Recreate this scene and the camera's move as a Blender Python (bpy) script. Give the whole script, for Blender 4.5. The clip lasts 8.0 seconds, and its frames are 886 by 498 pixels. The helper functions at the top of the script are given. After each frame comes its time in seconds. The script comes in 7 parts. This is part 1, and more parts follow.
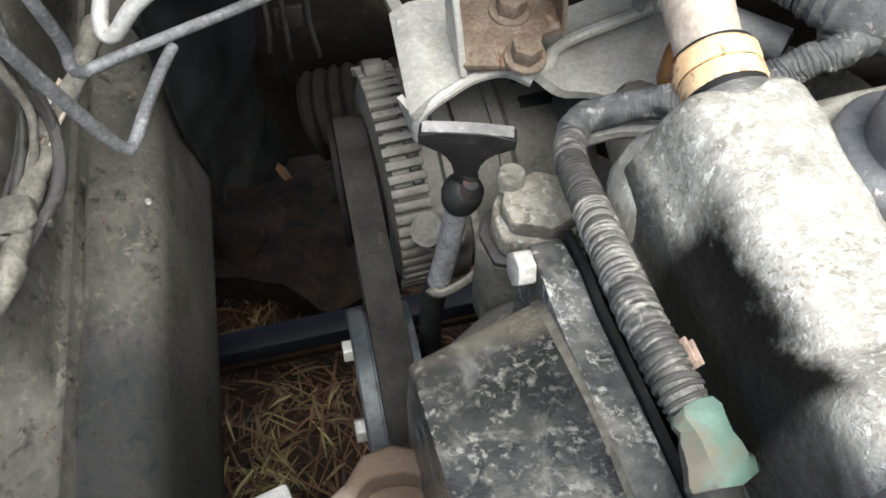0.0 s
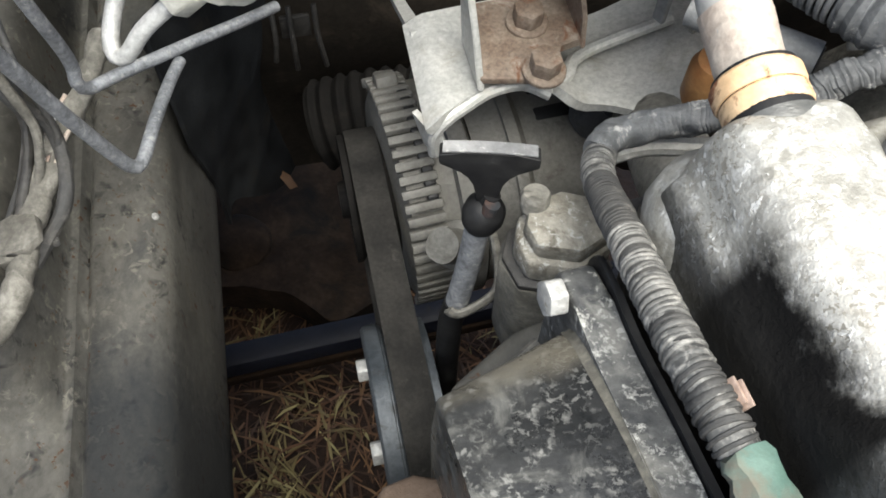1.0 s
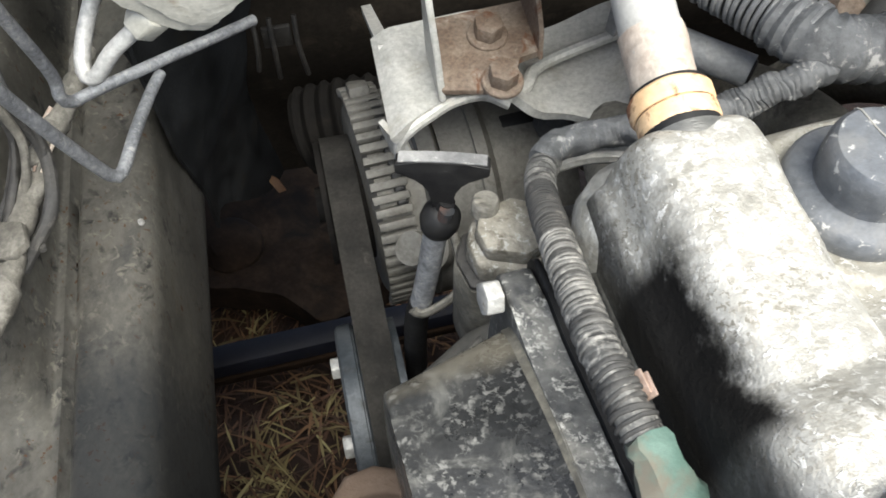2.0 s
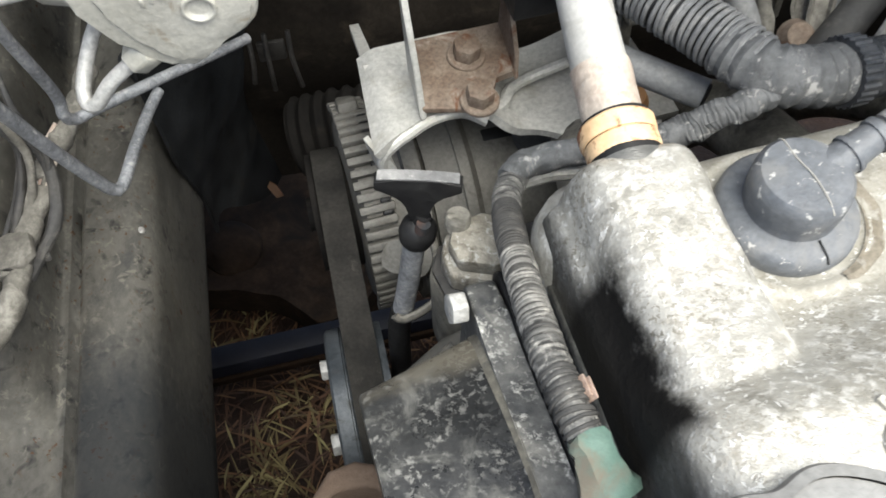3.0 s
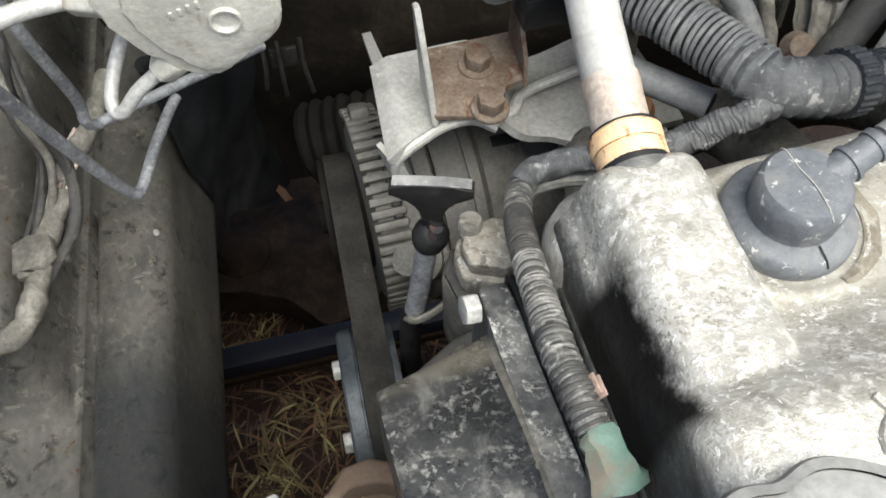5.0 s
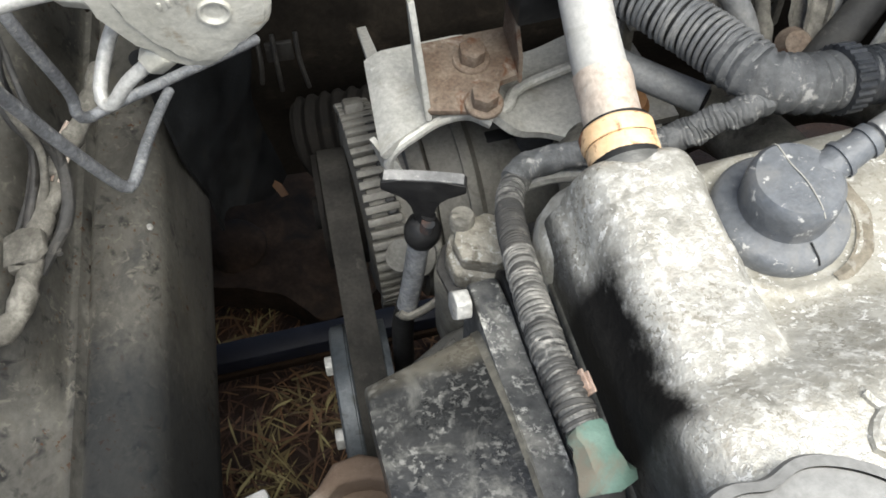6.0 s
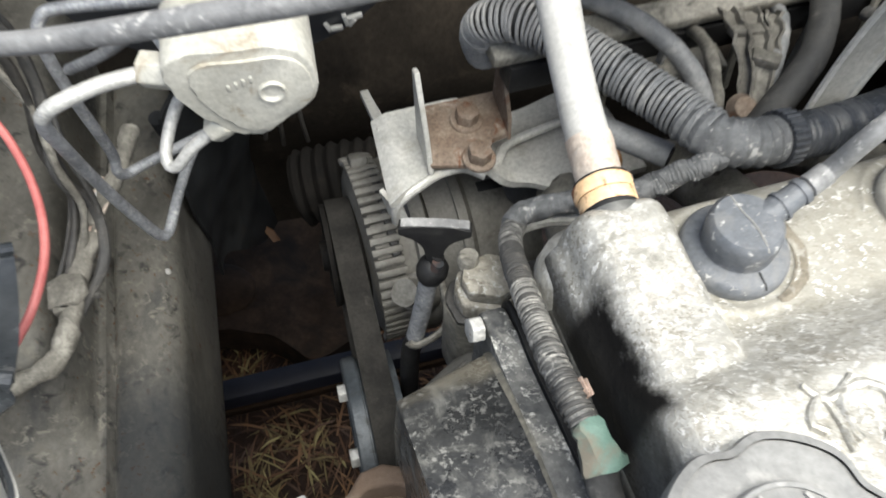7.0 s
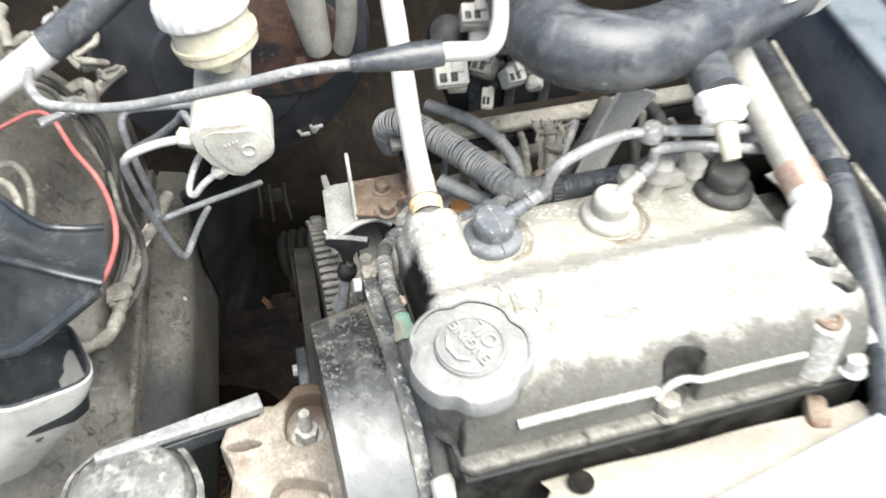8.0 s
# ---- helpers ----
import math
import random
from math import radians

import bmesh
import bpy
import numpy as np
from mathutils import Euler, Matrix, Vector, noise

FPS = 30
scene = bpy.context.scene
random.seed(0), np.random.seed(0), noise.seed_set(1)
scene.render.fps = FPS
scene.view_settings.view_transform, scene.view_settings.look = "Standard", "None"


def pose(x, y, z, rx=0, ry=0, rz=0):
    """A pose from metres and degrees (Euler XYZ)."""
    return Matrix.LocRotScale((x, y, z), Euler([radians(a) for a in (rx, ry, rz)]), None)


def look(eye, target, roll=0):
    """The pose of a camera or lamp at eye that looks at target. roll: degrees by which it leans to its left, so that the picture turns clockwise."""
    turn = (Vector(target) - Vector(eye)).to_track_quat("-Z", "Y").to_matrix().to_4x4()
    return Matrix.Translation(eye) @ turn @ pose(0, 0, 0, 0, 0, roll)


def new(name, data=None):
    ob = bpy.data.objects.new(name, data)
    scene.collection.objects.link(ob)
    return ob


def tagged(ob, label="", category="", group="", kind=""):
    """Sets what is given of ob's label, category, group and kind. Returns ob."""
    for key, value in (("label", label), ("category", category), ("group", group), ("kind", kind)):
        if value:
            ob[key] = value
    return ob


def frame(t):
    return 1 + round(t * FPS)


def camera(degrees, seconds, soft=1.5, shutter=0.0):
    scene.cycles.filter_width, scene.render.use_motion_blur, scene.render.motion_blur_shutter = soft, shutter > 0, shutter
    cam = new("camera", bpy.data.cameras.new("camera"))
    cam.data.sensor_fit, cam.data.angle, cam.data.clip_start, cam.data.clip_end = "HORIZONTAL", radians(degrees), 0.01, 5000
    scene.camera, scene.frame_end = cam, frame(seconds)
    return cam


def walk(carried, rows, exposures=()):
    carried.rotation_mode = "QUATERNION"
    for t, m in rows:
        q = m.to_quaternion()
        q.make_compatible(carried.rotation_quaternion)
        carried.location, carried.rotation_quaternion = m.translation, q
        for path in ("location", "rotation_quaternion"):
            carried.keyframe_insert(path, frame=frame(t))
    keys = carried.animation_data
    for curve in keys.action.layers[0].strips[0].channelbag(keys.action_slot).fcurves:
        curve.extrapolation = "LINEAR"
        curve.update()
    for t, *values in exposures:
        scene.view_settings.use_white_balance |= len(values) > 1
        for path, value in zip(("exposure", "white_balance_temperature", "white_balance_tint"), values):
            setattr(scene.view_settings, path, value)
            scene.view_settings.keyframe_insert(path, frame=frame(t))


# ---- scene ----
# ---------------------------------------------------------------- camera and walk
cam = camera(53.50, 8.0, 1.7, 0.45)
PATH = [
    (0, (0.05703, 0.05381, 1.26337), (0.03663, 0.31389, 0.83682), 0.90),
    (0.5, (0.05427, 0.06224, 1.25647), (0.03388, 0.32072, 0.82896), -0.00),
    (1, (0.04803, 0.06566, 1.25873), (0.02788, 0.32559, 0.83208), 0.52),
    (1.5, (0.05662, 0.06083, 1.26988), (0.03617, 0.32088, 0.84332), 0.11),
    (3, (0.07830, 0.05061, 1.30065), (0.05385, 0.30902, 0.87330), -0.86),
    (3.5, (0.08191, 0.03141, 1.32944), (0.05701, 0.29402, 0.90468), -0.88),
    (4, (0.07763, 0.02602, 1.33830), (0.05121, 0.28795, 0.91322), -1.21),
    (4.5, (0.07371, 0.04286, 1.31594), (0.04779, 0.30387, 0.89027), -1.03),
    (6, (0.07780, 0.04497, 1.30813), (0.05241, 0.30374, 0.88106), -0.43),
    (6.5, (0.07140, 0.03867, 1.31713), (0.06097, 0.30201, 0.89223), 1.86),
    (7, (0.05914, 0.00883, 1.35877), (0.05301, 0.28938, 0.94494), 2.31),
    (7.5, (0.10603, -0.07531, 1.42439), (0.09147, 0.23999, 1.03662), 1.80),
    (8, (0.16016, -0.22900, 1.51841), (0.13628, 0.11644, 1.15771), 1.51),
]
EXPOSURES = [(0, 1.84), (1.5, 1.83), (3, 1.70), (4, 1.64), (6.5, 1.57), (7, 1.68), (7.5, 1.88), (8, 2.18)]
walk(cam, [(t, look(eye, target, roll)) for t, eye, target, roll in PATH], EXPOSURES)

# ---------------------------------------------------------------- sky and sun
world = bpy.data.worlds.new("overcast_sky")
scene.world = world
world.use_nodes = True
wn = world.node_tree
sky = wn.nodes.new("ShaderNodeTexSky")
sky.sky_type = "NISHITA"
sky.sun_disc = False
sky.sun_elevation = radians(67)
sky.sun_rotation = radians(135)
sky.air_density, sky.dust_density, sky.ozone_density = 1.0, 4.0, 1.0
wn.nodes["Background"].inputs[1].default_value = 0.066
wn.links.new(sky.outputs[0], wn.nodes["Background"].inputs[0])
sun = new("sun", bpy.data.lights.new("sun", "SUN"))
sun.data.energy, sun.data.angle, sun.data.color = 2.35, radians(60), (0.99, 1.0, 0.93)
sun.matrix_world = look((0.68, -0.42, 3.0), (0.1, 0.2, 1.0))

# ---------------------------------------------------------------- helpers
PLACE = {}


def thing(name, label, category, at=(0, 0, 0), group="", kind=""):
    ob = new(name)
    ob.empty_display_size = 0.02
    ob.location = at
    PLACE[ob.name] = Vector(at)
    return tagged(ob, label, category, group, kind)


def finish(me, bm, mat, smooth=35):
    bmesh.ops.recalc_face_normals(bm, faces=bm.faces)
    bm.to_mesh(me)
    bm.free()
    me.materials.append(mat)
    me.polygons.foreach_set("use_smooth", [True] * len(me.polygons))
    me.set_sharp_from_angle(angle=radians(smooth))
    return me


def part(name, bm, mat, parent, label="", smooth=35):
    """One mesh, given in world metres, under a thing or a part."""
    base = PLACE[parent.name]
    bm.transform(Matrix.Translation(-base))
    ob = new(name, finish(bpy.data.meshes.new(name), bm, mat, smooth))
    ob.parent = parent
    PLACE[ob.name] = base
    if label:
        ob["label"] = label
    return ob


def solo(name, bm, mat, label, category, kind="", group="", smooth=35):
    """A thing of one mesh, given in world metres."""
    ob = new(name, finish(bpy.data.meshes.new(name), bm, mat, smooth))
    PLACE[ob.name] = Vector((0, 0, 0))
    return tagged(ob, label, category, group, kind)


def frame_of(origin, axis, up=(0, 0, 1)):
    """A pose whose z runs along axis and whose y leans towards up."""
    z = Vector(axis).normalized()
    x = Vector(up).cross(z)
    if x.length < 1e-4:
        x = Vector((1, 0, 0)).cross(z)
    x.normalize()
    y = z.cross(x)
    m = Matrix((x, y, z)).transposed().to_4x4()
    m.translation = origin
    return m


def lathe(bm, profile, m, seg=32, wobble=None):
    """Turns (radius, height) pairs about the z axis of m; ends with radius 0 close."""
    rings = []
    for r, h in profile:
        if r < 1e-6:
            rings.append([bm.verts.new(m @ Vector((0, 0, h)))])
        else:
            ring = []
            for i in range(seg):
                a = 2 * math.pi * i / seg
                k = wobble(a, h) if wobble else 1.0
                ring.append(bm.verts.new(m @ Vector((r * k * math.cos(a), r * k * math.sin(a), h))))
            rings.append(ring)
    for a, b in zip(rings, rings[1:]):
        for i in range(seg):
            j = (i + 1) % seg
            if len(a) == 1 and len(b) == 1:
                continue
            if len(a) == 1:
                bm.faces.new((a[0], b[i], b[j]))
            elif len(b) == 1:
                bm.faces.new((a[i], a[j], b[0]))
            else:
                bm.faces.new((a[i], a[j], b[j], b[i]))
    return bm


def spline(points, step=0.004):
    """A smooth line through the points, evenly stepped."""
    p = [Vector(q) for q in points]
    p = [p[0] * 2 - p[1]] + p + [p[-1] * 2 - p[-2]]
    out = []
    for i in range(1, len(p) - 2):
        n = max(2, int((p[i + 1] - p[i]).length / step))
        for k in range(n):
            t = k / n
            out.append(0.5 * (2 * p[i] + (p[i + 1] - p[i - 1]) * t + (2 * p[i - 1] - 5 * p[i] + 4 * p[i + 1] - p[i + 2]) * t * t
                              + (3 * p[i] - p[i - 1] - 3 * p[i + 1] + p[i + 2]) * t ** 3))
    out.append(p[-2])
    return out


def tube(bm, points, radius, seg=14, step=0.004, ribs=None, raw=False, squash=1.0):
    """A round tube along a smooth line; radius is a number or f(share of length, metres)."""
    line = [Vector(q) for q in points] if raw else spline(points, step)
    lengths = [0.0]
    for a, b in zip(line, line[1:]):
        lengths.append(lengths[-1] + (b - a).length)
    total = lengths[-1]
    rings, side = [], None
    for i, q in enumerate(line):
        d = (line[min(i + 1, len(line) - 1)] - line[max(i - 1, 0)]).normalized()
        if side is None:
            side = Vector((0, 0, 1)).cross(d)
            if side.length < 0.05:
                side = Vector((1, 0, 0))
        side = (side - d * side.dot(d)).normalized()
        other = d.cross(side)
        r = radius(lengths[i] / total, lengths[i]) if callable(radius) else radius
        rings.append([bm.verts.new(q + (side * math.cos(2 * math.pi * k / seg) + other * math.sin(2 * math.pi * k / seg) * squash) * r) for k in range(seg)])
    for a, b in zip(rings, rings[1:]):
        for k in range(seg):
            j = (k + 1) % seg
            bm.faces.new((a[k], a[j], b[j], b[k]))
    bm.faces.new(rings[0][::-1])
    bm.faces.new(rings[-1])
    return bm


def prism(bm, outline, m, depth, bevel=0.0, seg=2):
    """A flat outline (x, y) in the plane of m, drawn out along its z by depth."""
    low = [bm.verts.new(m @ Vector((x, y, 0))) for x, y in outline]
    high = [bm.verts.new(m @ Vector((x, y, depth))) for x, y in outline]
    n = len(outline)
    faces = [bm.faces.new(low[::-1]), bm.faces.new(high)]
    for i in range(n):
        j = (i + 1) % n
        faces.append(bm.faces.new((low[i], low[j], high[j], high[i])))
    if bevel:
        edges = {e for f in faces for e in f.edges}
        bmesh.ops.bevel(bm, geom=list(edges), offset=bevel, segments=seg, profile=0.5, affect="EDGES", clamp_overlap=True)
    return bm


def block(bm, m, size, bevel=0.002, seg=2):
    """A box of that size centred in the plane of m and standing on it."""
    x, y = size[0] / 2, size[1] / 2
    return prism(bm, [(-x, -y), (x, -y), (x, y), (-x, y)], m, size[2], bevel, seg)


def sheet(bm, grid):
    """Joins rows of points into a surface."""
    rows = [[bm.verts.new(Vector(q)) for q in row] for row in grid]
    for a, b in zip(rows, rows[1:]):
        for i in range(len(a) - 1):
            bm.faces.new((a[i], a[i + 1], b[i + 1], b[i]))
    return bm


def thicken(bm, d):
    bmesh.ops.recalc_face_normals(bm, faces=bm.faces)
    bmesh.ops.solidify(bm, geom=list(bm.faces), thickness=d)
    return bm


def roughen(bm, amount, size, cut=0):
    """Uneven casting or dents."""
    for v in bm.verts:
        n = noise.noise_vector(v.co / size)
        v.co += n * amount
    return bm


def fine(points, n=4):
    """A rounded outline through the points, kept open."""
    return [(q.x, q.y) for q in spline([(x, y, 0) for x, y in points], 0.006)]


def hexbolt(parent, m, across=0.012, height=0.006, mat=None, washer=None, name="bolt", label=""):
    bm = bmesh.new()
    r = across / 2 / math.cos(math.pi / 6)
    prism(bm, [(r * math.cos(math.pi / 3 * i), r * math.sin(math.pi / 3 * i)) for i in range(6)], m, height, 0.0008, 2)
    b = part(name, bm, mat, parent, label)
    if washer:
        bm = bmesh.new()
        lathe(bm, [(0, -0.0015), (washer, -0.0015), (washer, 0.0), (washer * 0.94, 0.0006), (0, 0.0006)], m, 24)
        part("washer", bm, mat, b)
    return b


EYAW = radians(21)
E1, E2 = Vector((math.cos(EYAW), math.sin(EYAW), 0)), Vector((-math.sin(EYAW), math.cos(EYAW), 0))


def E(u, v, z):
    """Engine to world: u along the crankshaft, v towards the bulkhead."""
    return Vector((0.162, 0.200, z)) + E1 * u + E2 * v


EM = Matrix.Translation((0.162, 0.200, 0)) @ Matrix.Rotation(EYAW, 4, "Z")
CYAW = radians(15.2)
C1, C2 = Vector((math.cos(CYAW), math.sin(CYAW), 0)), Vector((-math.sin(CYAW), math.cos(CYAW), 0))


def C(a, b, z):
    """Car to world: a to the right of the chassis rail's inner edge, b towards the bulkhead."""
    return Vector((-0.154, 0.388, z)) + C1 * a + C2 * b


# ---------------------------------------------------------------- materials
def ramp(nt, fac, stops):
    r = nt.nodes.new("ShaderNodeValToRGB")
    while len(r.color_ramp.elements) < len(stops):
        r.color_ramp.elements.new(0.5)
    for e, (p, c) in zip(r.color_ramp.elements, stops):
        e.position, e.color = p, (*c, 1) if len(c) == 3 else c
    nt.links.new(fac, r.inputs[0])
    return r.outputs[0]


def noise_tex(nt, co, scale, detail=5, rough=0.6, distort=0.0):
    n = nt.nodes.new("ShaderNodeTexNoise")
    n.inputs["Scale"].default_value, n.inputs["Detail"].default_value = scale, detail
    n.inputs["Roughness"].default_value, n.inputs["Distortion"].default_value = rough, distort
    nt.links.new(co, n.inputs["Vector"])
    return n.outputs["Fac"]


def mixc(nt, fac, a, b, mode="MIX"):
    m = nt.nodes.new("ShaderNodeMix")
    m.data_type, m.blend_type = "RGBA", mode
    for sock, v in ((m.inputs[0], fac), (m.inputs[6], a), (m.inputs[7], b)):
        if hasattr(v, "is_linked"):
            nt.links.new(v, sock)
        elif isinstance(v, tuple):
            sock.default_value = (*v, 1)
        else:
            sock.default_value = v
    return m.outputs[2]


def surf(name, a, b, scale=45, rough=0.6, metal=0.0, bump=0.25, grain=420, dust=None, dust_at=(0.52, 0.62), dust_scale=120, second=None,
         second_at=(0.55, 0.65), second_scale=30, grit=0.25, relief=0.0012, coat=0.0, rough_var=0.15, stretch=(1, 1, 1), spec=0.5):
    """A worn surface: two tones in broad stains, fine grain, and up to two layers of dirt with a shape of their own."""
    mat = bpy.data.materials.new(name)
    mat.use_nodes = True
    nt = mat.node_tree
    p = nt.nodes["Principled BSDF"]
    tc = nt.nodes.new("ShaderNodeTexCoord")
    mp = nt.nodes.new("ShaderNodeMapping")
    mp.inputs["Scale"].default_value = stretch
    nt.links.new(tc.outputs["Object"], mp.inputs[0])
    co = mp.outputs[0]
    broad = noise_tex(nt, co, scale, 6, 0.62)
    col = ramp(nt, broad, [(0.36, a), (0.64, b)])
    fine = noise_tex(nt, co, grain, 4, 0.7)
    g = ramp(nt, fine, [(0.3, (1 - grit,) * 3), (0.7, (1 + grit * 0.6,) * 3)])
    col = mixc(nt, 1.0, col, g, "MULTIPLY")
    rv = ramp(nt, broad, [(0.3, (max(0.02, rough - rough_var),) * 3), (0.7, (min(1, rough + rough_var),) * 3)])
    metal_in = metal
    if second:
        s = ramp(nt, noise_tex(nt, co, second_scale, 7, 0.65, 0.6), [(second_at[0], (0, 0, 0)), (second_at[1], (1, 1, 1))])
        col = mixc(nt, s, col, second)
        rv = mixc(nt, s, rv, (0.85, 0.85, 0.85))
    if dust:
        d = ramp(nt, noise_tex(nt, co, dust_scale, 6, 0.7, 0.3), [(dust_at[0], (0, 0, 0)), (dust_at[1], (1, 1, 1))])
        col = mixc(nt, d, col, dust)
        rv = mixc(nt, d, rv, (0.9, 0.9, 0.9))
    nt.links.new(col, p.inputs["Base Color"])
    nt.links.new(rv, p.inputs["Roughness"])
    p.inputs["Metallic"].default_value = metal_in
    p.inputs["Specular IOR Level"].default_value = spec
    if coat:
        p.inputs["Coat Weight"].default_value, p.inputs["Coat Roughness"].default_value = coat, 0.15
    if bump:
        bp = nt.nodes.new("ShaderNodeBump")
        bp.inputs["Strength"].default_value, bp.inputs["Distance"].default_value = bump, relief
        h = nt.nodes.new("ShaderNodeMath")
        h.operation = "ADD"
        nt.links.new(fine, h.inputs[0])
        nt.links.new(broad, h.inputs[1])
        nt.links.new(h.outputs[0], bp.inputs["Height"])
        nt.links.new(bp.outputs[0], p.inputs["Normal"])
    return mat


CAST = surf("dusty_cast_aluminium", (0.3182, 0.3096, 0.2752), (0.473, 0.4644, 0.43), 38, 0.42, 0.25, 0.55, 330, dust=(0.5848, 0.5805, 0.5547), dust_at=(0.50, 0.66), dust_scale=210,
            second=(0.2236, 0.2064, 0.172), second_at=(0.54, 0.76), second_scale=60, grit=0.3, relief=0.0012)
def stain_and_shade(mat, axis, offset, edge, reach, wander, colour, limit=None, most=1.0, matt=True):
    """Tints for dirt, dust and painted-in shade or sheen: a soft, wandering edge along one axis of the engine."""
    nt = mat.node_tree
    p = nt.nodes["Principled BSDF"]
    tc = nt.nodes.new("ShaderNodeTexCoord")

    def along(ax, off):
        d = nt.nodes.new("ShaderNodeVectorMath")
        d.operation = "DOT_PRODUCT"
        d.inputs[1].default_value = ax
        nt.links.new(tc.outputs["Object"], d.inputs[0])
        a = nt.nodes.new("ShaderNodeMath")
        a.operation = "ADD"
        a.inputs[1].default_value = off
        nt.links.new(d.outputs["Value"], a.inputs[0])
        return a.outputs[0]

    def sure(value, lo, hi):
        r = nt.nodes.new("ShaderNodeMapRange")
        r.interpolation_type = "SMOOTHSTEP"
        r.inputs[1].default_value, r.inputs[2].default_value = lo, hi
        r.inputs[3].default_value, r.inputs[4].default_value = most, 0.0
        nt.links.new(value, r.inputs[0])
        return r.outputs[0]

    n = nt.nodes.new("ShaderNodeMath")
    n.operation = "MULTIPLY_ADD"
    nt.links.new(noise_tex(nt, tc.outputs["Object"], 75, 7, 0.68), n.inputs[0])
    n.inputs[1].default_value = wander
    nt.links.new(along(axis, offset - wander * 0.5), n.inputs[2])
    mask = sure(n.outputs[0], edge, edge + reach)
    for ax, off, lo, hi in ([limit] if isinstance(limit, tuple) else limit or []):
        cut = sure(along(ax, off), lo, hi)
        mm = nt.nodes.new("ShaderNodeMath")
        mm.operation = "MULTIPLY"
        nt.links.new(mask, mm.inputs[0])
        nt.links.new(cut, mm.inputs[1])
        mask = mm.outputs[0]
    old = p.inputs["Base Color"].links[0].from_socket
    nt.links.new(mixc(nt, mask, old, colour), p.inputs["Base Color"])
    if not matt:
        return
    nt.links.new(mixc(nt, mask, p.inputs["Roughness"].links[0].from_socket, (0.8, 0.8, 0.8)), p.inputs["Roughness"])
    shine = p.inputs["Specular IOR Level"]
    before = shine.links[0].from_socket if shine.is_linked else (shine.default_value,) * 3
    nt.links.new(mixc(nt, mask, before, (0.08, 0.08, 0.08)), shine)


def chips(mat, colour, scale, at, patch_scale, patch_at, rough=0.7, relief=0.0, soft=0.03):
    """Sharp-edged flakes of another tone, gathered in patches."""
    nt = mat.node_tree
    p = nt.nodes["Principled BSDF"]
    tc = nt.nodes.new("ShaderNodeTexCoord")
    flake = ramp(nt, noise_tex(nt, tc.outputs["Object"], scale, 3, 0.6, 0.5), [(at, (0, 0, 0)), (at + soft, (1, 1, 1))])
    patch = ramp(nt, noise_tex(nt, tc.outputs["Object"], patch_scale, 3, 0.55), [(patch_at[0], (0, 0, 0)), (patch_at[1], (1, 1, 1))])
    mask = mixc(nt, 1.0, flake, patch, "MULTIPLY")
    for sock, value in (("Base Color", colour), ("Roughness", (rough,) * 3)):
        nt.links.new(mixc(nt, mask, p.inputs[sock].links[0].from_socket, value), p.inputs[sock])
    if relief:
        bp = nt.nodes.new("ShaderNodeBump")
        bp.inputs["Strength"].default_value, bp.inputs["Distance"].default_value = 0.6, relief
        nt.links.new(mask, bp.inputs["Height"])
        nt.links.new(p.inputs["Normal"].links[0].from_socket, bp.inputs["Normal"])
        nt.links.new(bp.outputs[0], p.inputs["Normal"])


COVER = surf("stained_shaded_casting", (0.31, 0.30, 0.265), (0.46, 0.45, 0.415), 34, 0.38, 0.25, 0.5, 170, dust=(0.57, 0.565, 0.54), dust_at=(0.51, 0.68), dust_scale=200,
             second=(0.21, 0.19, 0.155), second_at=(0.55, 0.78), second_scale=70, grit=0.22, relief=0.0016)
stain_and_shade(COVER, tuple(-E2), 0.05, 0.026, 0.016, 0.020, (0.25, 0.24, 0.205), (tuple(-E1), -0.08, 0.010, 0.016), 0.8)
chips(COVER, (0.24, 0.225, 0.19), 620, 0.56, 55, (0.42, 0.60), 0.6)
chips(COVER, (0.22, 0.213, 0.188), 130, 0.57, 40, (0.46, 0.60), 0.6, 0.0, 0.12)
chips(COVER, (0.66, 0.655, 0.63), 430, 0.585, 70, (0.42, 0.58), 0.5, 0.0004)
# Front nose darkened: grime plus shade painted into the colour.
stain_and_shade(COVER, tuple(E2), -0.05, -0.135, 0.020, 0.040, (0.075, 0.073, 0.063), None, 0.82)
# Belt-end face blackened: oil, with the shadow beside the conduit painted in.
stain_and_shade(COVER, tuple(E1), 0.08, -0.0560, 0.0055, 0.013, (0.013, 0.0125, 0.012), [(tuple(E2), -0.05, -0.007, 0.004), (tuple(-E2), 0.05, 0.053, 0.062)])
stain_and_shade(COVER, tuple(E1), 0.08, -0.0608, 0.0030, 0.004, (0.026, 0.025, 0.023), (tuple(-E2), 0.05, 0.150, 0.160), 0.9)
CAST_STREAKED = surf("oil_streaked_aluminium", (0.1275, 0.1275, 0.12), (0.255, 0.2513, 0.2325), 30, 0.4, 0.3, 0.4, 300, dust=(0.3375, 0.33, 0.3075), dust_at=(0.52, 0.7), dust_scale=90,
                     second=(0.0525, 0.051, 0.045), second_at=(0.55, 0.72), second_scale=38, grit=0.25, stretch=(0.375, 0.75, 1.5))
CAST_DIRTY = surf("grimy_cast_aluminium", (0.16, 0.152, 0.13), (0.28, 0.268, 0.235), 42, 0.65, 0.2, 0.45, 380, dust=(0.33, 0.315, 0.27), dust_at=(0.56, 0.7), dust_scale=60, second=(0.085, 0.08, 0.07), second_at=(0.54, 0.66), second_scale=55, grit=0.35)
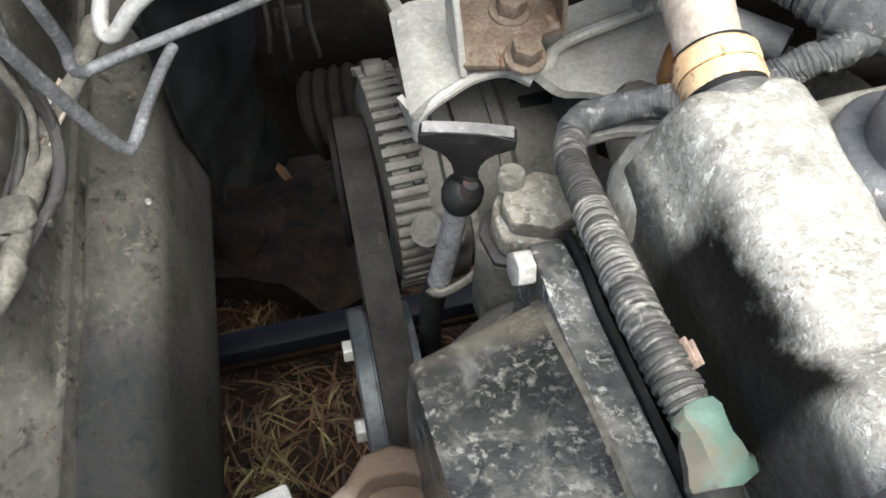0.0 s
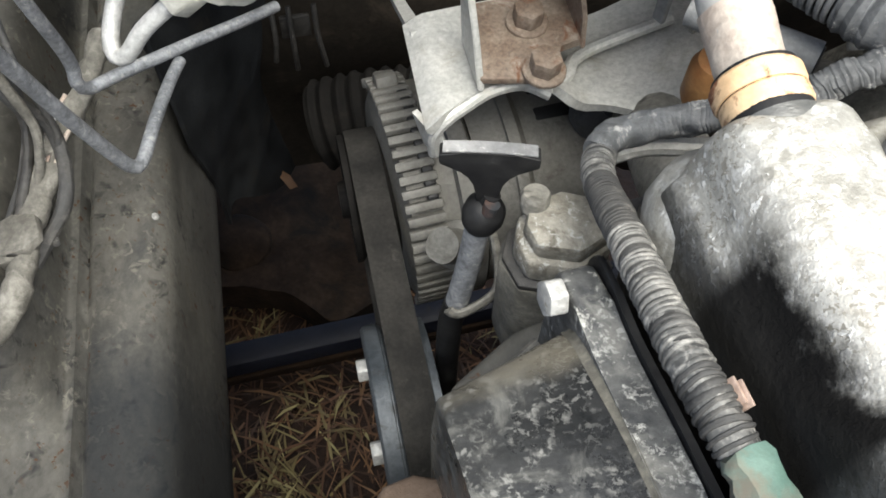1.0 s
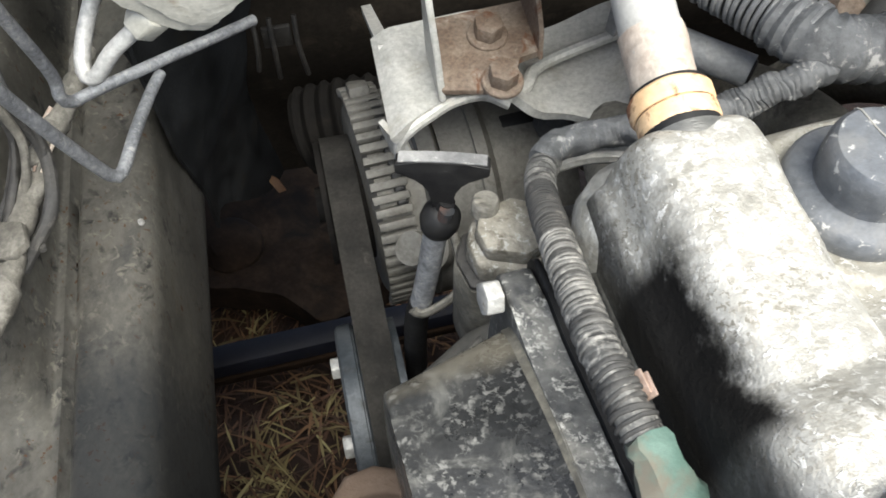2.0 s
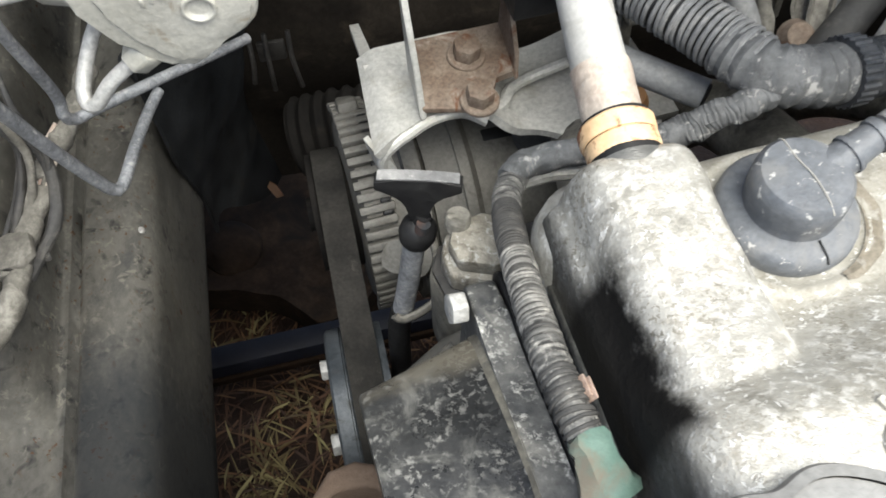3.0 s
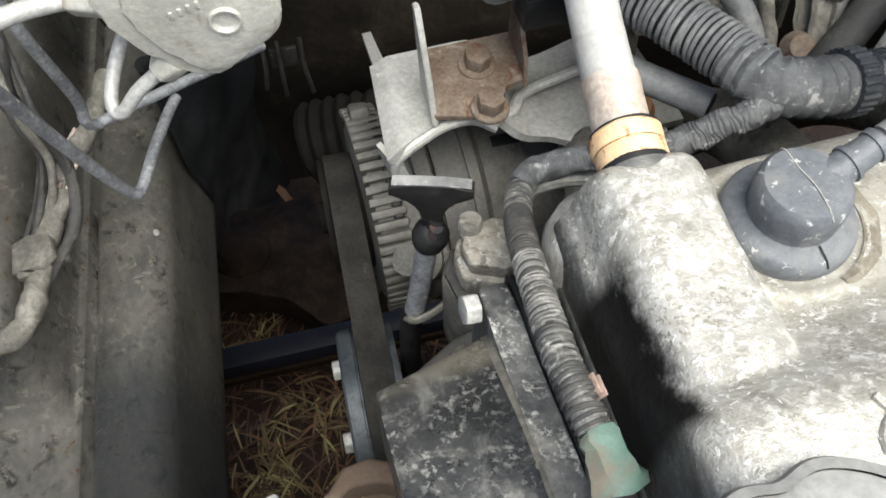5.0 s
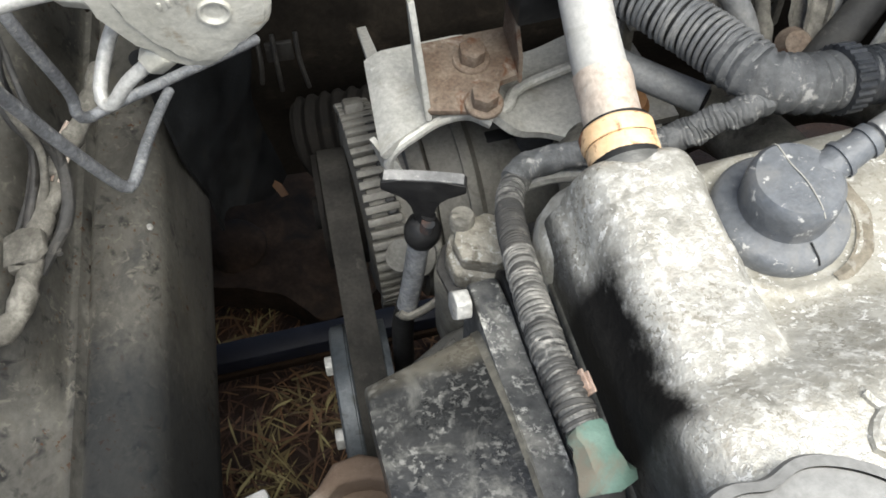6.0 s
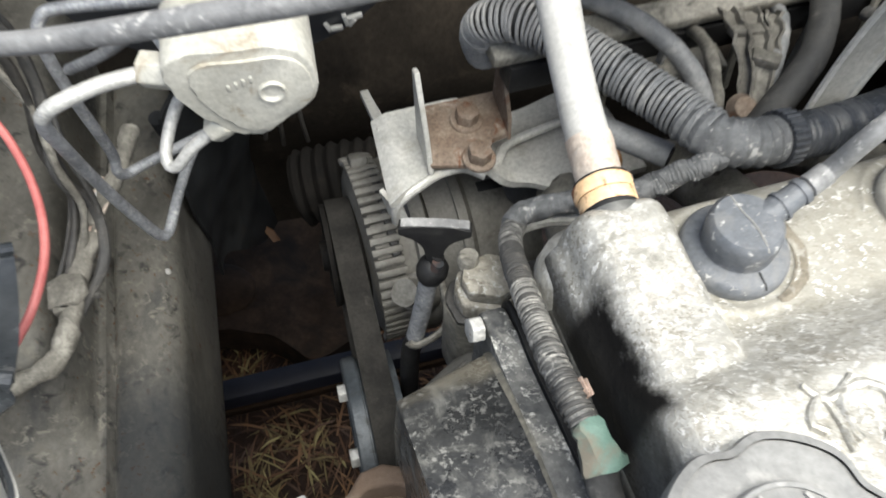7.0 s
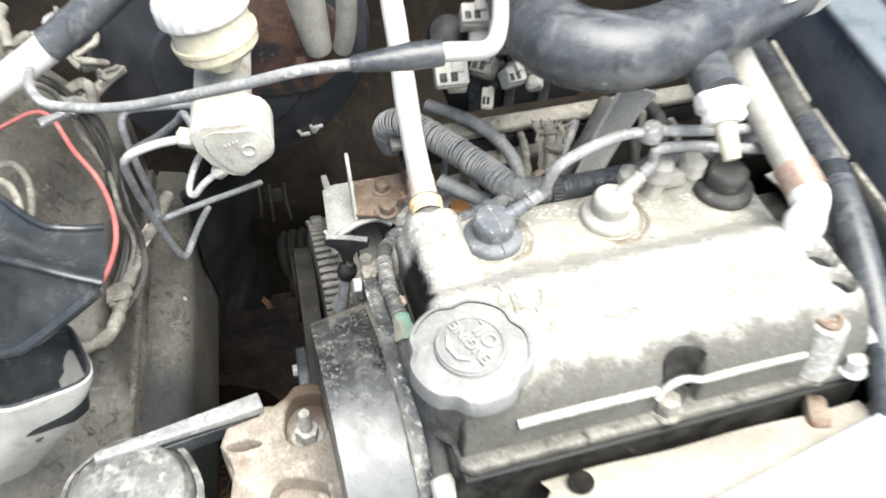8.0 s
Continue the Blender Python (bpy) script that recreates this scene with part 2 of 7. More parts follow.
SCALED = surf("scaled_aluminium", (0.215, 0.198, 0.160), (0.37, 0.345, 0.29), 70, 0.6, 0.15, 0.6, 330, dust=(0.46, 0.45, 0.41), dust_at=(0.55, 0.62), dust_scale=260, second=(0.12, 0.105, 0.08), second_at=(0.52, 0.66), second_scale=90, grit=0.3)
# Splash shield kept near black, with the bay's shade in its colour.
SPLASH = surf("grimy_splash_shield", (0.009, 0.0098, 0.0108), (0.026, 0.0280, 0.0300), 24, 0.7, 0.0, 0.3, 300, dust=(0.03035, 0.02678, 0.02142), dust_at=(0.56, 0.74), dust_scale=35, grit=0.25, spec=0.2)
CAST_ALT = surf("alternator_aluminium", (0.1311, 0.1267, 0.1126), (0.1855, 0.1803, 0.1631), 36, 0.6, 0.2, 0.35, 400, dust=(0.2111, 0.2047, 0.1855), dust_at=(0.57, 0.7), dust_scale=70, second=(0.07675, 0.07036, 0.05756), second_at=(0.56, 0.74), second_scale=50, grit=0.25)
BRACKET = surf("greyed_steel_bracket", (0.4368, 0.4368, 0.4116), (0.5376, 0.5334, 0.504), 30, 0.5, 0.3, 0.35, 400, dust=(0.6048, 0.5964, 0.5712), dust_at=(0.6, 0.7), dust_scale=260, second=(0.336, 0.315, 0.2688), second_at=(0.55, 0.75), second_scale=45, grit=0.25)
RUST = surf("rusty_steel", (0.150, 0.104, 0.074), (0.265, 0.215, 0.172), 60, 0.85, 0.1, 0.6, 500, dust=(0.34, 0.295, 0.245), dust_at=(0.56, 0.7), dust_scale=80, second=(0.145, 0.066, 0.034), second_scale=70, grit=0.35)
RUST_CAST = surf("tan_rusty_cast_iron", (0.182, 0.1547, 0.1248), (0.3315, 0.2964, 0.2522), 35, 0.85, 0.05, 0.6, 420, dust=(0.52, 0.468, 0.39), dust_at=(0.55, 0.7), dust_scale=60, second=(0.169, 0.104, 0.065), second_scale=50, second_at=(0.58, 0.75), grit=0.35)
stain_and_shade(RUST_CAST, (0.0, -1.0, 0.0), 0.0, -0.046, 0.022, 0.016, (0.085, 0.058, 0.042), None, 0.9)
MC_METAL = surf("pale_cast_alloy", (0.4149, 0.4066, 0.3569), (0.5145, 0.5062, 0.4564), 30, 0.45, 0.15, 0.3, 400, second=(0.25, 0.205, 0.14), second_at=(0.56, 0.72), second_scale=40, grit=0.2)
BLACK_PLASTIC = surf("dusty_black_plastic", (0.016, 0.017, 0.018), (0.040, 0.041, 0.041), 60, 0.30, 0.0, 0.25, 300, dust=(0.15, 0.15, 0.14), dust_at=(0.58, 0.72), dust_scale=280,
                      second=(0.17, 0.17, 0.155), second_at=(0.53, 0.82), second_scale=60, grit=0.25)
chips(BLACK_PLASTIC, (0.17, 0.17, 0.16), 400, 0.54, 70, (0.40, 0.62), 0.7, 0.0, 0.10)
# Paler towards the lower front: sky sheen painted in along with dust.
stain_and_shade(BLACK_PLASTIC, tuple(E2), -0.07, -0.125, 0.080, 0.09, (0.17, 0.174, 0.178), None, 0.8, False)
stain_and_shade(BLACK_PLASTIC, tuple(-E2), 0.07, -0.008, 0.012, 0.014, (0.165, 0.15, 0.118), (tuple(E1), -0.11, -0.088, -0.082), 0.85, False)
RIM_DUST = surf("dust_streaked_black_rim", (0.04446, 0.04668, 0.04891), (0.1334, 0.1334, 0.1289), 70, 0.42, 0.0, 0.3, 350, dust=(0.6669, 0.658, 0.6047), dust_at=(0.55, 0.68), dust_scale=190, second=(0.2778, 0.2712, 0.2445), second_at=(0.50, 0.70), second_scale=60, grit=0.3)
chips(RIM_DUST, (0.34, 0.335, 0.31), 520, 0.58, 60, (0.42, 0.60), 0.8)
DUSTY_BLACK = surf("dust_filmed_black_steel", (0.0675, 0.0705, 0.072), (0.18, 0.18, 0.1725), 45, 0.45, 0.0, 0.3, 350, dust=(0.39, 0.3825, 0.3525), dust_at=(0.50, 0.72), dust_scale=70, grit=0.3)
RUST_DIRT = surf("brown_settled_dirt", (0.115, 0.098, 0.072), (0.20, 0.18, 0.145), 90, 0.9, 0.0, 0.4, 400, second=(0.27, 0.26, 0.23), second_at=(0.52, 0.66), second_scale=160, grit=0.35)
TAN_DUST = surf("caked_tan_dust", (0.085, 0.080, 0.066), (0.19, 0.178, 0.146), 60, 0.9, 0.0, 0.5, 350, second=(0.06, 0.06, 0.057), second_at=(0.54, 0.74), second_scale=170, grit=0.35)
BLACK_GLOSS = surf("black_moulded_plastic", (0.018, 0.021, 0.024), (0.040, 0.044, 0.048), 35, 0.2, 0.0, 0.12, 300, second=(0.10, 0.10, 0.10), second_at=(0.6, 0.8), second_scale=60, grit=0.15)
BLACK_MATT = surf("matt_black_plastic", (0.010, 0.010, 0.011), (0.020, 0.020, 0.020), 70, 0.5, 0.0, 0.15, 400, dust=(0.10, 0.10, 0.095), dust_at=(0.64, 0.76), dust_scale=140, grit=0.2, spec=0.3)
RUBBER = surf("perished_black_rubber", (0.035, 0.035, 0.035), (0.07, 0.068, 0.064), 60, 0.75, 0.0, 0.3, 450, dust=(0.17, 0.16, 0.145), dust_at=(0.58, 0.75), dust_scale=120, grit=0.25)
BELT = surf("worn_drive_belt", (0.018, 0.0174, 0.0162), (0.0348, 0.033, 0.03), 50, 0.8, 0.0, 0.3, 500, dust=(0.072, 0.0678, 0.06), dust_at=(0.60, 0.78), dust_scale=90, grit=0.25, spec=0.08)
HOSE_BLACK = surf("scuffed_intake_rubber", (0.036, 0.040, 0.046), (0.070, 0.075, 0.083), 40, 0.30, 0.0, 0.25, 300, dust=(0.22, 0.22, 0.22), dust_at=(0.66, 0.72), dust_scale=120, second=(0.15, 0.15, 0.15), second_at=(0.52, 0.78), second_scale=45, grit=0.25, stretch=(1.0, 1.6, 1.0))
CONDUIT = surf("dusty_corrugated_conduit", (0.07377, 0.07377, 0.07155), (0.1771, 0.1734, 0.1624), 60, 0.6, 0.0, 0.3, 400, dust=(0.3099, 0.3024, 0.2804), dust_at=(0.50, 0.68), dust_scale=200, second=(0.02582, 0.02656, 0.02804), second_at=(0.56, 0.66), second_scale=45, grit=0.25)
CONDUIT_GREY = surf("grey_corrugated_loom", (0.15, 0.155, 0.16), (0.25, 0.252, 0.25), 40, 0.55, 0.0, 0.25, 380, dust=(0.34, 0.335, 0.315), dust_at=(0.54, 0.72), dust_scale=80, grit=0.25)
TAPE = surf("grey_cloth_tape", (0.088, 0.092, 0.096), (0.165, 0.170, 0.174), 50, 0.7, 0.0, 0.5, 260, dust=(0.38, 0.375, 0.36), dust_at=(0.57, 0.66), dust_scale=190, second=(0.06, 0.06, 0.062), second_at=(0.56, 0.7), second_scale=80, grit=0.3)
GREEN_TAPE = surf("faded_green_tape", (0.075, 0.142, 0.116), (0.128, 0.205, 0.170), 50, 0.6, 0.0, 0.25, 350, second=(0.15, 0.135, 0.105), second_at=(0.52, 0.64), second_scale=38, grit=0.2)
COPPER = surf("tarnished_copper_clip", (0.30, 0.20, 0.155), (0.45, 0.34, 0.28), 90, 0.5, 0.4, 0.3, 500, grit=0.3)
BOOT_GREY = surf("blue_grey_rubber_boot", (0.0903, 0.0989, 0.1118), (0.1376, 0.1462, 0.1591), 50, 0.55, 0.0, 0.3, 350, dust=(0.3784, 0.3784, 0.3655), dust_at=(0.60, 0.645), dust_scale=230, second=(0.172, 0.172, 0.1677), second_at=(0.5, 0.75), second_scale=70, grit=0.25)
BOOT_PALE = surf("dust_coated_rubber_boot", (0.2904, 0.2816, 0.2552), (0.3872, 0.3784, 0.3432), 50, 0.75, 0.0, 0.25, 450, second=(0.176, 0.1716, 0.1584), second_at=(0.6, 0.75), second_scale=60, grit=0.2)
LEAD = surf("dusty_ignition_lead", (0.18, 0.182, 0.185), (0.28, 0.28, 0.278), 60, 0.5, 0.0, 0.25, 400, dust=(0.46, 0.455, 0.435), dust_at=(0.575, 0.64), dust_scale=200, second=(0.11, 0.11, 0.11), second_at=(0.56, 0.72), second_scale=70, grit=0.25)
PALE_HOSE = surf("weathered_pale_hose", (0.3881, 0.3821, 0.3578), (0.4487, 0.4427, 0.4245), 30, 0.6, 0.0, 0.2, 400, second=(0.2184, 0.2062, 0.182), second_at=(0.6, 0.8), second_scale=45, grit=0.15)
BAND = surf("brown_stained_band", (0.42, 0.34, 0.28), (0.56, 0.5, 0.43), 60, 0.6, 0.1, 0.3, 500, second=(0.35, 0.22, 0.16), second_at=(0.55, 0.7), second_scale=80, grit=0.2)
ORANGE = surf("orange_hose_clamp", (0.70, 0.46, 0.25), (0.80, 0.58, 0.36), 45, 0.5, 0.0, 0.2, 400, second=(0.22, 0.09, 0.045), second_at=(0.53, 0.60), second_scale=75, grit=0.15)
AMBER_RUST = surf("orange_brown_sender", (0.273, 0.117, 0.039), (0.403, 0.208, 0.078), 60, 0.6, 0.0, 0.2, 400, grit=0.2)
ZINC = surf("dull_brake_pipe", (0.224, 0.2352, 0.252), (0.4088, 0.42, 0.4368), 60, 0.5, 0.4, 0.4, 380, dust=(0.5152, 0.5152, 0.504), dust_at=(0.56, 0.66), dust_scale=260, grit=0.4)
ZINC_PALE = surf("pale_brake_pipe", (0.4048, 0.4048, 0.3872), (0.528, 0.5236, 0.5016), 60, 0.5, 0.2, 0.35, 400, second=(0.2112, 0.2112, 0.2112), second_at=(0.54, 0.68), second_scale=70, grit=0.3)
BODY = surf("dirty_body_paint", (0.06132, 0.0588, 0.05208), (0.1142, 0.11, 0.09828), 22, 0.6, 0.0, 0.2, 300, dust=(0.1105, 0.1032, 0.08593), dust_at=(0.55, 0.75), dust_scale=40,
            second=(0.030, 0.033, 0.038), second_at=(0.55, 0.74), second_scale=17, grit=0.22, spec=0.25, stretch=(0.8772, 0.5117, 0.731))
chips(BODY, (0.024, 0.024, 0.024), 75, 0.55, 16, (0.42, 0.58), 0.7, 0.0, 0.14)
chips(BODY, (0.15, 0.143, 0.122), 150, 0.57, 22, (0.44, 0.60), 0.8, 0.0, 0.10)
chips(BODY, (0.075, 0.040, 0.022), 210, 0.62, 30, (0.46, 0.58), 0.8, 0.0, 0.05)
# Near end of the rail: bluish stain plus shade painted into the colour.
stain_and_shade(BODY, tuple(C2), 0.0, -0.170, 0.085, 0.075, (0.018, 0.021, 0.025), (tuple(-C1), 0.0, -0.016, 0.0), 0.85)
GRIME_SHADE = surf("grime_shade_black", (0.016, 0.015, 0.014), (0.05, 0.047, 0.042), 60, 0.55, 0.0, 0.5, 300, dust=(0.13, 0.125, 0.11), dust_at=(0.6, 0.75), dust_scale=110, grit=0.3)
# Darker than grime alone: the bay's deep shade is put into this colour.
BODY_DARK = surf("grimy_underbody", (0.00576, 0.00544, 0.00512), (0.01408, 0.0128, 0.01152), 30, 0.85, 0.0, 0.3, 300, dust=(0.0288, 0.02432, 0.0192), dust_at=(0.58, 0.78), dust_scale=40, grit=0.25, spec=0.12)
BOOSTER = surf("black_servo_paint", (0.022, 0.025, 0.03), (0.04, 0.043, 0.05), 25, 0.42, 0.0, 0.12, 300, dust=(0.10, 0.10, 0.1), dust_at=(0.6, 0.8), dust_scale=45, grit=0.15)
SERVO_RUST = surf("brown_servo_rust", (0.050, 0.026, 0.019), (0.115, 0.062, 0.046), 50, 0.85, 0.0, 0.5, 420, dust=(0.24, 0.19, 0.15), dust_at=(0.6, 0.75), dust_scale=60, second=(0.018, 0.02, 0.023), second_at=(0.48, 0.56), second_scale=24, grit=0.3)
PULLEY_STEEL = surf("blue_grey_pulley_steel", (0.040, 0.048, 0.056), (0.085, 0.095, 0.105), 40, 0.5, 0.3, 0.3, 380, second=(0.03, 0.026, 0.022), second_at=(0.56, 0.72), second_scale=70, grit=0.3)
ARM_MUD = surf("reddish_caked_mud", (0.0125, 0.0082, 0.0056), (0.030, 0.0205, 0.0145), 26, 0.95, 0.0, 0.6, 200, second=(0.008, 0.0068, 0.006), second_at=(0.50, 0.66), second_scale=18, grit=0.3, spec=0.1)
CAST_OILED = surf("oil_darkened_casting", (0.085, 0.082, 0.072), (0.165, 0.160, 0.142), 40, 0.5, 0.25, 0.5, 300, dust=(0.26, 0.25, 0.225), dust_at=(0.56, 0.70), dust_scale=110, second=(0.035, 0.033, 0.029), second_at=(0.52, 0.66), second_scale=45, grit=0.3)
# Bulkhead tone lowered too, to hold the shade behind the engine.
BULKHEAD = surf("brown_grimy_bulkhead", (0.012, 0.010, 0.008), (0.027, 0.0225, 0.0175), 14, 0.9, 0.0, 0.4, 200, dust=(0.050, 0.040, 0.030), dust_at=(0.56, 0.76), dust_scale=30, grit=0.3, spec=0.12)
# Subframe and mud near black: under-car shade is put into their colour.
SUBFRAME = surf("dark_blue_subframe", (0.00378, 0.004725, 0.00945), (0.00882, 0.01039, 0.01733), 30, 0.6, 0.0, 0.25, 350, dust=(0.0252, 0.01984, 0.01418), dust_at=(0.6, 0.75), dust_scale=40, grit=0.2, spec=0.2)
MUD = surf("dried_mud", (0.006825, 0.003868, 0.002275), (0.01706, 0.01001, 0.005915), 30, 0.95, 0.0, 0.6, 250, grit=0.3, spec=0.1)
AMBER = surf("yellowed_reservoir_plastic", (0.44, 0.41, 0.31), (0.55, 0.52, 0.41), 35, 0.35, 0.0, 0.1, 300, second=(0.30, 0.22, 0.10), second_at=(0.58, 0.78), second_scale=40, grit=0.12)
WHITE_PLASTIC = surf("white_moulded_plastic", (0.5848, 0.5762, 0.5418), (0.6708, 0.6622, 0.6364), 35, 0.5, 0.0, 0.1, 300, second=(0.43, 0.4042, 0.344), second_at=(0.62, 0.8), second_scale=50, grit=0.1)
NUT = surf("plated_bolt", (0.352, 0.352, 0.336), (0.48, 0.476, 0.456), 90, 0.45, 0.25, 0.4, 400, second=(0.208, 0.192, 0.16), second_at=(0.55, 0.7), second_scale=120, grit=0.3)
RED_WIRE = surf("red_wire_sheath", (0.30, 0.075, 0.072), (0.42, 0.13, 0.12), 50, 0.5, 0.0, 0.1, 300, second=(0.38, 0.25, 0.22), second_at=(0.58, 0.8), second_scale=60, grit=0.15)
CUP_PLASTIC = surf("greyed_bottle_plastic", (0.32, 0.32, 0.3), (0.432, 0.432, 0.408), 35, 0.4, 0.0, 0.15, 300, second=(0.224, 0.216, 0.192), second_at=(0.56, 0.75), second_scale=40, grit=0.15)
CAP_GREY = surf("grey_filler_cap", (0.1762, 0.1762, 0.1725), (0.24, 0.24, 0.2325), 40, 0.55, 0.0, 0.2, 380, dust=(0.345, 0.3412, 0.3262), dust_at=(0.58, 0.75), dust_scale=80, grit=0.2)
SHIELD = surf("beige_heat_shield", (0.2975, 0.2737, 0.2321), (0.3808, 0.357, 0.3094), 30, 0.6, 0.1, 0.25, 350, second=(0.2082, 0.1487, 0.1011), second_at=(0.64, 0.78), second_scale=30, grit=0.2)
BLUE_PAINT = surf("pale_blue_body_paint", (0.33, 0.37, 0.42), (0.41, 0.45, 0.5), 18, 0.35, 0.0, 0.05, 200, grit=0.06, dust=(0.5, 0.5, 0.48), dust_at=(0.6, 0.8), dust_scale=30)
NAVY = surf("dark_blue_plastic", (0.105, 0.125, 0.145), (0.170, 0.190, 0.215), 20, 0.3, 0.0, 0.1, 250, grit=0.1, dust=(0.2, 0.2, 0.2), dust_at=(0.6, 0.8), dust_scale=30)
LOOM = surf("dust_caked_wiring", (0.098, 0.092, 0.078), (0.200, 0.190, 0.165), 70, 0.85, 0.0, 0.5, 350, dust=(0.29, 0.278, 0.245), dust_at=(0.55, 0.7), dust_scale=80, grit=0.35)
# Soil tone lowered to carry the shade beneath the car.
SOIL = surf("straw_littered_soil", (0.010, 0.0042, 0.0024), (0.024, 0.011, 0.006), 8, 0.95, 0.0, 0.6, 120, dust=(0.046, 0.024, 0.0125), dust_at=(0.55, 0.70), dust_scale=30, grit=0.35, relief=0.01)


def blade_mat(name, stops):
    """Each blade takes its own tone between dead and fresh."""
    mat = surf(name, stops[0], stops[-1], 40, 0.75, 0.0, 0.0, 200, grit=0.2)
    nt = mat.node_tree
    p = nt.nodes["Principled BSDF"]
    geo = nt.nodes.new("ShaderNodeNewGeometry")
    own = ramp(nt, geo.outputs["Random Per Island"], [(k / (len(stops) - 1), c) for k, c in enumerate(stops)])
    nt.links.new(mixc(nt, 0.75, p.inputs["Base Color"].links[0].from_socket, own), p.inputs["Base Color"])
    return mat


# Straw and grass tones dimmed, the shade under the car included.
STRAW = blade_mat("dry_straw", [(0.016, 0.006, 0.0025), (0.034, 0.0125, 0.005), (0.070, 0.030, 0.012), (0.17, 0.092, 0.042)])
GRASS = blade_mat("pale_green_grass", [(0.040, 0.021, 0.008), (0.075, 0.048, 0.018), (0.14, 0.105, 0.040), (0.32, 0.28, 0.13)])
PAINT_MARK = surf("white_paint_dab", (0.36, 0.36, 0.342), (0.42, 0.42, 0.402), 60, 0.7, 0.0, 0.1, 300, grit=0.15)

# ---------------------------------------------------------------- ground, body panels
def smooth01(x, lo, hi):
    t = min(1.0, max(0.0, (x - lo) / (hi - lo)))
    return t * t * (3 - 2 * t)


def lerp_profile(profile, a):
    for (a0, z0), (a1, z1) in zip(profile, profile[1:]):
        if a1 <= a <= a0:
            return z0 + (z1 - z0) * (a - a0) / (a1 - a0)
    return profile[-1][1]


bm = bmesh.new()
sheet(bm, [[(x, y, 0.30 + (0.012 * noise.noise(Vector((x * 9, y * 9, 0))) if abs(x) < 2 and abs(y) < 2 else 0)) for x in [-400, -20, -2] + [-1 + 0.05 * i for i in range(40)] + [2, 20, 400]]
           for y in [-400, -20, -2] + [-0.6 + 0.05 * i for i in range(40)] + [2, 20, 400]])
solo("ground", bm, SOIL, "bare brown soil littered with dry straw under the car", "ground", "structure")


def blades(name, count, mat, label, length, width, lift, seed, tufts=0):
    """Flat bent blades, strewn or in tufts."""
    rng = random.Random(seed)
    bm = bmesh.new()
    homes = [(rng.uniform(-0.42, 0.12), rng.uniform(0.12, 0.82)) for _ in range(tufts)] + ([(-0.145, 0.335), (-0.165, 0.350), (-0.150, 0.300), (-0.10, 0.395), (-0.21, 0.52)] * 2 if tufts else [])
    for _ in range(count):
        x, y = rng.uniform(-0.42, 0.12), rng.uniform(0.12, 0.82)
        if tufts:
            hx, hy = rng.choice(homes)
            x, y = rng.gauss(hx, 0.014), rng.gauss(hy, 0.014)
        a, tilt, n = rng.uniform(0, 6.28), rng.uniform(*lift), rng.uniform(*length)
        w = rng.uniform(*width)
        d = Vector((math.cos(a) * math.cos(tilt), math.sin(a) * math.cos(tilt), math.sin(tilt)))
        s = Vector((-math.sin(a), math.cos(a), rng.uniform(-0.4, 0.4))) * w
        p = Vector((x, y, 0.303 + rng.uniform(0, 0.02)))
        q, r = p + d * n * 0.55, p + d * n - Vector((0, 0, n * 0.25))
        v = [bm.verts.new(c) for c in (p - s * 0.7, p + s * 0.7, q + s, q - s, r)]
        bm.faces.new((v[0], v[1], v[2], v[3]))
        bm.faces.new((v[3], v[2], v[4]))
    return solo(name, bm, mat, label, "litter", "stuff")


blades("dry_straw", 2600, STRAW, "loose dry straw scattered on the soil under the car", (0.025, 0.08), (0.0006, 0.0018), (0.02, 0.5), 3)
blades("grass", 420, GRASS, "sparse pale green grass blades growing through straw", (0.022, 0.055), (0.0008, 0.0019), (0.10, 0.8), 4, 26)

RAIL = [(0.0, 0.80), (-0.003, 0.814), (-0.010, 0.821), (-0.036, 0.8255), (-0.040, 0.8205), (-0.043, 0.8200), (-0.046, 0.8285), (-0.049, 0.8275), (-0.052, 0.830)]
TOWER = RAIL + [(-0.055, 0.850), (-0.058, 0.875), (-0.062, 0.893), (-0.068, 0.901), (-0.085, 0.906), (-0.10, 0.920), (-0.14, 0.975), (-0.20, 1.02), (-0.30, 1.05), (-0.5, 1.07)]
FLAT = RAIL + [(-0.06, 0.831), (-0.10, 0.838), (-0.20, 0.856), (-0.30, 0.876), (-0.5, 0.9)]
A_STEPS = [a for a, _ in RAIL] + [-0.0535, -0.055, -0.058, -0.062, -0.065, -0.068, -0.075, -0.085, -0.092, -0.10, -0.11, -0.125, -0.14, -0.17, -0.20, -0.25, -0.30, -0.4, -0.5]
inner_fender = thing("inner_fender", "grey-brown dirty painted chassis rail and inner wing panel", "car body", C(-0.05, 0, 0.8), kind="structure")
bm = bmesh.new()
rows = []
for i in range(100):
    b = -0.55 + 0.01 * i
    s = smooth01(b, -0.185, -0.135)
    row = [C(-0.045, b, 0.670), C(-0.012, b, 0.672), C(0.002, b, 0.677), C(0.0055, b, 0.686), C(0.0055, b, 0.70), C(0.004, b, 0.74), C(0.001, b, 0.77)]
    for a in A_STEPS:
        z = lerp_profile(FLAT, a) * (1 - s) + lerp_profile(TOWER, a) * s
        n = noise.noise(Vector((a * 14, b * 14, 2.0))) * 0.0014 + noise.noise(Vector((a * 45, b * 30, 5.0))) * 0.0006
        row.append(C(a, b, z + n))
    rows.append(row)
sheet(bm, rows)
thicken(bm, -0.0025)
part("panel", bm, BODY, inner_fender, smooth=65)
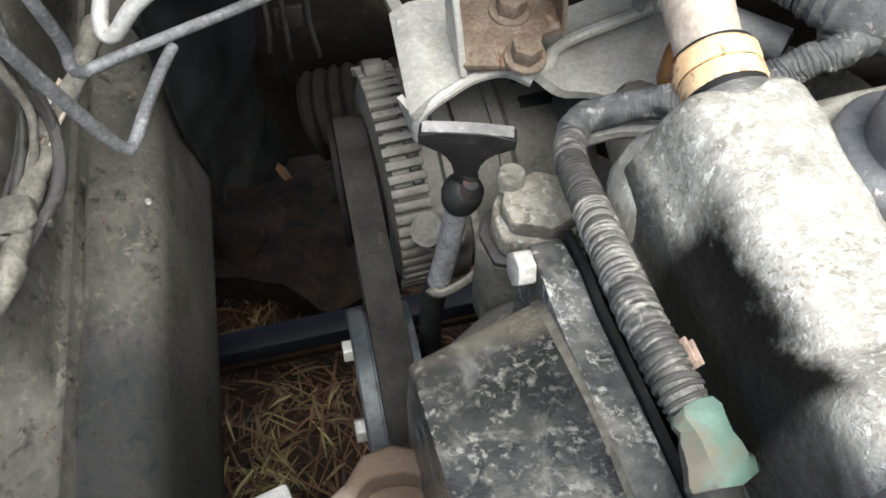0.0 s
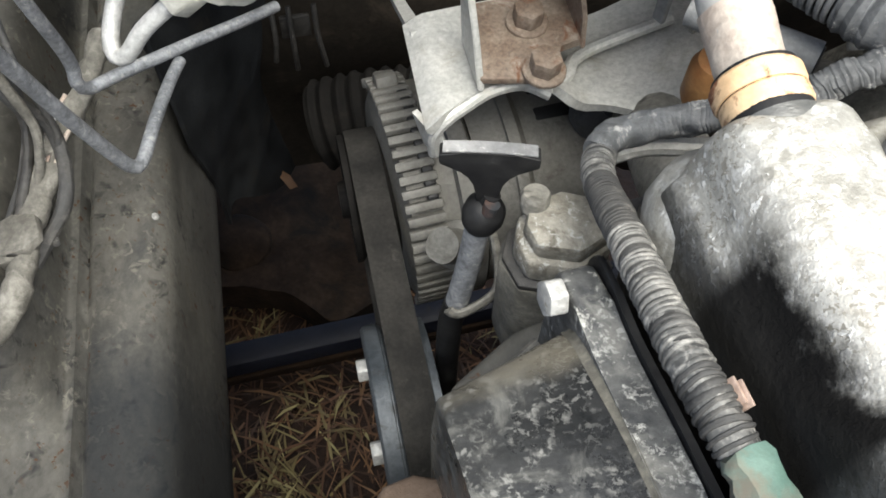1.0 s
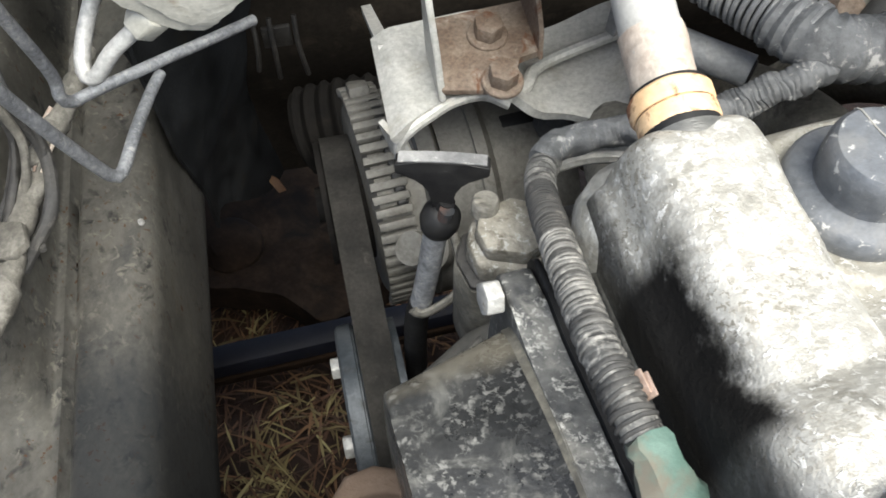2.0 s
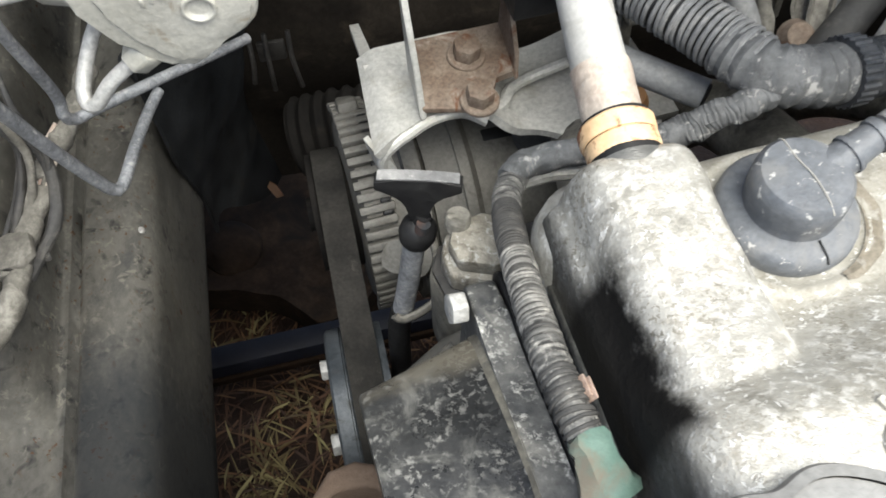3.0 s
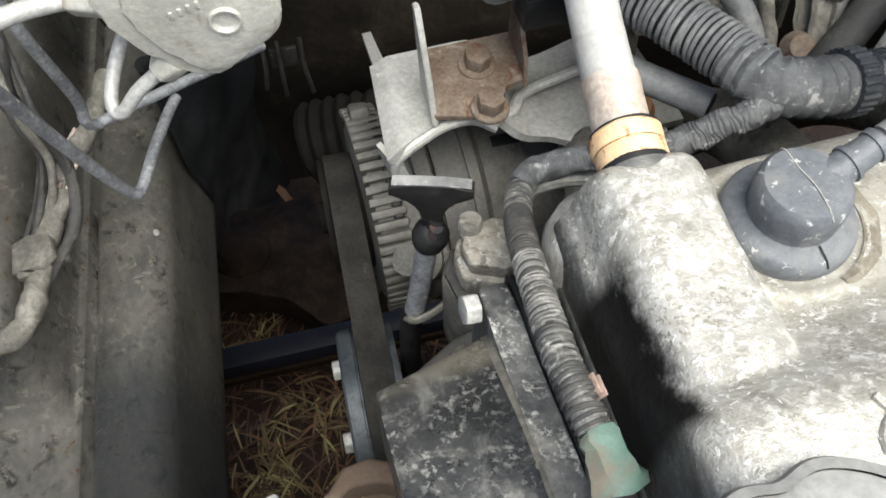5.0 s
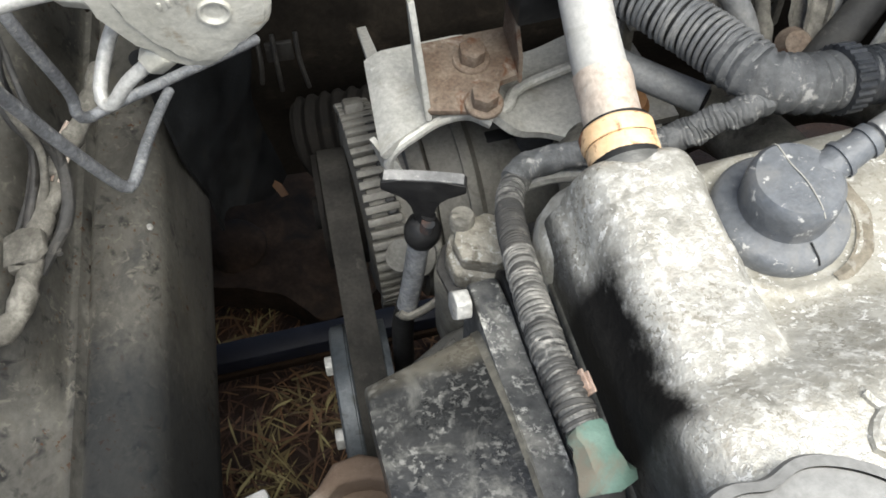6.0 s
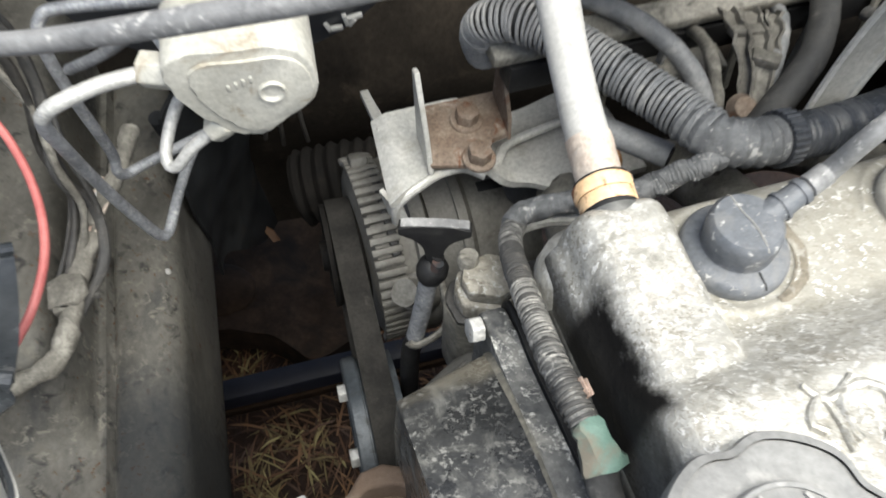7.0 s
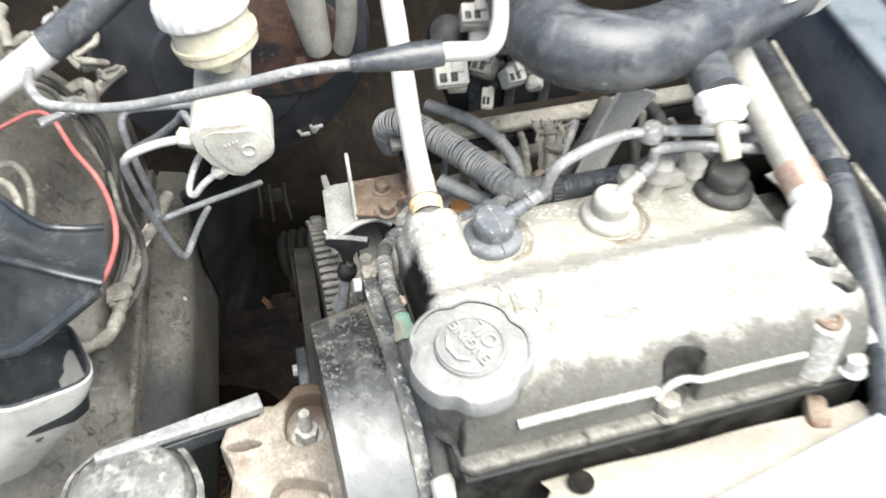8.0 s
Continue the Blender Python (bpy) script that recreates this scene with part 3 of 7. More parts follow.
# spot rivet, slot and seam sealer on the rail
bm = bmesh.new()
lathe(bm, [(0.0024, -0.001), (0.0024, 0.0006), (0.0016, 0.0014), (0, 0.0015)], frame_of(C(-0.005, -0.048, 0.820), (0, 0, 1)), 16)
part("rivet", bm, NUT, inner_fender, "pale rivet head")
bm = bmesh.new()
block(bm, frame_of(C(0.0012, -0.040, 0.7717), C1), (0.004, 0.010, 0.0010), 0.0003)
part("slot", bm, BLACK_MATT, inner_fender, "dark slot in the rail")
bm = bmesh.new()
roughen(tube(bm, [C(-0.0475, b, 0.8265) for b in (-0.5, -0.3, -0.1, 0.05, 0.2, 0.35)], 0.0016, 8, 0.01), 0.0006, 0.01)
part("seam_sealer", bm, MUD, inner_fender, "brown seam sealer bead")

# rust spots breaking through the paint of the rail
rng = random.Random(12)
for a, b, s in ((-0.044, -0.075, 0.0030), (-0.043, -0.105, 0.0020), (-0.030, -0.150, 0.0022), (-0.041, -0.185, 0.0026), (-0.012, -0.20, 0.0024), (-0.020, -0.095, 0.0014), (-0.045, -0.020, 0.0022)):
    bm = bmesh.new()
    lathe(bm, [(s * 1.3, -0.002), (s, 0.0008), (s * 0.5, 0.0012), (0, 0.0013)], frame_of(C(a, b, lerp_profile(RAIL, a)), (0, 0, 1)), 14, lambda t, h: 1 + 0.25 * math.sin(3 * t + s * 9000))
    part("rust_spot", bm, MUD, inner_fender, "brown rust spot")

# bulkhead behind the engine bay
bm = bmesh.new()
m = frame_of(C(0.35, 0.19, 0.62), -C2)
grid = []
for i in range(15):
    z = 0.55 + i * 0.06
    grid.append([C(-0.55 + 0.08 * k, 0.19 + 0.012 * noise.noise(Vector((k * 0.5, z * 4, 1))) - (0.05 * smooth01(z, 0.62, 0.78) * (1 - smooth01(z, 0.8, 0.9)) if k > 5 else 0), z) for k in range(22)])
sheet(bm, grid)
thicken(bm, 0.006)
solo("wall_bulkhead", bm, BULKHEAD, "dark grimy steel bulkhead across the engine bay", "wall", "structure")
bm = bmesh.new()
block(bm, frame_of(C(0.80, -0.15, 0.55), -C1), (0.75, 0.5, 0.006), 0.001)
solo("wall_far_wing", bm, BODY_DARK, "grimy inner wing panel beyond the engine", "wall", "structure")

# unseen panels added to keep low side light out of the bay
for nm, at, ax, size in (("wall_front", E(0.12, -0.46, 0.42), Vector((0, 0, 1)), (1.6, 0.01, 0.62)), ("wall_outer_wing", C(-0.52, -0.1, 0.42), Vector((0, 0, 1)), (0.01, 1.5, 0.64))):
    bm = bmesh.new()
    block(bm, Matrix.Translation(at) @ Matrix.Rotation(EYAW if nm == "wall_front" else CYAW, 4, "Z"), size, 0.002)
    solo(nm, bm, BODY_DARK, "plain unseen body panel added to shut side light out of the bay", "wall", "structure")

# unseen panel, added where a raised bonnet would be, shuts off the sky behind the bay
bm = bmesh.new()
block(bm, frame_of(C(0.32, 0.44, 1.66), Vector((0.26, -0.95, -0.16)), (0, 0, 1)), (1.45, 1.05, 0.02), 0.006)
solo("wall_unseen_bonnet", bm, BODY_DARK, "plain dark unseen panel added as a raised bonnet to block the sky", "bonnet", "structure")

# ---------------------------------------------------------------- below the engine
subframe = thing("subframe", "dark blue-black subframe crossmember with a muddy rusty lip", "subframe", (-0.15, 0.43, 0.44))
bm = bmesh.new()
a, b = Vector((-0.299, 0.385, 0.415)), Vector((0.243, 0.571, 0.415))
block(bm, frame_of(a, b - a), (0.028, 0.05, (b - a).length), 0.006)
roughen(bm, 0.0015, 0.03)
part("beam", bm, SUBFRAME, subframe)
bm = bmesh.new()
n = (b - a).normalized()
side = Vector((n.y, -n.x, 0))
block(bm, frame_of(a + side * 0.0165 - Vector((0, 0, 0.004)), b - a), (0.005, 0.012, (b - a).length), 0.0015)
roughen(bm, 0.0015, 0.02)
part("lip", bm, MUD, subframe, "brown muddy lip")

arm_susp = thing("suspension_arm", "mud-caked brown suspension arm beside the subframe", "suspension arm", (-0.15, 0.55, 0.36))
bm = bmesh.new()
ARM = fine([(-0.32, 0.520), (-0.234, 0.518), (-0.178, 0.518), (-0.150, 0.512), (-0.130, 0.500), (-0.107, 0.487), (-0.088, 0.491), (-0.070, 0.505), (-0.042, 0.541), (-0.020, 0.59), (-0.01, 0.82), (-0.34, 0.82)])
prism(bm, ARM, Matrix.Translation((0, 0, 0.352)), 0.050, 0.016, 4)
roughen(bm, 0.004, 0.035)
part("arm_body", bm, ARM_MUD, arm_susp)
bm = bmesh.new()
roughen(lathe(bm, [(0, 0), (0.034, 0), (0.038, 0.008), (0.034, 0.020), (0.022, 0.027), (0, 0.029)], frame_of((-0.225, 0.575, 0.392), (0.1, -0.2, 1)), 28), 0.003, 0.02)
part("bush", bm, ARM_MUD, arm_susp, "rounded mud-brown bush")

gaiter = thing("steering_gaiter", "dark ribbed rubber steering gaiter", "gaiter", (-0.06, 0.46, 0.66))
bm = bmesh.new()
tube(bm, [C(0.100, 0.105, 0.70), C(0.12, 0.103, 0.705), C(0.15, 0.10, 0.71), C(0.21, 0.09, 0.715)], lambda s, d: 0.036 + 0.002 * math.cos(d / 0.011 * 6.283), 20, 0.0015)
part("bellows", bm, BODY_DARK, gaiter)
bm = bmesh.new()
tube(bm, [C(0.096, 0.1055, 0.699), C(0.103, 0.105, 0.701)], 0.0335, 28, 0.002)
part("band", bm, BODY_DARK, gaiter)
toe = thing("splash_shield", "dark curved splash shield closing the rail to the bulkhead", "splash shield", C(0.02, 0.08, 0.6))
bm = bmesh.new()
grid = []
for i in range(17):
    row = []
    for k in range(17):
        t = k / 16
        low = 0.635 - 0.10 * smooth01(t, 0.0, 0.9) + 0.012 * math.sin(t * 9)
        z = low + (0.895 - low) * i / 16
        row.append(C(0.0078 + 0.090 * t ** 1.5 + 0.010 * math.sin((z - 0.40) * 19) * t, 0.030 + 0.036 * smooth01(z, 0.82, 0.66) + 0.165 * t - 0.020 * math.sin(t * 3.14) + 0.1 * (0.9 - z) * t, z))
    grid.append(row)
sheet(bm, grid)
thicken(bm, 0.003)
roughen(bm, 0.002, 0.05)
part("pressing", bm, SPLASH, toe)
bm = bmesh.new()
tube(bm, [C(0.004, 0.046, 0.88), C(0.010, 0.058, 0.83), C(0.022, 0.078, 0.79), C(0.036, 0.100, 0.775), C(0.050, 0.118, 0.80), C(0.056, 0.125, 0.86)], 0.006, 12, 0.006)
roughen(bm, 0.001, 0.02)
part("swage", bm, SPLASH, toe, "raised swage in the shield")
bm = bmesh.new()
prism(bm, [(-0.004, -0.006), (0.004, -0.007), (0.006, 0.002), (0.001, 0.008), (-0.005, 0.004)], frame_of((-0.1438, 0.5570, 0.5612), (0.2, -0.6, 0.6)) @ pose(0, 0, 0, 0, 0, 25) @ Matrix.Diagonal((0.8, 1.7, 1, 1)), 0.004, 0.001)
roughen(bm, 0.003, 0.008)
solo("dry_leaf", bm, STRAW, "small curled tan dry leaf caught by the gaiter", "leaf")

hanger = thing("pipe_bracket", "small dusty steel pipe bracket with two prongs on the bulkhead", "bracket", C(0.093, 0.085, 0.82))
bm = bmesh.new()
block(bm, frame_of(C(0.093, 0.085, 0.832), -C2), (0.020, 0.018, 0.004), 0.001)
part("plate", bm, GRIME_SHADE, hanger)
for k, (da, dz) in enumerate(((-0.010, -0.012), (-0.002, -0.022), (0.010, -0.022))):
    bm = bmesh.new()
    tube(bm, [C(0.093 + da * 1.4, 0.080, 0.852), C(0.093 + da * 1.4, 0.073, 0.832), C(0.093 + da * 1.7, 0.076, 0.820 + dz)], 0.0018, 8, 0.004)
    part("prong", bm, GRIME_SHADE, hanger)

# ---------------------------------------------------------------- engine block and timing side
block_thing = thing("engine_block", "dark oily cast engine block beneath the rocker cover", "engine", E(0.08, -0.05, 0.55))
bm = bmesh.new()
prism(bm, [(-0.066, -0.142), (0.225, -0.142), (0.225, 0.030), (-0.066, 0.030)], EM @ Matrix.Translation((0, 0, 0.93)), 0.115, 0.004)
roughen(bm, 0.0006, 0.02)
part("cylinder_head", bm, GRIME_SHADE, block_thing)
bm = bmesh.new()
prism(bm, [(-0.085, -0.13), (0.23, -0.13), (0.23, 0.045), (-0.085, 0.045)], EM @ Matrix.Translation((0, 0, 0.56)), 0.369, 0.006)
part("crankcase", bm, BODY_DARK, block_thing)

def slab(bm, outer, holes, m, depth, bevel=0.0):
    """A plate with openings, drawn down from the plane of m."""
    top_edges = []
    for loop in [outer] + holes:
        hi = [bm.verts.new(m @ Vector((x, y, 0))) for x, y in loop]
        lo = [bm.verts.new(m @ Vector((x, y, -depth))) for x, y in loop]
        for i in range(len(loop)):
            j = (i + 1) % len(loop)
            f = bm.faces.new((hi[i], hi[j], lo[j], lo[i]))
            top_edges.append(f.edges[0])
    bmesh.ops.triangle_fill(bm, use_beauty=True, use_dissolve=False, edges=top_edges, normal=m.to_3x3() @ Vector((0, 0, 1)))
    if bevel:
        bmesh.ops.bevel(bm, geom=[e for e in top_edges if e.is_valid], offset=bevel, segments=3, profile=0.5, affect="EDGES", clamp_overlap=True)
    return bm


def oval(cx, cy, rx, ry, n=24, turn=0.0, power=2.0):
    out = []
    for i in range(n):
        t = 2 * math.pi * i / n
        c, s = math.cos(t), math.sin(t)
        k = (abs(c) ** power + abs(s) ** power) ** (-1 / power)
        x, y = rx * c * k, ry * s * k
        out.append((cx + x * math.cos(turn) - y * math.sin(turn), cy + x * math.sin(turn) + y * math.cos(turn)))
    return out


VZ = Matrix((tuple(E2) + (0,), (0, 0, 1, 0), tuple(E1) + (0,), (0, 0, 0, 1))).transposed()


def side_frame(u):
    """x towards the bulkhead, y up, z along the crankshaft, in the plane at u."""
    m = VZ.copy()
    m.translation = E(u, 0, 0)
    return m


timing = thing("timing_cover", "dusty black plastic timing belt cover bolted to the engine", "timing cover", E(-0.11, -0.07, 0.7))
front = fine([(0.005, 1.026), (-0.003, 1.033), (-0.03, 1.0415), (-0.06, 1.044), (-0.09, 1.040), (-0.118, 1.026), (-0.142, 0.998), (-0.157, 0.955), (-0.162, 0.88), (-0.162, 0.70)])
bm = bmesh.new()
prism(bm, [(0.012, 0.70), (0.010, 0.98)] + front, side_frame(-0.130), 0.048, 0.0036, 3)
for q in bm.verts:
    u, v = (q.co - E(0, 0, 0)).dot(E1), (q.co - E(0, 0, 0)).dot(E2)
    q.co += E2 * 0.011 * smooth01(u, -0.135, -0.078) * smooth01(v, -0.05, 0.002)
part("cover_shell", bm, BLACK_PLASTIC, timing)
rim = fine([(0.031, 1.031), (0.027, 1.0385), (0.014, 1.0400), (0.0, 1.0390), (-0.03, 1.0435), (-0.06, 1.0460), (-0.09, 1.042), (-0.120, 1.028), (-0.145, 0.999), (-0.160, 0.955), (-0.165, 0.88), (-0.165, 0.70)])
bm = bmesh.new()
prism(bm, [(0.030, 0.70), (0.031, 0.98)] + rim, side_frame(-0.0862), 0.0112, 0.0030, 4)
part("rim", bm, RIM_DUST, timing, "rim streaked with pale dust")
bm = bmesh.new()
back = [(x + 0.001, y + 0.0025) for x, y in rim]
prism(bm, [(0.032, 0.70), (0.034, 0.98)] + back, side_frame(-0.0745), 0.0022, 0.0006, 2)
part("backing_plate", bm, BLACK_MATT, timing)
bm = bmesh.new()
grid = []
for k, (y, z) in enumerate(front):
    if y > -0.125:
        j = 0.0016 * noise.noise(Vector((y * 160, 4.0, 0)))
        w = 0.0095 * smooth01(y, -0.05, 0.002)
        grid.append([E(-0.0877 + j * 0.5 - w * 0.15, y + w, z + 0.0002), E(-0.0872 + j * 0.3 - w * 0.08, y + w, z + 0.0005), E(-0.0866, y + w, z + 0.0010), E(-0.0858, y + w, z + 0.0018)])
sheet(bm, grid)
part("dust_fillet", bm, TAN_DUST, timing, "tan dust caked in the joint")
hexbolt(timing, frame_of(E(-0.0885, 0.0192, 1.0405), -E1 + Vector((0, 0, 0.15))), 0.0100, 0.0058, NUT, None, "bolt", "pale plated bolt head")

ledge = thing("belt_tensioner_bracket", "dust-covered grey cast bracket behind the timing cover", "bracket", E(-0.10, 0.035, 0.9))
bm = bmesh.new()
prism(bm, [(-0.124, 0.008), (-0.124, 0.022), (-0.112, 0.033), (-0.085, 0.046), (-0.06, 0.05), (-0.06, 0.008)], EM @ Matrix.Translation((0, 0, 0.93)) @ pose(0, 0, 0, 0, -6, 0), 0.045, 0.004, 3)
roughen(bm, 0.0006, 0.012)
part("casting", bm, BODY, ledge)
bm = bmesh.new()
tube(bm, [E(-0.126, 0.010, 1.0000), E(-0.108, 0.014, 1.004), E(-0.092, 0.020, 1.010)], 0.0022, 10, 0.004)
part("rib", bm, BODY, ledge)

housing = thing("thermostat_housing", "dirty scaled aluminium thermostat housing", "housing", E(-0.066, 0.065, 0.93))
HO = [(-0.087, 0.052), (-0.089, 0.066), (-0.083, 0.077), (-0.064, 0.080), (-0.051, 0.072), (-0.049, 0.050), (-0.068, 0.043)]
cu, cv = -0.068, 0.063
for nm, z0, h, k, lean, bv in (("lower_casting", 0.93, 0.054, 1.0, 0.0, 0.0030), ("neck", 0.9865, 0.012, 0.82, 0.001, 0.0020), ("upper_casting", 0.998, 0.009, 0.70, 0.002, 0.0016)):
    bm = bmesh.new()
    prism(bm, [(cu + (u - cu) * k + lean, cv + (v - cv) * k) for u, v in HO], EM @ Matrix.Translation((0, 0, z0)), h, bv, 2)
    roughen(bm, 0.0008, 0.006)
    part(nm, bm, TAN_DUST if nm == "lower_casting" else SCALED, housing)
bm = bmesh.new()
prism(bm, [(cu + (u - cu) * 0.94, cv + (v - cv) * 0.94) for u, v in HO], EM @ Matrix.Translation((0, 0, 0.9838)), 0.0030, 0.001)
part("gasket", bm, GRIME_SHADE, housing)
bm = bmesh.new()
lathe(bm, [(0, 0), (0.0052, 0), (0.0052, 0.006), (0.0045, 0.007), (0, 0.007)], frame_of(E(-0.0745, 0.0725, 1.004), (0, 0.2, 1)), 18)
part("stub", bm, CAST_DIRTY, housing, "small brown stub")

# ---------------------------------------------------------------- alternator, belt, pulleys
AV, AZ, AR = 0.198, 0.851, 0.066
alternator = thing("alternator", "dusty finned aluminium alternator with cooling slots", "alternator", E(-0.05, AV, 0.77))
ax = lambda u: frame_of(E(u, AV, AZ), E1, (0, 0, 1))
bm = bmesh.new()
lathe(bm, [(0, 0), (0.020, 0), (0.022, 0.002), (AR - 0.012, 0.004), (AR - 0.006, 0.007), (AR - 0.0062, 0.010), (AR - 0.0062, 0.032), (AR - 0.001, 0.033), (AR - 0.001, 0.042), (AR - 0.008, 0.045), (0, 0.045)], ax(-0.107), 72)
part("front_housing", bm, CAST_ALT, alternator, smooth=30)
bm = bmesh.new()
lathe(bm, [(0, 0), (AR - 0.005, 0), (AR - 0.005, 0.018), (0, 0.018)], ax(-0.0620), 56)
part("stator", bm, CAST_ALT, alternator)
bm = bmesh.new()
lathe(bm, [(0, 0), (AR - 0.002, 0), (AR - 0.002, 0.006), (AR - 0.007, 0.010), (AR - 0.008, 0.045), (AR - 0.014, 0.056), (0, 0.058)], ax(-0.044), 56)
part("rear_housing", bm, CAST_ALT, alternator)
for k in range(27):
    t = radians(38 + 6.4 * k)
    d = E2 * math.cos(t) + Vector((0, 0, 1)) * math.sin(t)
    bm = bmesh.new()
    block(bm, frame_of(E(-0.0935, AV, AZ) + d * (AR - 0.0060), d, E1), (0.0046, 0.0200, 0.0052), 0.0009)
    roughen(bm, 0.0004, 0.004)
    part("fin", bm, CAST_ALT, alternator)
    if not 2 <= k <= 14:
        continue
    t2 = t + radians(3.2)
    d2 = E2 * math.cos(t2) + Vector((0, 0, 1)) * math.sin(t2)
    bm = bmesh.new()
    block(bm, frame_of(E(-0.0880, AV, AZ) + d2 * (AR - 0.0056), d2, E1), (0.0036, 0.0060, 0.0042), 0.0012)
    part("slot", bm, BLACK_MATT, alternator, "dark cooling slot")
for k, (t, u) in enumerate(((70, -0.018), (86, -0.016), (102, -0.016))):
    d = E2 * math.cos(radians(t)) + Vector((0, 0, 1)) * math.sin(radians(t))
    bm = bmesh.new()
    block(bm, frame_of(E(u, AV, AZ) + d * (AR - 0.0095), d, E1), (0.008, 0.020, 0.0025), 0.0015)
    part("rear_slot", bm, BLACK_MATT, alternator, "dark rear cooling slot")
bm = bmesh.new()
lathe(bm, [(0, 0), (0.013, 0), (0.013, 0.012), (0.009, 0.015), (0.009, 0.03), (0, 0.03)], frame_of(E(-0.075, AV - 0.058, AZ + 0.022), Vector((-0.3, -0.4, 0.6))), 20)
roughen(bm, 0.0006, 0.006)
part("lug", bm, CAST_ALT, alternator)
bm = bmesh.new()
d = E2 * math.cos(radians(62)) + Vector((0, 0, 1)) * math.sin(radians(62))
block(bm, frame_of(E(-0.094, AV, AZ) + d * (AR - 0.012), d, E1), (0.013, 0.012, 0.016), 0.0025)
roughen(bm, 0.0006, 0.006)
part("lug", bm, CAST_ALT, alternator)
bm = bmesh.new()
lathe(bm, [(0, 0), (0.011, 0), (0.0115, 0.002), (0.011, 0.020), (0.007, 0.024), (0, 0.024)], frame_of(E(0.000, AV - 0.02, AZ + 0.052), Vector((0.5, 0.0, 0.8))), 20)
part("terminal", bm, RUBBER, alternator, "black rubber terminal cover")

BYAW = radians(17)
B1, B2 = Vector((math.cos(BYAW), math.sin(BYAW), 0)), Vector((-math.sin(BYAW), math.cos(BYAW), 0))
BO = E(-0.1135, 0.205, 0)


def Bp(s, w, z):
    """Belt plane to world: s towards the bulkhead from the alternator's axis, w across the belt."""
    return BO + B2 * s + B1 * w + Vector((0, 0, z))


P1, R1 = (-0.006, 0.852), 0.034
P2, R2 = (-0.135, 0.832), 0.050


def belt_line(r_add):
    """The line round both pulleys in (s, z)."""
    (s1, z1), (s2, z2) = P1, P2
    d = math.hypot(s2 - s1, z2 - z1)
    base = math.atan2(z2 - z1, s2 - s1)
    off = math.acos((R1 - R2) / d)
    a, b = R1 + r_add, R2 + r_add
    pts = []
    for i in range(13):
        t = base - off + (i / 12) * (2 * off - 2 * math.pi)
        pts.append((s1 + a * math.cos(t), z1 + a * math.sin(t)))
    for i in range(25):
        t = base + off - (i / 24) * 2 * off
        pts.append((s2 + b * math.cos(t), z2 + b * math.sin(t)))
    return pts


belt = thing("drive_belt", "worn dark rubber drive belt running round two pulleys", "belt", Bp(-0.07, 0, 0.79))


def loop_strip(r_out, r_in, w0, w1):
    """A closed strip that follows the belt's line."""
    bm = bmesh.new()
    cols = []
    for (so, zo), (si, zi) in zip(belt_line(r_out), belt_line(r_in)):
        cols.append([bm.verts.new(Bp(so, w0, zo)), bm.verts.new(Bp(so, w1, zo)), bm.verts.new(Bp(si, w1, zi)), bm.verts.new(Bp(si, w0, zi))])
    for i in range(len(cols)):
        a, b = cols[i], cols[(i + 1) % len(cols)]
        for k in range(4):
            j = (k + 1) % 4
            bm.faces.new((a[k], a[j], b[j], b[k]))
    return bm


part("backing", loop_strip(0.004, 0.0005, -0.0085, 0.0085), BELT, belt, smooth=50)
for k in range(4):
    part("rib", loop_strip(0.0008, -0.003, -0.0078 + 0.0042 * k, -0.0050 + 0.0042 * k), BELT, belt, smooth=50)


def pulley(name, s, z, r, label, mat, bolts):
    th = thing(name, label, "pulley", Bp(s, 0, z - r))
    m = frame_of(Bp(s, -0.0125, z), B1)
    bm = bmesh.new()
    if bolts:
        lathe(bm, [(0, -0.0030), (r * 0.78, -0.0030), (r * 0.84, -0.0062), (r + 0.0010, -0.0062), (r + 0.0024, -0.0050), (r + 0.0030, 0.0000), (r + 0.0030, 0.0020), (r - 0.001, 0.0035), (r - 0.001, 0.006), (0, 0.006)], m, 64)
        part("front_flange", bm, mat, th)
        bm = bmesh.new()
    lathe(bm, [(0, 0.006), (r * 0.45, 0.006), (r * 0.55, 0.003), (r * 0.80, 0.003), (r * 0.86, 0.0), (r + 0.002, 0.0), (r + 0.002, 0.003), (r - 0.005, 0.010), (r - 0.005, 0.0145), (r + 0.002, 0.0215), (r + 0.002, 0.025), (0, 0.025)], m, 48)
    part("wheel", bm, mat, th)
    bm = bmesh.new()
    lathe(bm, [(0, -0.004), (r * 0.3, -0.004), (r * 0.34, 0.006), (0, 0.006)], m, 24)
    part("hub", bm, mat, th)
    for k in range(bolts):
        t = radians(43 + 86 * k)
        hexbolt(th, frame_of(Bp(s + r * 0.65 * math.cos(t), -0.0152, z + r * 0.65 * math.sin(t)), -B1), 0.0105, 0.0085, NUT, None, "bolt", "pale bolt head")
    return th


pulley("water_pump_pulley", P2[0], P2[1], R2, "blue-grey worn steel water pump pulley carrying the belt", PULLEY_STEEL, 2)
pulley("alternator_pulley", P1[0], P1[1], R1, "dark steel alternator pulley carrying the belt", BODY_DARK, 0)

# alternator bracket with its rusty plate
abr = thing("alternator_bracket", "grey dusty steel alternator bracket arching over the alternator", "bracket", E(-0.05, 0.18, 0.93))
bm = bmesh.new()


def bz(u):
    """Height of the bracket's upper face along the engine."""
    z = 0.9655 - 0.007 * smooth01(-u, 0.076, 0.092)
    z -= 0.014 * smooth01(u, -0.034, -0.014)
    return z + 0.010 * smooth01(u, 0.0, 0.04)


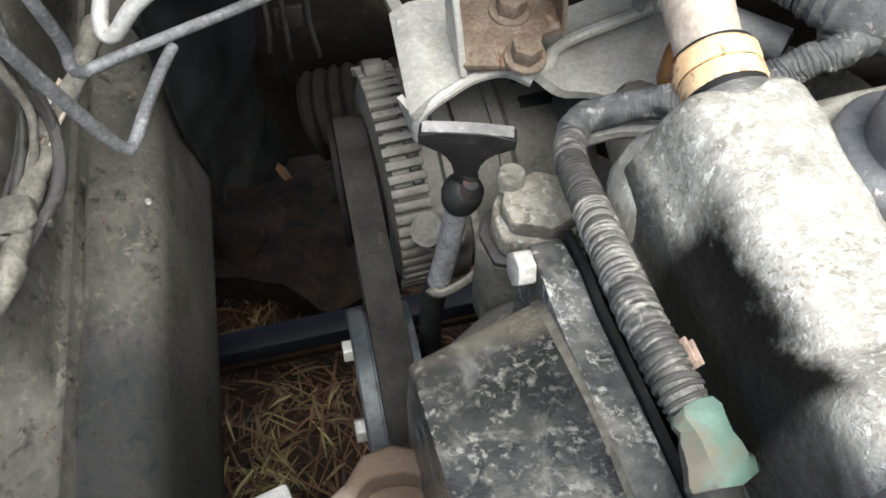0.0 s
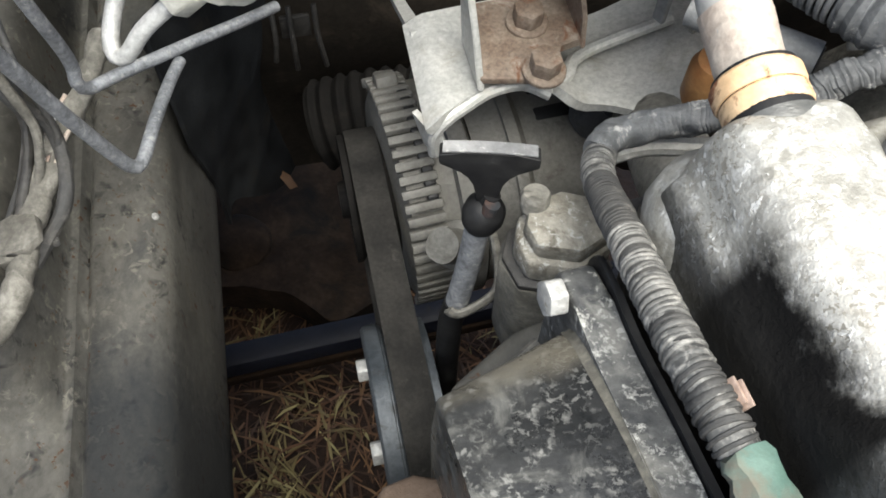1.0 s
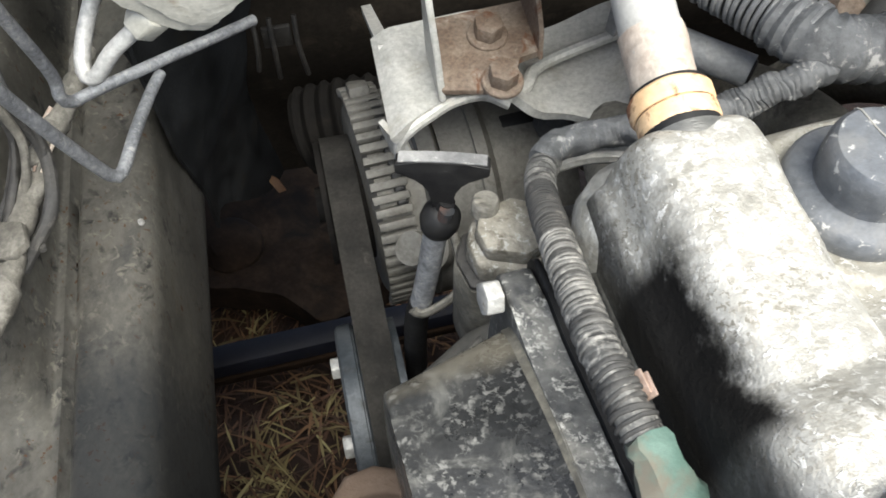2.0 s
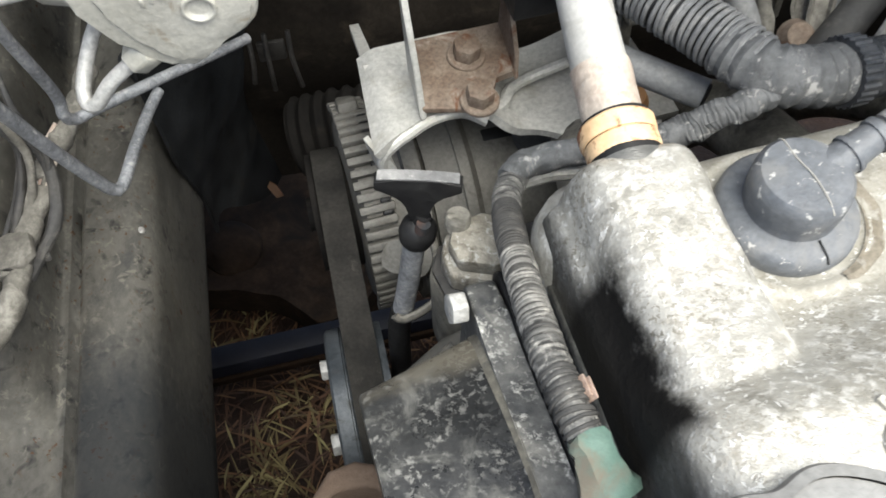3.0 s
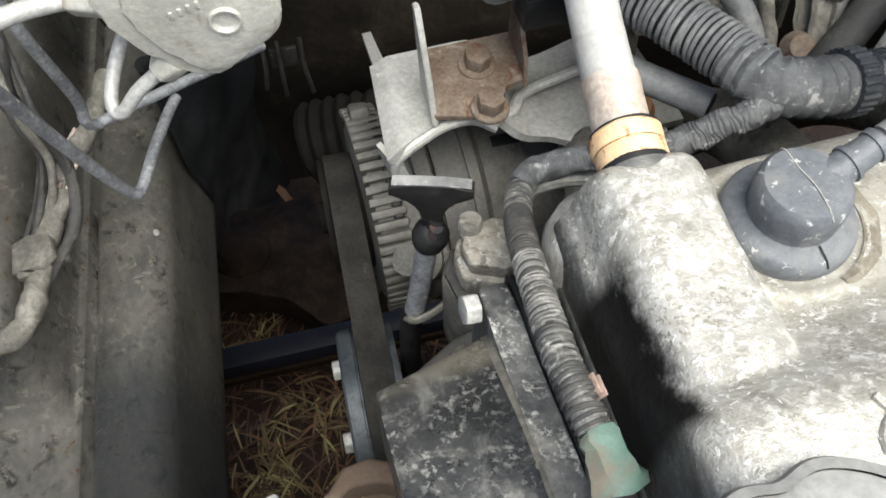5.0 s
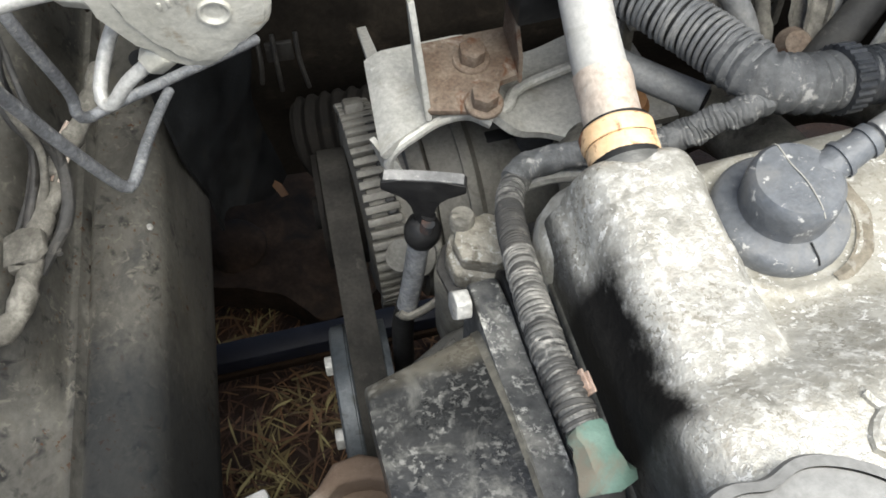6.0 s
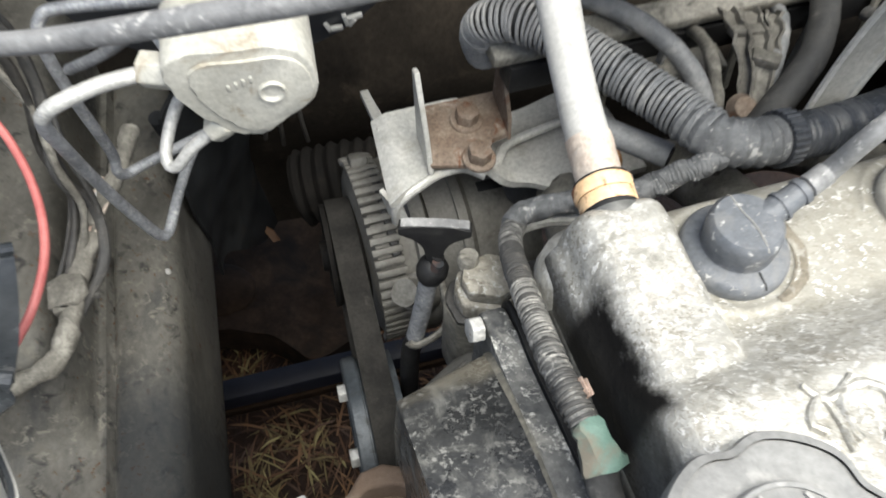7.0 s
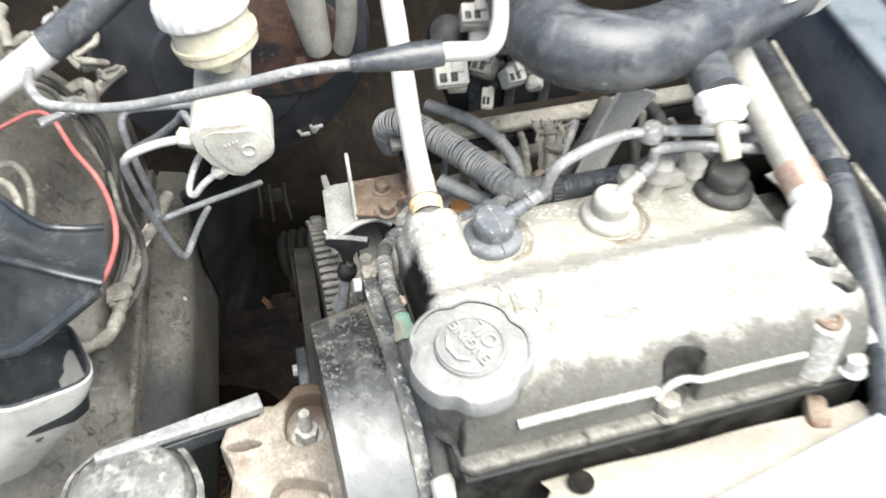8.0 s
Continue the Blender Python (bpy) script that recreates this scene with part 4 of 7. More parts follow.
grid = []
for i in range(46):
    u = -0.0868 + i * 0.00319
    lo = 0.150 + 0.012 * smooth01(-u, 0.02, 0.045) * (1 - smooth01(-u, 0.055, 0.088)) - 0.020 * smooth01(u, -0.02, 0.02)
    hi = 0.214 - 0.006 * smooth01(u, -0.04, 0.0)
    grid.append([E(u - 0.0062 * (1 - k / 8) * smooth01(-u, 0.03, 0.08), lo + (hi - lo) * k / 8, bz(u) + 0.004 * math.cos(k / 8 * 3.14) * smooth01(u, -0.03, 0.0)) for k in range(9)])
sheet(bm, grid)
thicken(bm, 0.0045)
part("arch", bm, BRACKET, abr)
bm = bmesh.new()
grid = [[E(-0.0930 + 0.0010 * k, 0.1640 - 0.002 * k ** 0.5, 0.9590 - 0.0045 * k), E(-0.0905 + 0.0010 * k, 0.1560 - 0.0010 * k, 0.9596 - 0.0045 * k), E(-0.0860 + 0.0010 * k, 0.1530, 0.9600 - 0.0045 * k)] for k in range(5)]
sheet(bm, grid)
thicken(bm, 0.003)
part("front_leg", bm, BRACKET, abr)
bm = bmesh.new()
tube(bm, [E(-0.0885, 0.1525, 0.940), E(-0.0885, 0.1525, 0.953), E(-0.083, 0.1535, 0.9595), E(-0.074, 0.156, 0.9625), E(-0.060, 0.1610, 0.9635), E(-0.045, 0.1610, 0.9635), E(-0.034, 0.155, 0.960)], 0.0030, 10, 0.003)
part("front_lip", bm, BRACKET, abr)
bm = bmesh.new()
tube(bm, [E(-0.032, 0.160, 0.960), E(-0.022, 0.165, 0.958), E(-0.010, 0.177, 0.957), E(0.035, 0.181, 0.964)], 0.0032, 10, 0.004)
part("lip", bm, BRACKET, abr)
bm = bmesh.new()
tube(bm, [E(-0.010, 0.134, 0.950), E(0.010, 0.128, 0.957), E(0.045, 0.124, 0.966)], 0.0025, 8, 0.004)
part("edge", bm, BRACKET, abr)

rusty = thing("rusty_clamp_plate", "rusted steel clamp plate with two upright ears", "plate", E(-0.045, 0.18, 0.962))
bm = bmesh.new()
prism(bm, [(-0.066, 0.160), (-0.040, 0.153), (-0.030, 0.158), (-0.026, 0.170), (-0.014, 0.170), (-0.012, 0.205), (-0.058, 0.205)], EM @ Matrix.Translation((0, 0, 0.9702)), 0.004, 0.001)
roughen(bm, 0.0004, 0.01)
part("plate", bm, RUST, rusty)


def ear(pts, thick, name, mat, parent, axis):
    bm = bmesh.new()
    a = [Vector(p) for p in pts]
    low = [bm.verts.new(p - axis * thick / 2) for p in a]
    high = [bm.verts.new(p + axis * thick / 2) for p in a]
    bm.faces.new(low)
    bm.faces.new(high[::-1])
    for i in range(len(a)):
        j = (i + 1) % len(a)
        bm.faces.new((low[i], low[j], high[j], high[i]))
    bmesh.ops.bevel(bm, geom=list(bm.edges), offset=0.0006, segments=2, affect="EDGES", clamp_overlap=True)
    return part(name, bm, mat, parent)


ear([E(-0.0655, 0.158, 0.968), E(-0.0635, 0.190, 0.968), E(-0.0655, 0.192, 1.020), E(-0.0660, 0.185, 1.0225), E(-0.0655, 0.168, 0.989)], 0.003, "ear", BRACKET, rusty, E1)
ear([E(-0.015, 0.168, 0.970), E(-0.012, 0.204, 0.970), E(-0.011, 0.204, 1.010), E(-0.012, 0.198, 1.012), E(-0.014, 0.172, 0.984)], 0.0022, "ear", RUST, rusty, E1)
bm = bmesh.new()
grid = [[E(-0.0850 + 0.0005 * k, 0.205 + 0.0078 * k, 0.9640 - 0.0042 * k + 0.00003 * k * k), E(-0.0780 + 0.0003 * k, 0.205 + 0.0078 * k, 0.9640 - 0.0042 * k + 0.00003 * k * k)] for k in range(9)]
sheet(bm, grid)
thicken(bm, 0.004)
part("rear_strap", bm, BRACKET, abr)
for p in ((0.0705, 0.3325, 0.9758), (0.0620, 0.3610, 0.9758)):
    hexbolt(rusty, frame_of(p, (0.05, -0.05, 1)), 0.0125, 0.0085, RUST, 0.0098, "bolt", "rusty hexagon bolt")

# dipstick
dip = thing("dipstick", "black T-handled oil dipstick in a zinc tube", "dipstick", (0.037, 0.241, 0.86))
bm = bmesh.new()
half = [(0.0172, -0.0004), (0.0178, -0.001), (0.0177, -0.0045), (0.0168, -0.0055), (0.0135, -0.0064), (0.0100, -0.0082), (0.0070, -0.0110), (0.0050, -0.0145), (0.0041, -0.0185), (0.0039, -0.0240)]
outline = [(0.0, 0.0011), (0.010, 0.0008)] + half + [(-x, y) for x, y in half[::-1]] + [(-0.010, 0.0008)]
m = frame_of((0.0495, 0.2575, 1.0165), (0.02, -0.98, 0.10), (0, 0, 1))
prism(bm, outline, m, 0.0062, 0.0007, 2)
part("handle", bm, BLACK_MATT, dip, "black plastic T handle")
bm = bmesh.new()
grid = [[m @ Vector((-0.0165 + 0.00275 * i, 0.0004 + 0.0008 * (1 - ((i - 6) / 6.0) ** 2), 0.0004)), m @ Vector((-0.0165 + 0.00275 * i, 0.0005 + 0.0008 * (1 - ((i - 6) / 6.0) ** 2), 0.0058))] for i in range(13)]
thicken(sheet(bm, grid), -0.0005)
part("grey_top", bm, LEAD, dip, "grey top face")
bm = bmesh.new()
axis = Vector((0.010, 0.004, 0.045)).normalized()
m = frame_of((0.0475, 0.2490, 0.9785), axis)
lathe(bm, [(0, -0.002), (0.0052, -0.002), (0.0072, 0.001), (0.0083, 0.0055), (0.0078, 0.0100), (0.0055, 0.0132), (0.0038, 0.0140), (0.0034, 0.018), (0, 0.018)], m, 28)
part("grommet", bm, BLACK_MATT, dip, "round black rubber plug")
bm = bmesh.new()
lathe(bm, [(0, 0.0135), (0.003, 0.0135), (0.003, 0.0185), (0, 0.0185)], frame_of(m @ Vector((-0.0040, 0.001, -0.001)), axis), 12)
part("pin", bm, SERVO_RUST, dip, "rusty pin")
bm = bmesh.new()
tube(bm, [(0.0474, 0.2490, 0.979), (0.0440, 0.2455, 0.950), (0.0405, 0.2428, 0.926)], 0.0050, 18, 0.004)
part("tube", bm, ZINC, dip, "dull zinc guide tube")
bm = bmesh.new()
tube(bm, [(0.0405, 0.2428, 0.926), (0.0375, 0.241, 0.900), (0.036, 0.240, 0.80)], 0.0056, 16, 0.006)
part("lower_tube", bm, BLACK_MATT, dip)
bm = bmesh.new()
tube(bm, [(0.037, 0.238, 0.927), (0.0415, 0.2372, 0.925), (0.052, 0.243, 0.927), (0.0575, 0.250, 0.930), (0.056, 0.262, 0.936), (0.052, 0.275, 0.94)], 0.0020, 10, 0.003, squash=1.6)
part("tube_bracket", bm, CAST_DIRTY, dip, "bent dirty strap bracket")

# ---------------------------------------------------------------- rocker cover
U0, U1, V0, V1 = -0.0610, 0.213, -0.142, 0.030


def cover_height(u, v):
    z = 1.083
    z += 0.026 * smooth01(v, -0.026, -0.066)
    z = z - 0.004 * smooth01(u, 0.17, 0.226)
    x = (u + 0.0362 - 0.04 * max(0, v)) / 0.0205
    if abs(x) < 1 and v > -0.075:
        z = max(z, 1.070 + 0.0275 * (1 - abs(x) ** 4.0) ** 0.25 + 0.0010 * math.sin(v * 90))
    # recess for the side bolt
    pocket = smooth01(math.hypot((u - 0.080) * 0.80, (v + 0.139) * 0.95), 0.0122, 0.0088)
    z -= 0.046 * pocket
    for pu, pv in ((0.003, 0.0), (0.090, -0.001), (0.183, 0.004)):
        if v > -0.05:
            z += 0.0013 * math.exp(-((math.hypot(u - pu, v - pv) - 0.0250) / 0.0017) ** 2)
    # two cored pockets at the far end
    for pu, pv, pr in ((0.199, -0.090, 0.0120), (0.200, -0.112, 0.0105)):
        z -= 0.030 * smooth01(math.hypot(u - pu, v - pv), pr, pr - 0.004)
    edge = min(U1 - u, (v - V0), V1 - v)
    r = 0.010
    side = (u - U0) * 1.15
    if side < 0.017:
        z -= 0.017 - math.sqrt(max(0.0, 0.017 ** 2 - (0.017 - side) ** 2))
    if edge < r:
        z -= r - math.sqrt(max(0.0, r * r - (r - edge) ** 2))
    nose = v - V0
    if nose < 0.030:
        z -= 0.026 * (1 - nose / 0.030) ** 2.2
    z += 0.0007 * noise.noise(Vector((u * 45, v * 45, 3.0)))
    return z


rocker = thing("rocker_cover", "weathered pale cast aluminium rocker cover, dusty and stained", "rocker cover", E(0.08, -0.05, 1.04))
bm = bmesh.new()
NU, NV = 196, 116
top = []
for i in range(NU + 1):
    u = U0 + (U1 - U0) * i / NU
    top.append([bm.verts.new(E(u, V0 + (V1 - V0) * k / NV, cover_height(u, V0 + (V1 - V0) * k / NV))) for k in range(NV + 1)])
for a, b in zip(top, top[1:]):
    for k in range(NV):
        bm.faces.new((a[k], a[k + 1], b[k + 1], b[k]))
ring = [row[0] for row in top] + top[-1][1:] + [row[-1] for row in top[::-1][1:]] + top[0][::-1][1:-1]
low = []
for v in ring:
    d = (v.co - E(0.08, -0.054, v.co.z))
    w = bm.verts.new(Vector((v.co.x, v.co.y, 1.046)) + d.normalized() * 0.001)
    low.append(w)
for i in range(len(ring)):
    j = (i + 1) % len(ring)
    bm.faces.new((ring[i], ring[j], low[j], low[i]))
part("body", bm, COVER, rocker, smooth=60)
bm = bmesh.new()
prism(bm, [(-0.058, -0.153), (0.214, -0.149), (0.222, -0.143), (0.222, 0.030), (0.214, 0.040), (-0.055, 0.040), (-0.062, 0.034), (-0.064, -0.146)], EM @ Matrix.Translation((0, 0, 1.0455)), 0.008, 0.0028, 3)
roughen(bm, 0.0005, 0.01)
part("flange", bm, CAST_OILED, rocker)
bm = bmesh.new()
prism(bm, [(-0.062, -0.155), (0.224, -0.151), (0.224, 0.042), (-0.062, 0.042)], EM @ Matrix.Translation((0, 0, 1.0425)), 0.003, 0.0008)
part("gasket", bm, BLACK_MATT, rocker, "black gasket edge")
bm = bmesh.new()
tube(bm, [E(-0.028, -0.1425, 1.0765), E(0.01, -0.1425, 1.0770), E(0.062, -0.1425, 1.0770)], 0.0030, 12, 0.006)
part("front_rib", bm, CAST, rocker)
bm = bmesh.new()
tube(bm, [E(0.092, -0.1425, 1.0770), E(0.13, -0.1420, 1.0770), E(0.165, -0.1415, 1.0760)], 0.0026, 12, 0.006)
part("front_rib", bm, CAST, rocker)
bm = bmesh.new()
lathe(bm, [(0, 0), (0.026, 0), (0.026, 0.050), (0.024, 0.053), (0, 0.053)], frame_of(E(-0.0490, -0.1115, 1.053), (0, 0, 1)), 40)
part("filler_neck", bm, CAST_OILED, rocker)
# the mouth of the breather tunnel and the bulge below it
bm = bmesh.new()
lathe(bm, [(0, -0.012), (0.0170, -0.012), (0.0172, 0.0), (0.0160, 0.0040), (0.0135, 0.0052), (0, 0.0052)], frame_of(E(-0.0370, 0.0205, 1.0800), Vector((0, 0, 0.12)) + E2), 36)
part("breather_mouth", bm, CAST, rocker)
bm = bmesh.new()
lathe(bm, [(0.0, -0.040), (0.017, -0.036), (0.0205, -0.014), (0.0208, 0.0), (0.0188, 0.010), (0.0125, 0.0165), (0, 0.019)], frame_of(E(-0.0435, 0.0225, 1.054), (0, 0, 1)), 32)
roughen(bm, 0.0008, 0.01)
part("bulge", bm, CAST, rocker)
# black disc and sheet put in the bolt pocket in place of its shade
bm = bmesh.new()
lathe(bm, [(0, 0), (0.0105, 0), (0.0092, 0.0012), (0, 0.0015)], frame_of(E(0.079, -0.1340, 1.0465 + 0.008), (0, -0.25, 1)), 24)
part("pocket_shade", bm, GRIME_SHADE, rocker, "black disc standing in for shade in the bolt pocket")
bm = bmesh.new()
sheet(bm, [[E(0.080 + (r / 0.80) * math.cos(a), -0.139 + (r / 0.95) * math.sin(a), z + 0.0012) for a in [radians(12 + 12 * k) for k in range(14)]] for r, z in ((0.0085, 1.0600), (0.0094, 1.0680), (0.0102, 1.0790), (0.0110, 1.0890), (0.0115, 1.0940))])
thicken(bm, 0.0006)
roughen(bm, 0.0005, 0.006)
part("pocket_shade_lining", bm, GRIME_SHADE, rocker, "black lining standing in for shade in the bolt pocket")
# black discs stand for the shade inside the two cored pockets
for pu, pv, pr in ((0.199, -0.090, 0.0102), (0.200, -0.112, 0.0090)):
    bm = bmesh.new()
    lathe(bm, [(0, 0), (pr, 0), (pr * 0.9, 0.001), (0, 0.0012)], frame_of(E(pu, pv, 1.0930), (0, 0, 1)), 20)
    part("pocket_shade", bm, BLACK_MATT, rocker, "black disc standing in for shade in a cored pocket")
hexbolt(rocker, frame_of(E(0.072, -0.1430, 1.0535), (0, 0, 1)), 0.014, 0.012, CAST_DIRTY, 0.011, "bolt", "dull flanged bolt")
bm = bmesh.new()
lathe(bm, [(0, 0), (0.009, 0), (0.009, 0.003), (0.0055, 0.003), (0.0055, 0.001), (0, 0.001)], frame_of(E(0.180, -0.1340, 1.0955), (0, 0, 1)), 24)
part("bolt_hole", bm, RUST, rocker, "rusty recessed bolt hole")
bm = bmesh.new()
lathe(bm, [(0, 0), (0.0155, 0), (0.0140, 0.030), (0.0120, 0.0475), (0.0105, 0.0490), (0, 0.0490)], frame_of(E(0.180, -0.1340, 1.047), (0, 0, 1)), 32)
part("bolt_lug", bm, CAST, rocker)
hexbolt(rocker, frame_of(E(0.205, -0.1455, 1.0535), (0, 0, 1)), 0.012, 0.010, NUT, 0.010, "bolt", "bright bolt")
# dirt gathered round the boots and a raised lip over the side bolt
for pu, pv, a0, a1 in ((0.003, 0.0, -75, 35), (0.090, -0.001, -120, 40)):
    bm = bmesh.new()
    grid = []
    for k in range(23):
        a = radians(a0 + (a1 - a0) * k / 22)
        w = 0.0030 * math.sin(math.pi * k / 22) ** 0.7 * (1 + 0.15 * math.sin(k * 1.1))
        grid.append([E(pu + r * math.cos(a), pv + r * math.sin(a), cover_height(pu + r * math.cos(a), pv + r * math.sin(a)) + 0.0005) for r in (0.0235, 0.0250 + w * 0.5, 0.0262 + w)])
    sheet(bm, grid)
    part("dirt_ring", bm, RUST_DIRT, rocker, "brown dirt gathered round a boot")
bm = bmesh.new()
tube(bm, [E(0.062, -0.1440, 1.0700), E(0.068, -0.1425, 1.0775), E(0.080, -0.1410, 1.0800), E(0.092, -0.1425, 1.0770)], 0.0026, 12, 0.003)
part("pocket_lip", bm, CAST, rocker)
# scraped bare ridges on the casting
for marks, r in (([(-0.0153, -0.0648), (-0.012, -0.0704), (-0.0066, -0.0703), (0.0015, -0.0659)], 0.0016), ([(-0.0126, -0.0691), (-0.0175, -0.0736), (-0.019, -0.0773), (-0.016, -0.0806)], 0.0018),
                 ([(-0.0111, -0.0707), (-0.0101, -0.0765), (-0.0116, -0.0887)], 0.0017), ([(0.0045, -0.0692), (-0.0031, -0.0695), (-0.0068, -0.0735), (-0.0083, -0.0803), (-0.0073, -0.0861)], 0.0020),
                 ([(0.0045, -0.0692), (0.009, -0.074), (0.007, -0.083), (0.0, -0.089)], 0.0018)):
    bm = bmesh.new()
    tube(bm, [E(u, v, cover_height(u, v) + 0.0002) for u, v in marks], r, 8, 0.002)
    roughen(bm, 0.0006, 0.004)
    part("casting_mark", bm, COVER, rocker)

# oil filler cap
cap = thing("oil_filler_cap", "grey lobed plastic engine oil filler cap on the rocker cover", "oil cap", E(-0.0490, -0.1115, 1.106))
cm = frame_of(E(-0.0490, -0.1115, 1.1065), (0.0, -0.03, 1))


def lobes(a, h):
    d = ((math.degrees(a) - 44 + 36) % 72) - 36
    return 1.055 - 0.10 * math.exp(-(d / 11.0) ** 2)


bm = bmesh.new()
lathe(bm, [(0, -0.004), (0.0335, -0.004), (0.0352, -0.002), (0.0354, 0.0085), (0.0345, 0.0112), (0.0318, 0.0124)], cm, 168, lobes)
lathe(bm, [(0.0318, 0.0110), (0.0300, 0.0116), (0.0210, 0.0118), (0.0205, 0.0142), (0.0192, 0.0148), (0, 0.0150)], cm, 96, lambda a, h: lobes(a, h) if h < 0.0111 else (1.0 + 0.6 * (lobes(a, h) - 1) if h < 0.01165 else 1.0))
part("cap_body", bm, CAP_GREY, cap)
bm = bmesh.new()
lathe(bm, [(0.0185, 0.0149), (0.0198, 0.0149), (0.0198, 0.0158), (0.0185, 0.0158), (0.0185, 0.0149)], cm, 56)
part("raised_ring", bm, CAP_GREY, cap)
CAP_LETTER = surf("pale_worn_lettering", (0.2771, 0.2744, 0.2611), (0.3303, 0.325, 0.309), 60, 0.6, 0.0, 0.1, 300, grit=0.15)


def writing(text, size, m, mat, parent, name, depth=0.0006):
    """Raised lettering in the built-in font."""
    cu = bpy.data.curves.new(name, "FONT")
    cu.body, cu.size, cu.align_x, cu.align_y, cu.extrude = text, size, "CENTER", "CENTER", depth
    tmp = new("tmp_text", cu)
    me = bpy.data.meshes.new_from_object(tmp.evaluated_get(bpy.context.evaluated_depsgraph_get()))
    bpy.data.objects.remove(tmp)
    bpy.data.curves.remove(cu)
    bm = bmesh.new()
    bm.from_mesh(me)
    bpy.data.meshes.remove(me)
    bm.transform(m)
    return part(name, bm, mat, parent)


# the lettering reads from the far side of the engine
turn = pose(0, 0, 0, 0, 0, 131)
flat = Matrix.Translation(E(-0.0490, -0.1115, 1.1225)) @ turn
writing("OIL", 0.0130, flat @ Matrix.Translation((0.0, -0.0105, 0)), CAP_LETTER, cap, "lettering")
writing("ENGINE", 0.0098, flat @ Matrix.Translation((0.0, 0.0, 0)), CAP_LETTER, cap, "lettering")
bm = bmesh.new()
prism(bm, [(-0.010, 0.0075), (-0.006, 0.0085), (-0.004, 0.011), (0.004, 0.011), (0.006, 0.0085), (0.012, 0.0070), (0.012, 0.0085), (0.005, 0.0135), (-0.005, 0.0135)], flat, 0.0006)
part("oil_can_sign", bm, CAP_LETTER, cap)


# spark plug boots with their leads
def plug(u, v, mat, label, seam, lead_mat, path, scale=1.0, cable_r=0.0040):
    th = thing("spark_plug_boot", label, "spark plug boot", E(u, v, 1.083), "spark plug boots")
    m = frame_of(E(u, v, 1.082), (0, 0, 1))
    s = scale
    bm = bmesh.new()
    lathe(bm, [(0, 0), (0.0204 * s, 0), (0.0210 * s, 0.003), (0.0207 * s, 0.0058), (0.0192 * s, 0.0076), (0.0160 * s, 0.0086), (0.0135 * s, 0.0090)], m, 44)
    part("flange", bm, mat, th)
    bm = bmesh.new()
    lathe(bm, [(0.0, 0.008), (0.0139 * s, 0.0082), (0.0137 * s, 0.0120), (0.0142 * s, 0.0132), (0.0142 * s, 0.0185), (0.0138 * s, 0.0210), (0.0124 * s, 0.0226), (0.0080 * s, 0.0233), (0, 0.0235)], m, 40)
    part("head", bm, mat, th)
    if seam:
        bm = bmesh.new()
        top = [Vector((-0.0126, -0.0060, 0.0210)), Vector((-0.0110, -0.0052, 0.0228)), Vector((-0.004, -0.0024, 0.0236)), Vector((0.002, 0.0014, 0.0238)), Vector((0.0095, 0.0046, 0.0231)), Vector((0.0126, 0.0060, 0.0212))]
        tube(bm, [m @ (p * s) for p in top[:6]], 0.00024, 6, 0.002)
        part("seam", bm, BOOT_PALE, th)
        bm = bmesh.new()
        tube(bm, [m @ Vector((0.0130, 0.0062, 0.0093)), m @ Vector((0.0152, 0.0070, 0.0090)), m @ Vector((0.0172, 0.0082, 0.0080)), m @ Vector((0.0188, 0.0090, 0.0062))], 0.0003, 6, 0.002)
        part("crack", bm, BLACK_MATT, th, "dark split in the flange")
    pts = [Vector(p) for p in path]
    start = m @ Vector((0, 0, 0.0150))
    d = (pts[1] - pts[0]).normalized()
    bm = bmesh.new()
    tube(bm, [start + d * 0.008, start + d * 0.019, start + d * 0.028], lambda t, x: 0.0058 - 0.0012 * t, 18, 0.003)
    noz = part("nozzle", bm, mat, th)
    bm = bmesh.new()
    tube(bm, [start + d * 0.0255, start + d * 0.0280], 0.0054, 18, 0.001)
    part("collar", bm, mat, noz)
    bm = bmesh.new()
    tube(bm, [start + d * 0.0165, start + d * 0.0180], 0.0060, 18, 0.001)
    part("collar", bm, mat, noz)
    lead = thing("ignition_lead", "dusty grey ignition lead running from a spark plug boot", "ignition lead", pts[0], "ignition leads")
    bm = bmesh.new()
    tube(bm, [start + d * 0.022, start + d * 0.040] + pts[2:], cable_r, 14, 0.004)
    part("cable", bm, lead_mat, lead)
    bm = bmesh.new()
    tube(bm, [start + d * 0.030, start + d * 0.0385], cable_r * 1.16, 14, 0.002)
    part("sleeve", bm, lead_mat, lead)
    return th


plug(0.003, 0.000, BOOT_GREY, "blue-grey perished rubber spark plug boot with a cracked seam", True, LEAD,
     [(0.167, 0.198, 1.115), (0.190, 0.214, 1.124), (0.206, 0.223, 1.136), (0.240, 0.247, 1.142), (0.268, 0.258, 1.142), (0.307, 0.266, 1.140), (0.345, 0.285, 1.130)])
plug(0.090, -0.001, BOOT_PALE, "pale dust-coated rubber spark plug boot", False, LEAD,
     [(0.246, 0.232, 1.112), (0.258, 0.241, 1.122), (0.272, 0.252, 1.130), (0.295, 0.260, 1.130), (0.330, 0.266, 1.126), (0.37, 0.29, 1.11)], 0.98)
plug(0.183, 0.004, RUBBER, "black rubber spark plug boot under a connector", False, BLACK_MATT,
     [(0.334, 0.274, 1.112), (0.336, 0.290, 1.118), (0.345, 0.32, 1.12), (0.37, 0.36, 1.10)], 1.05)

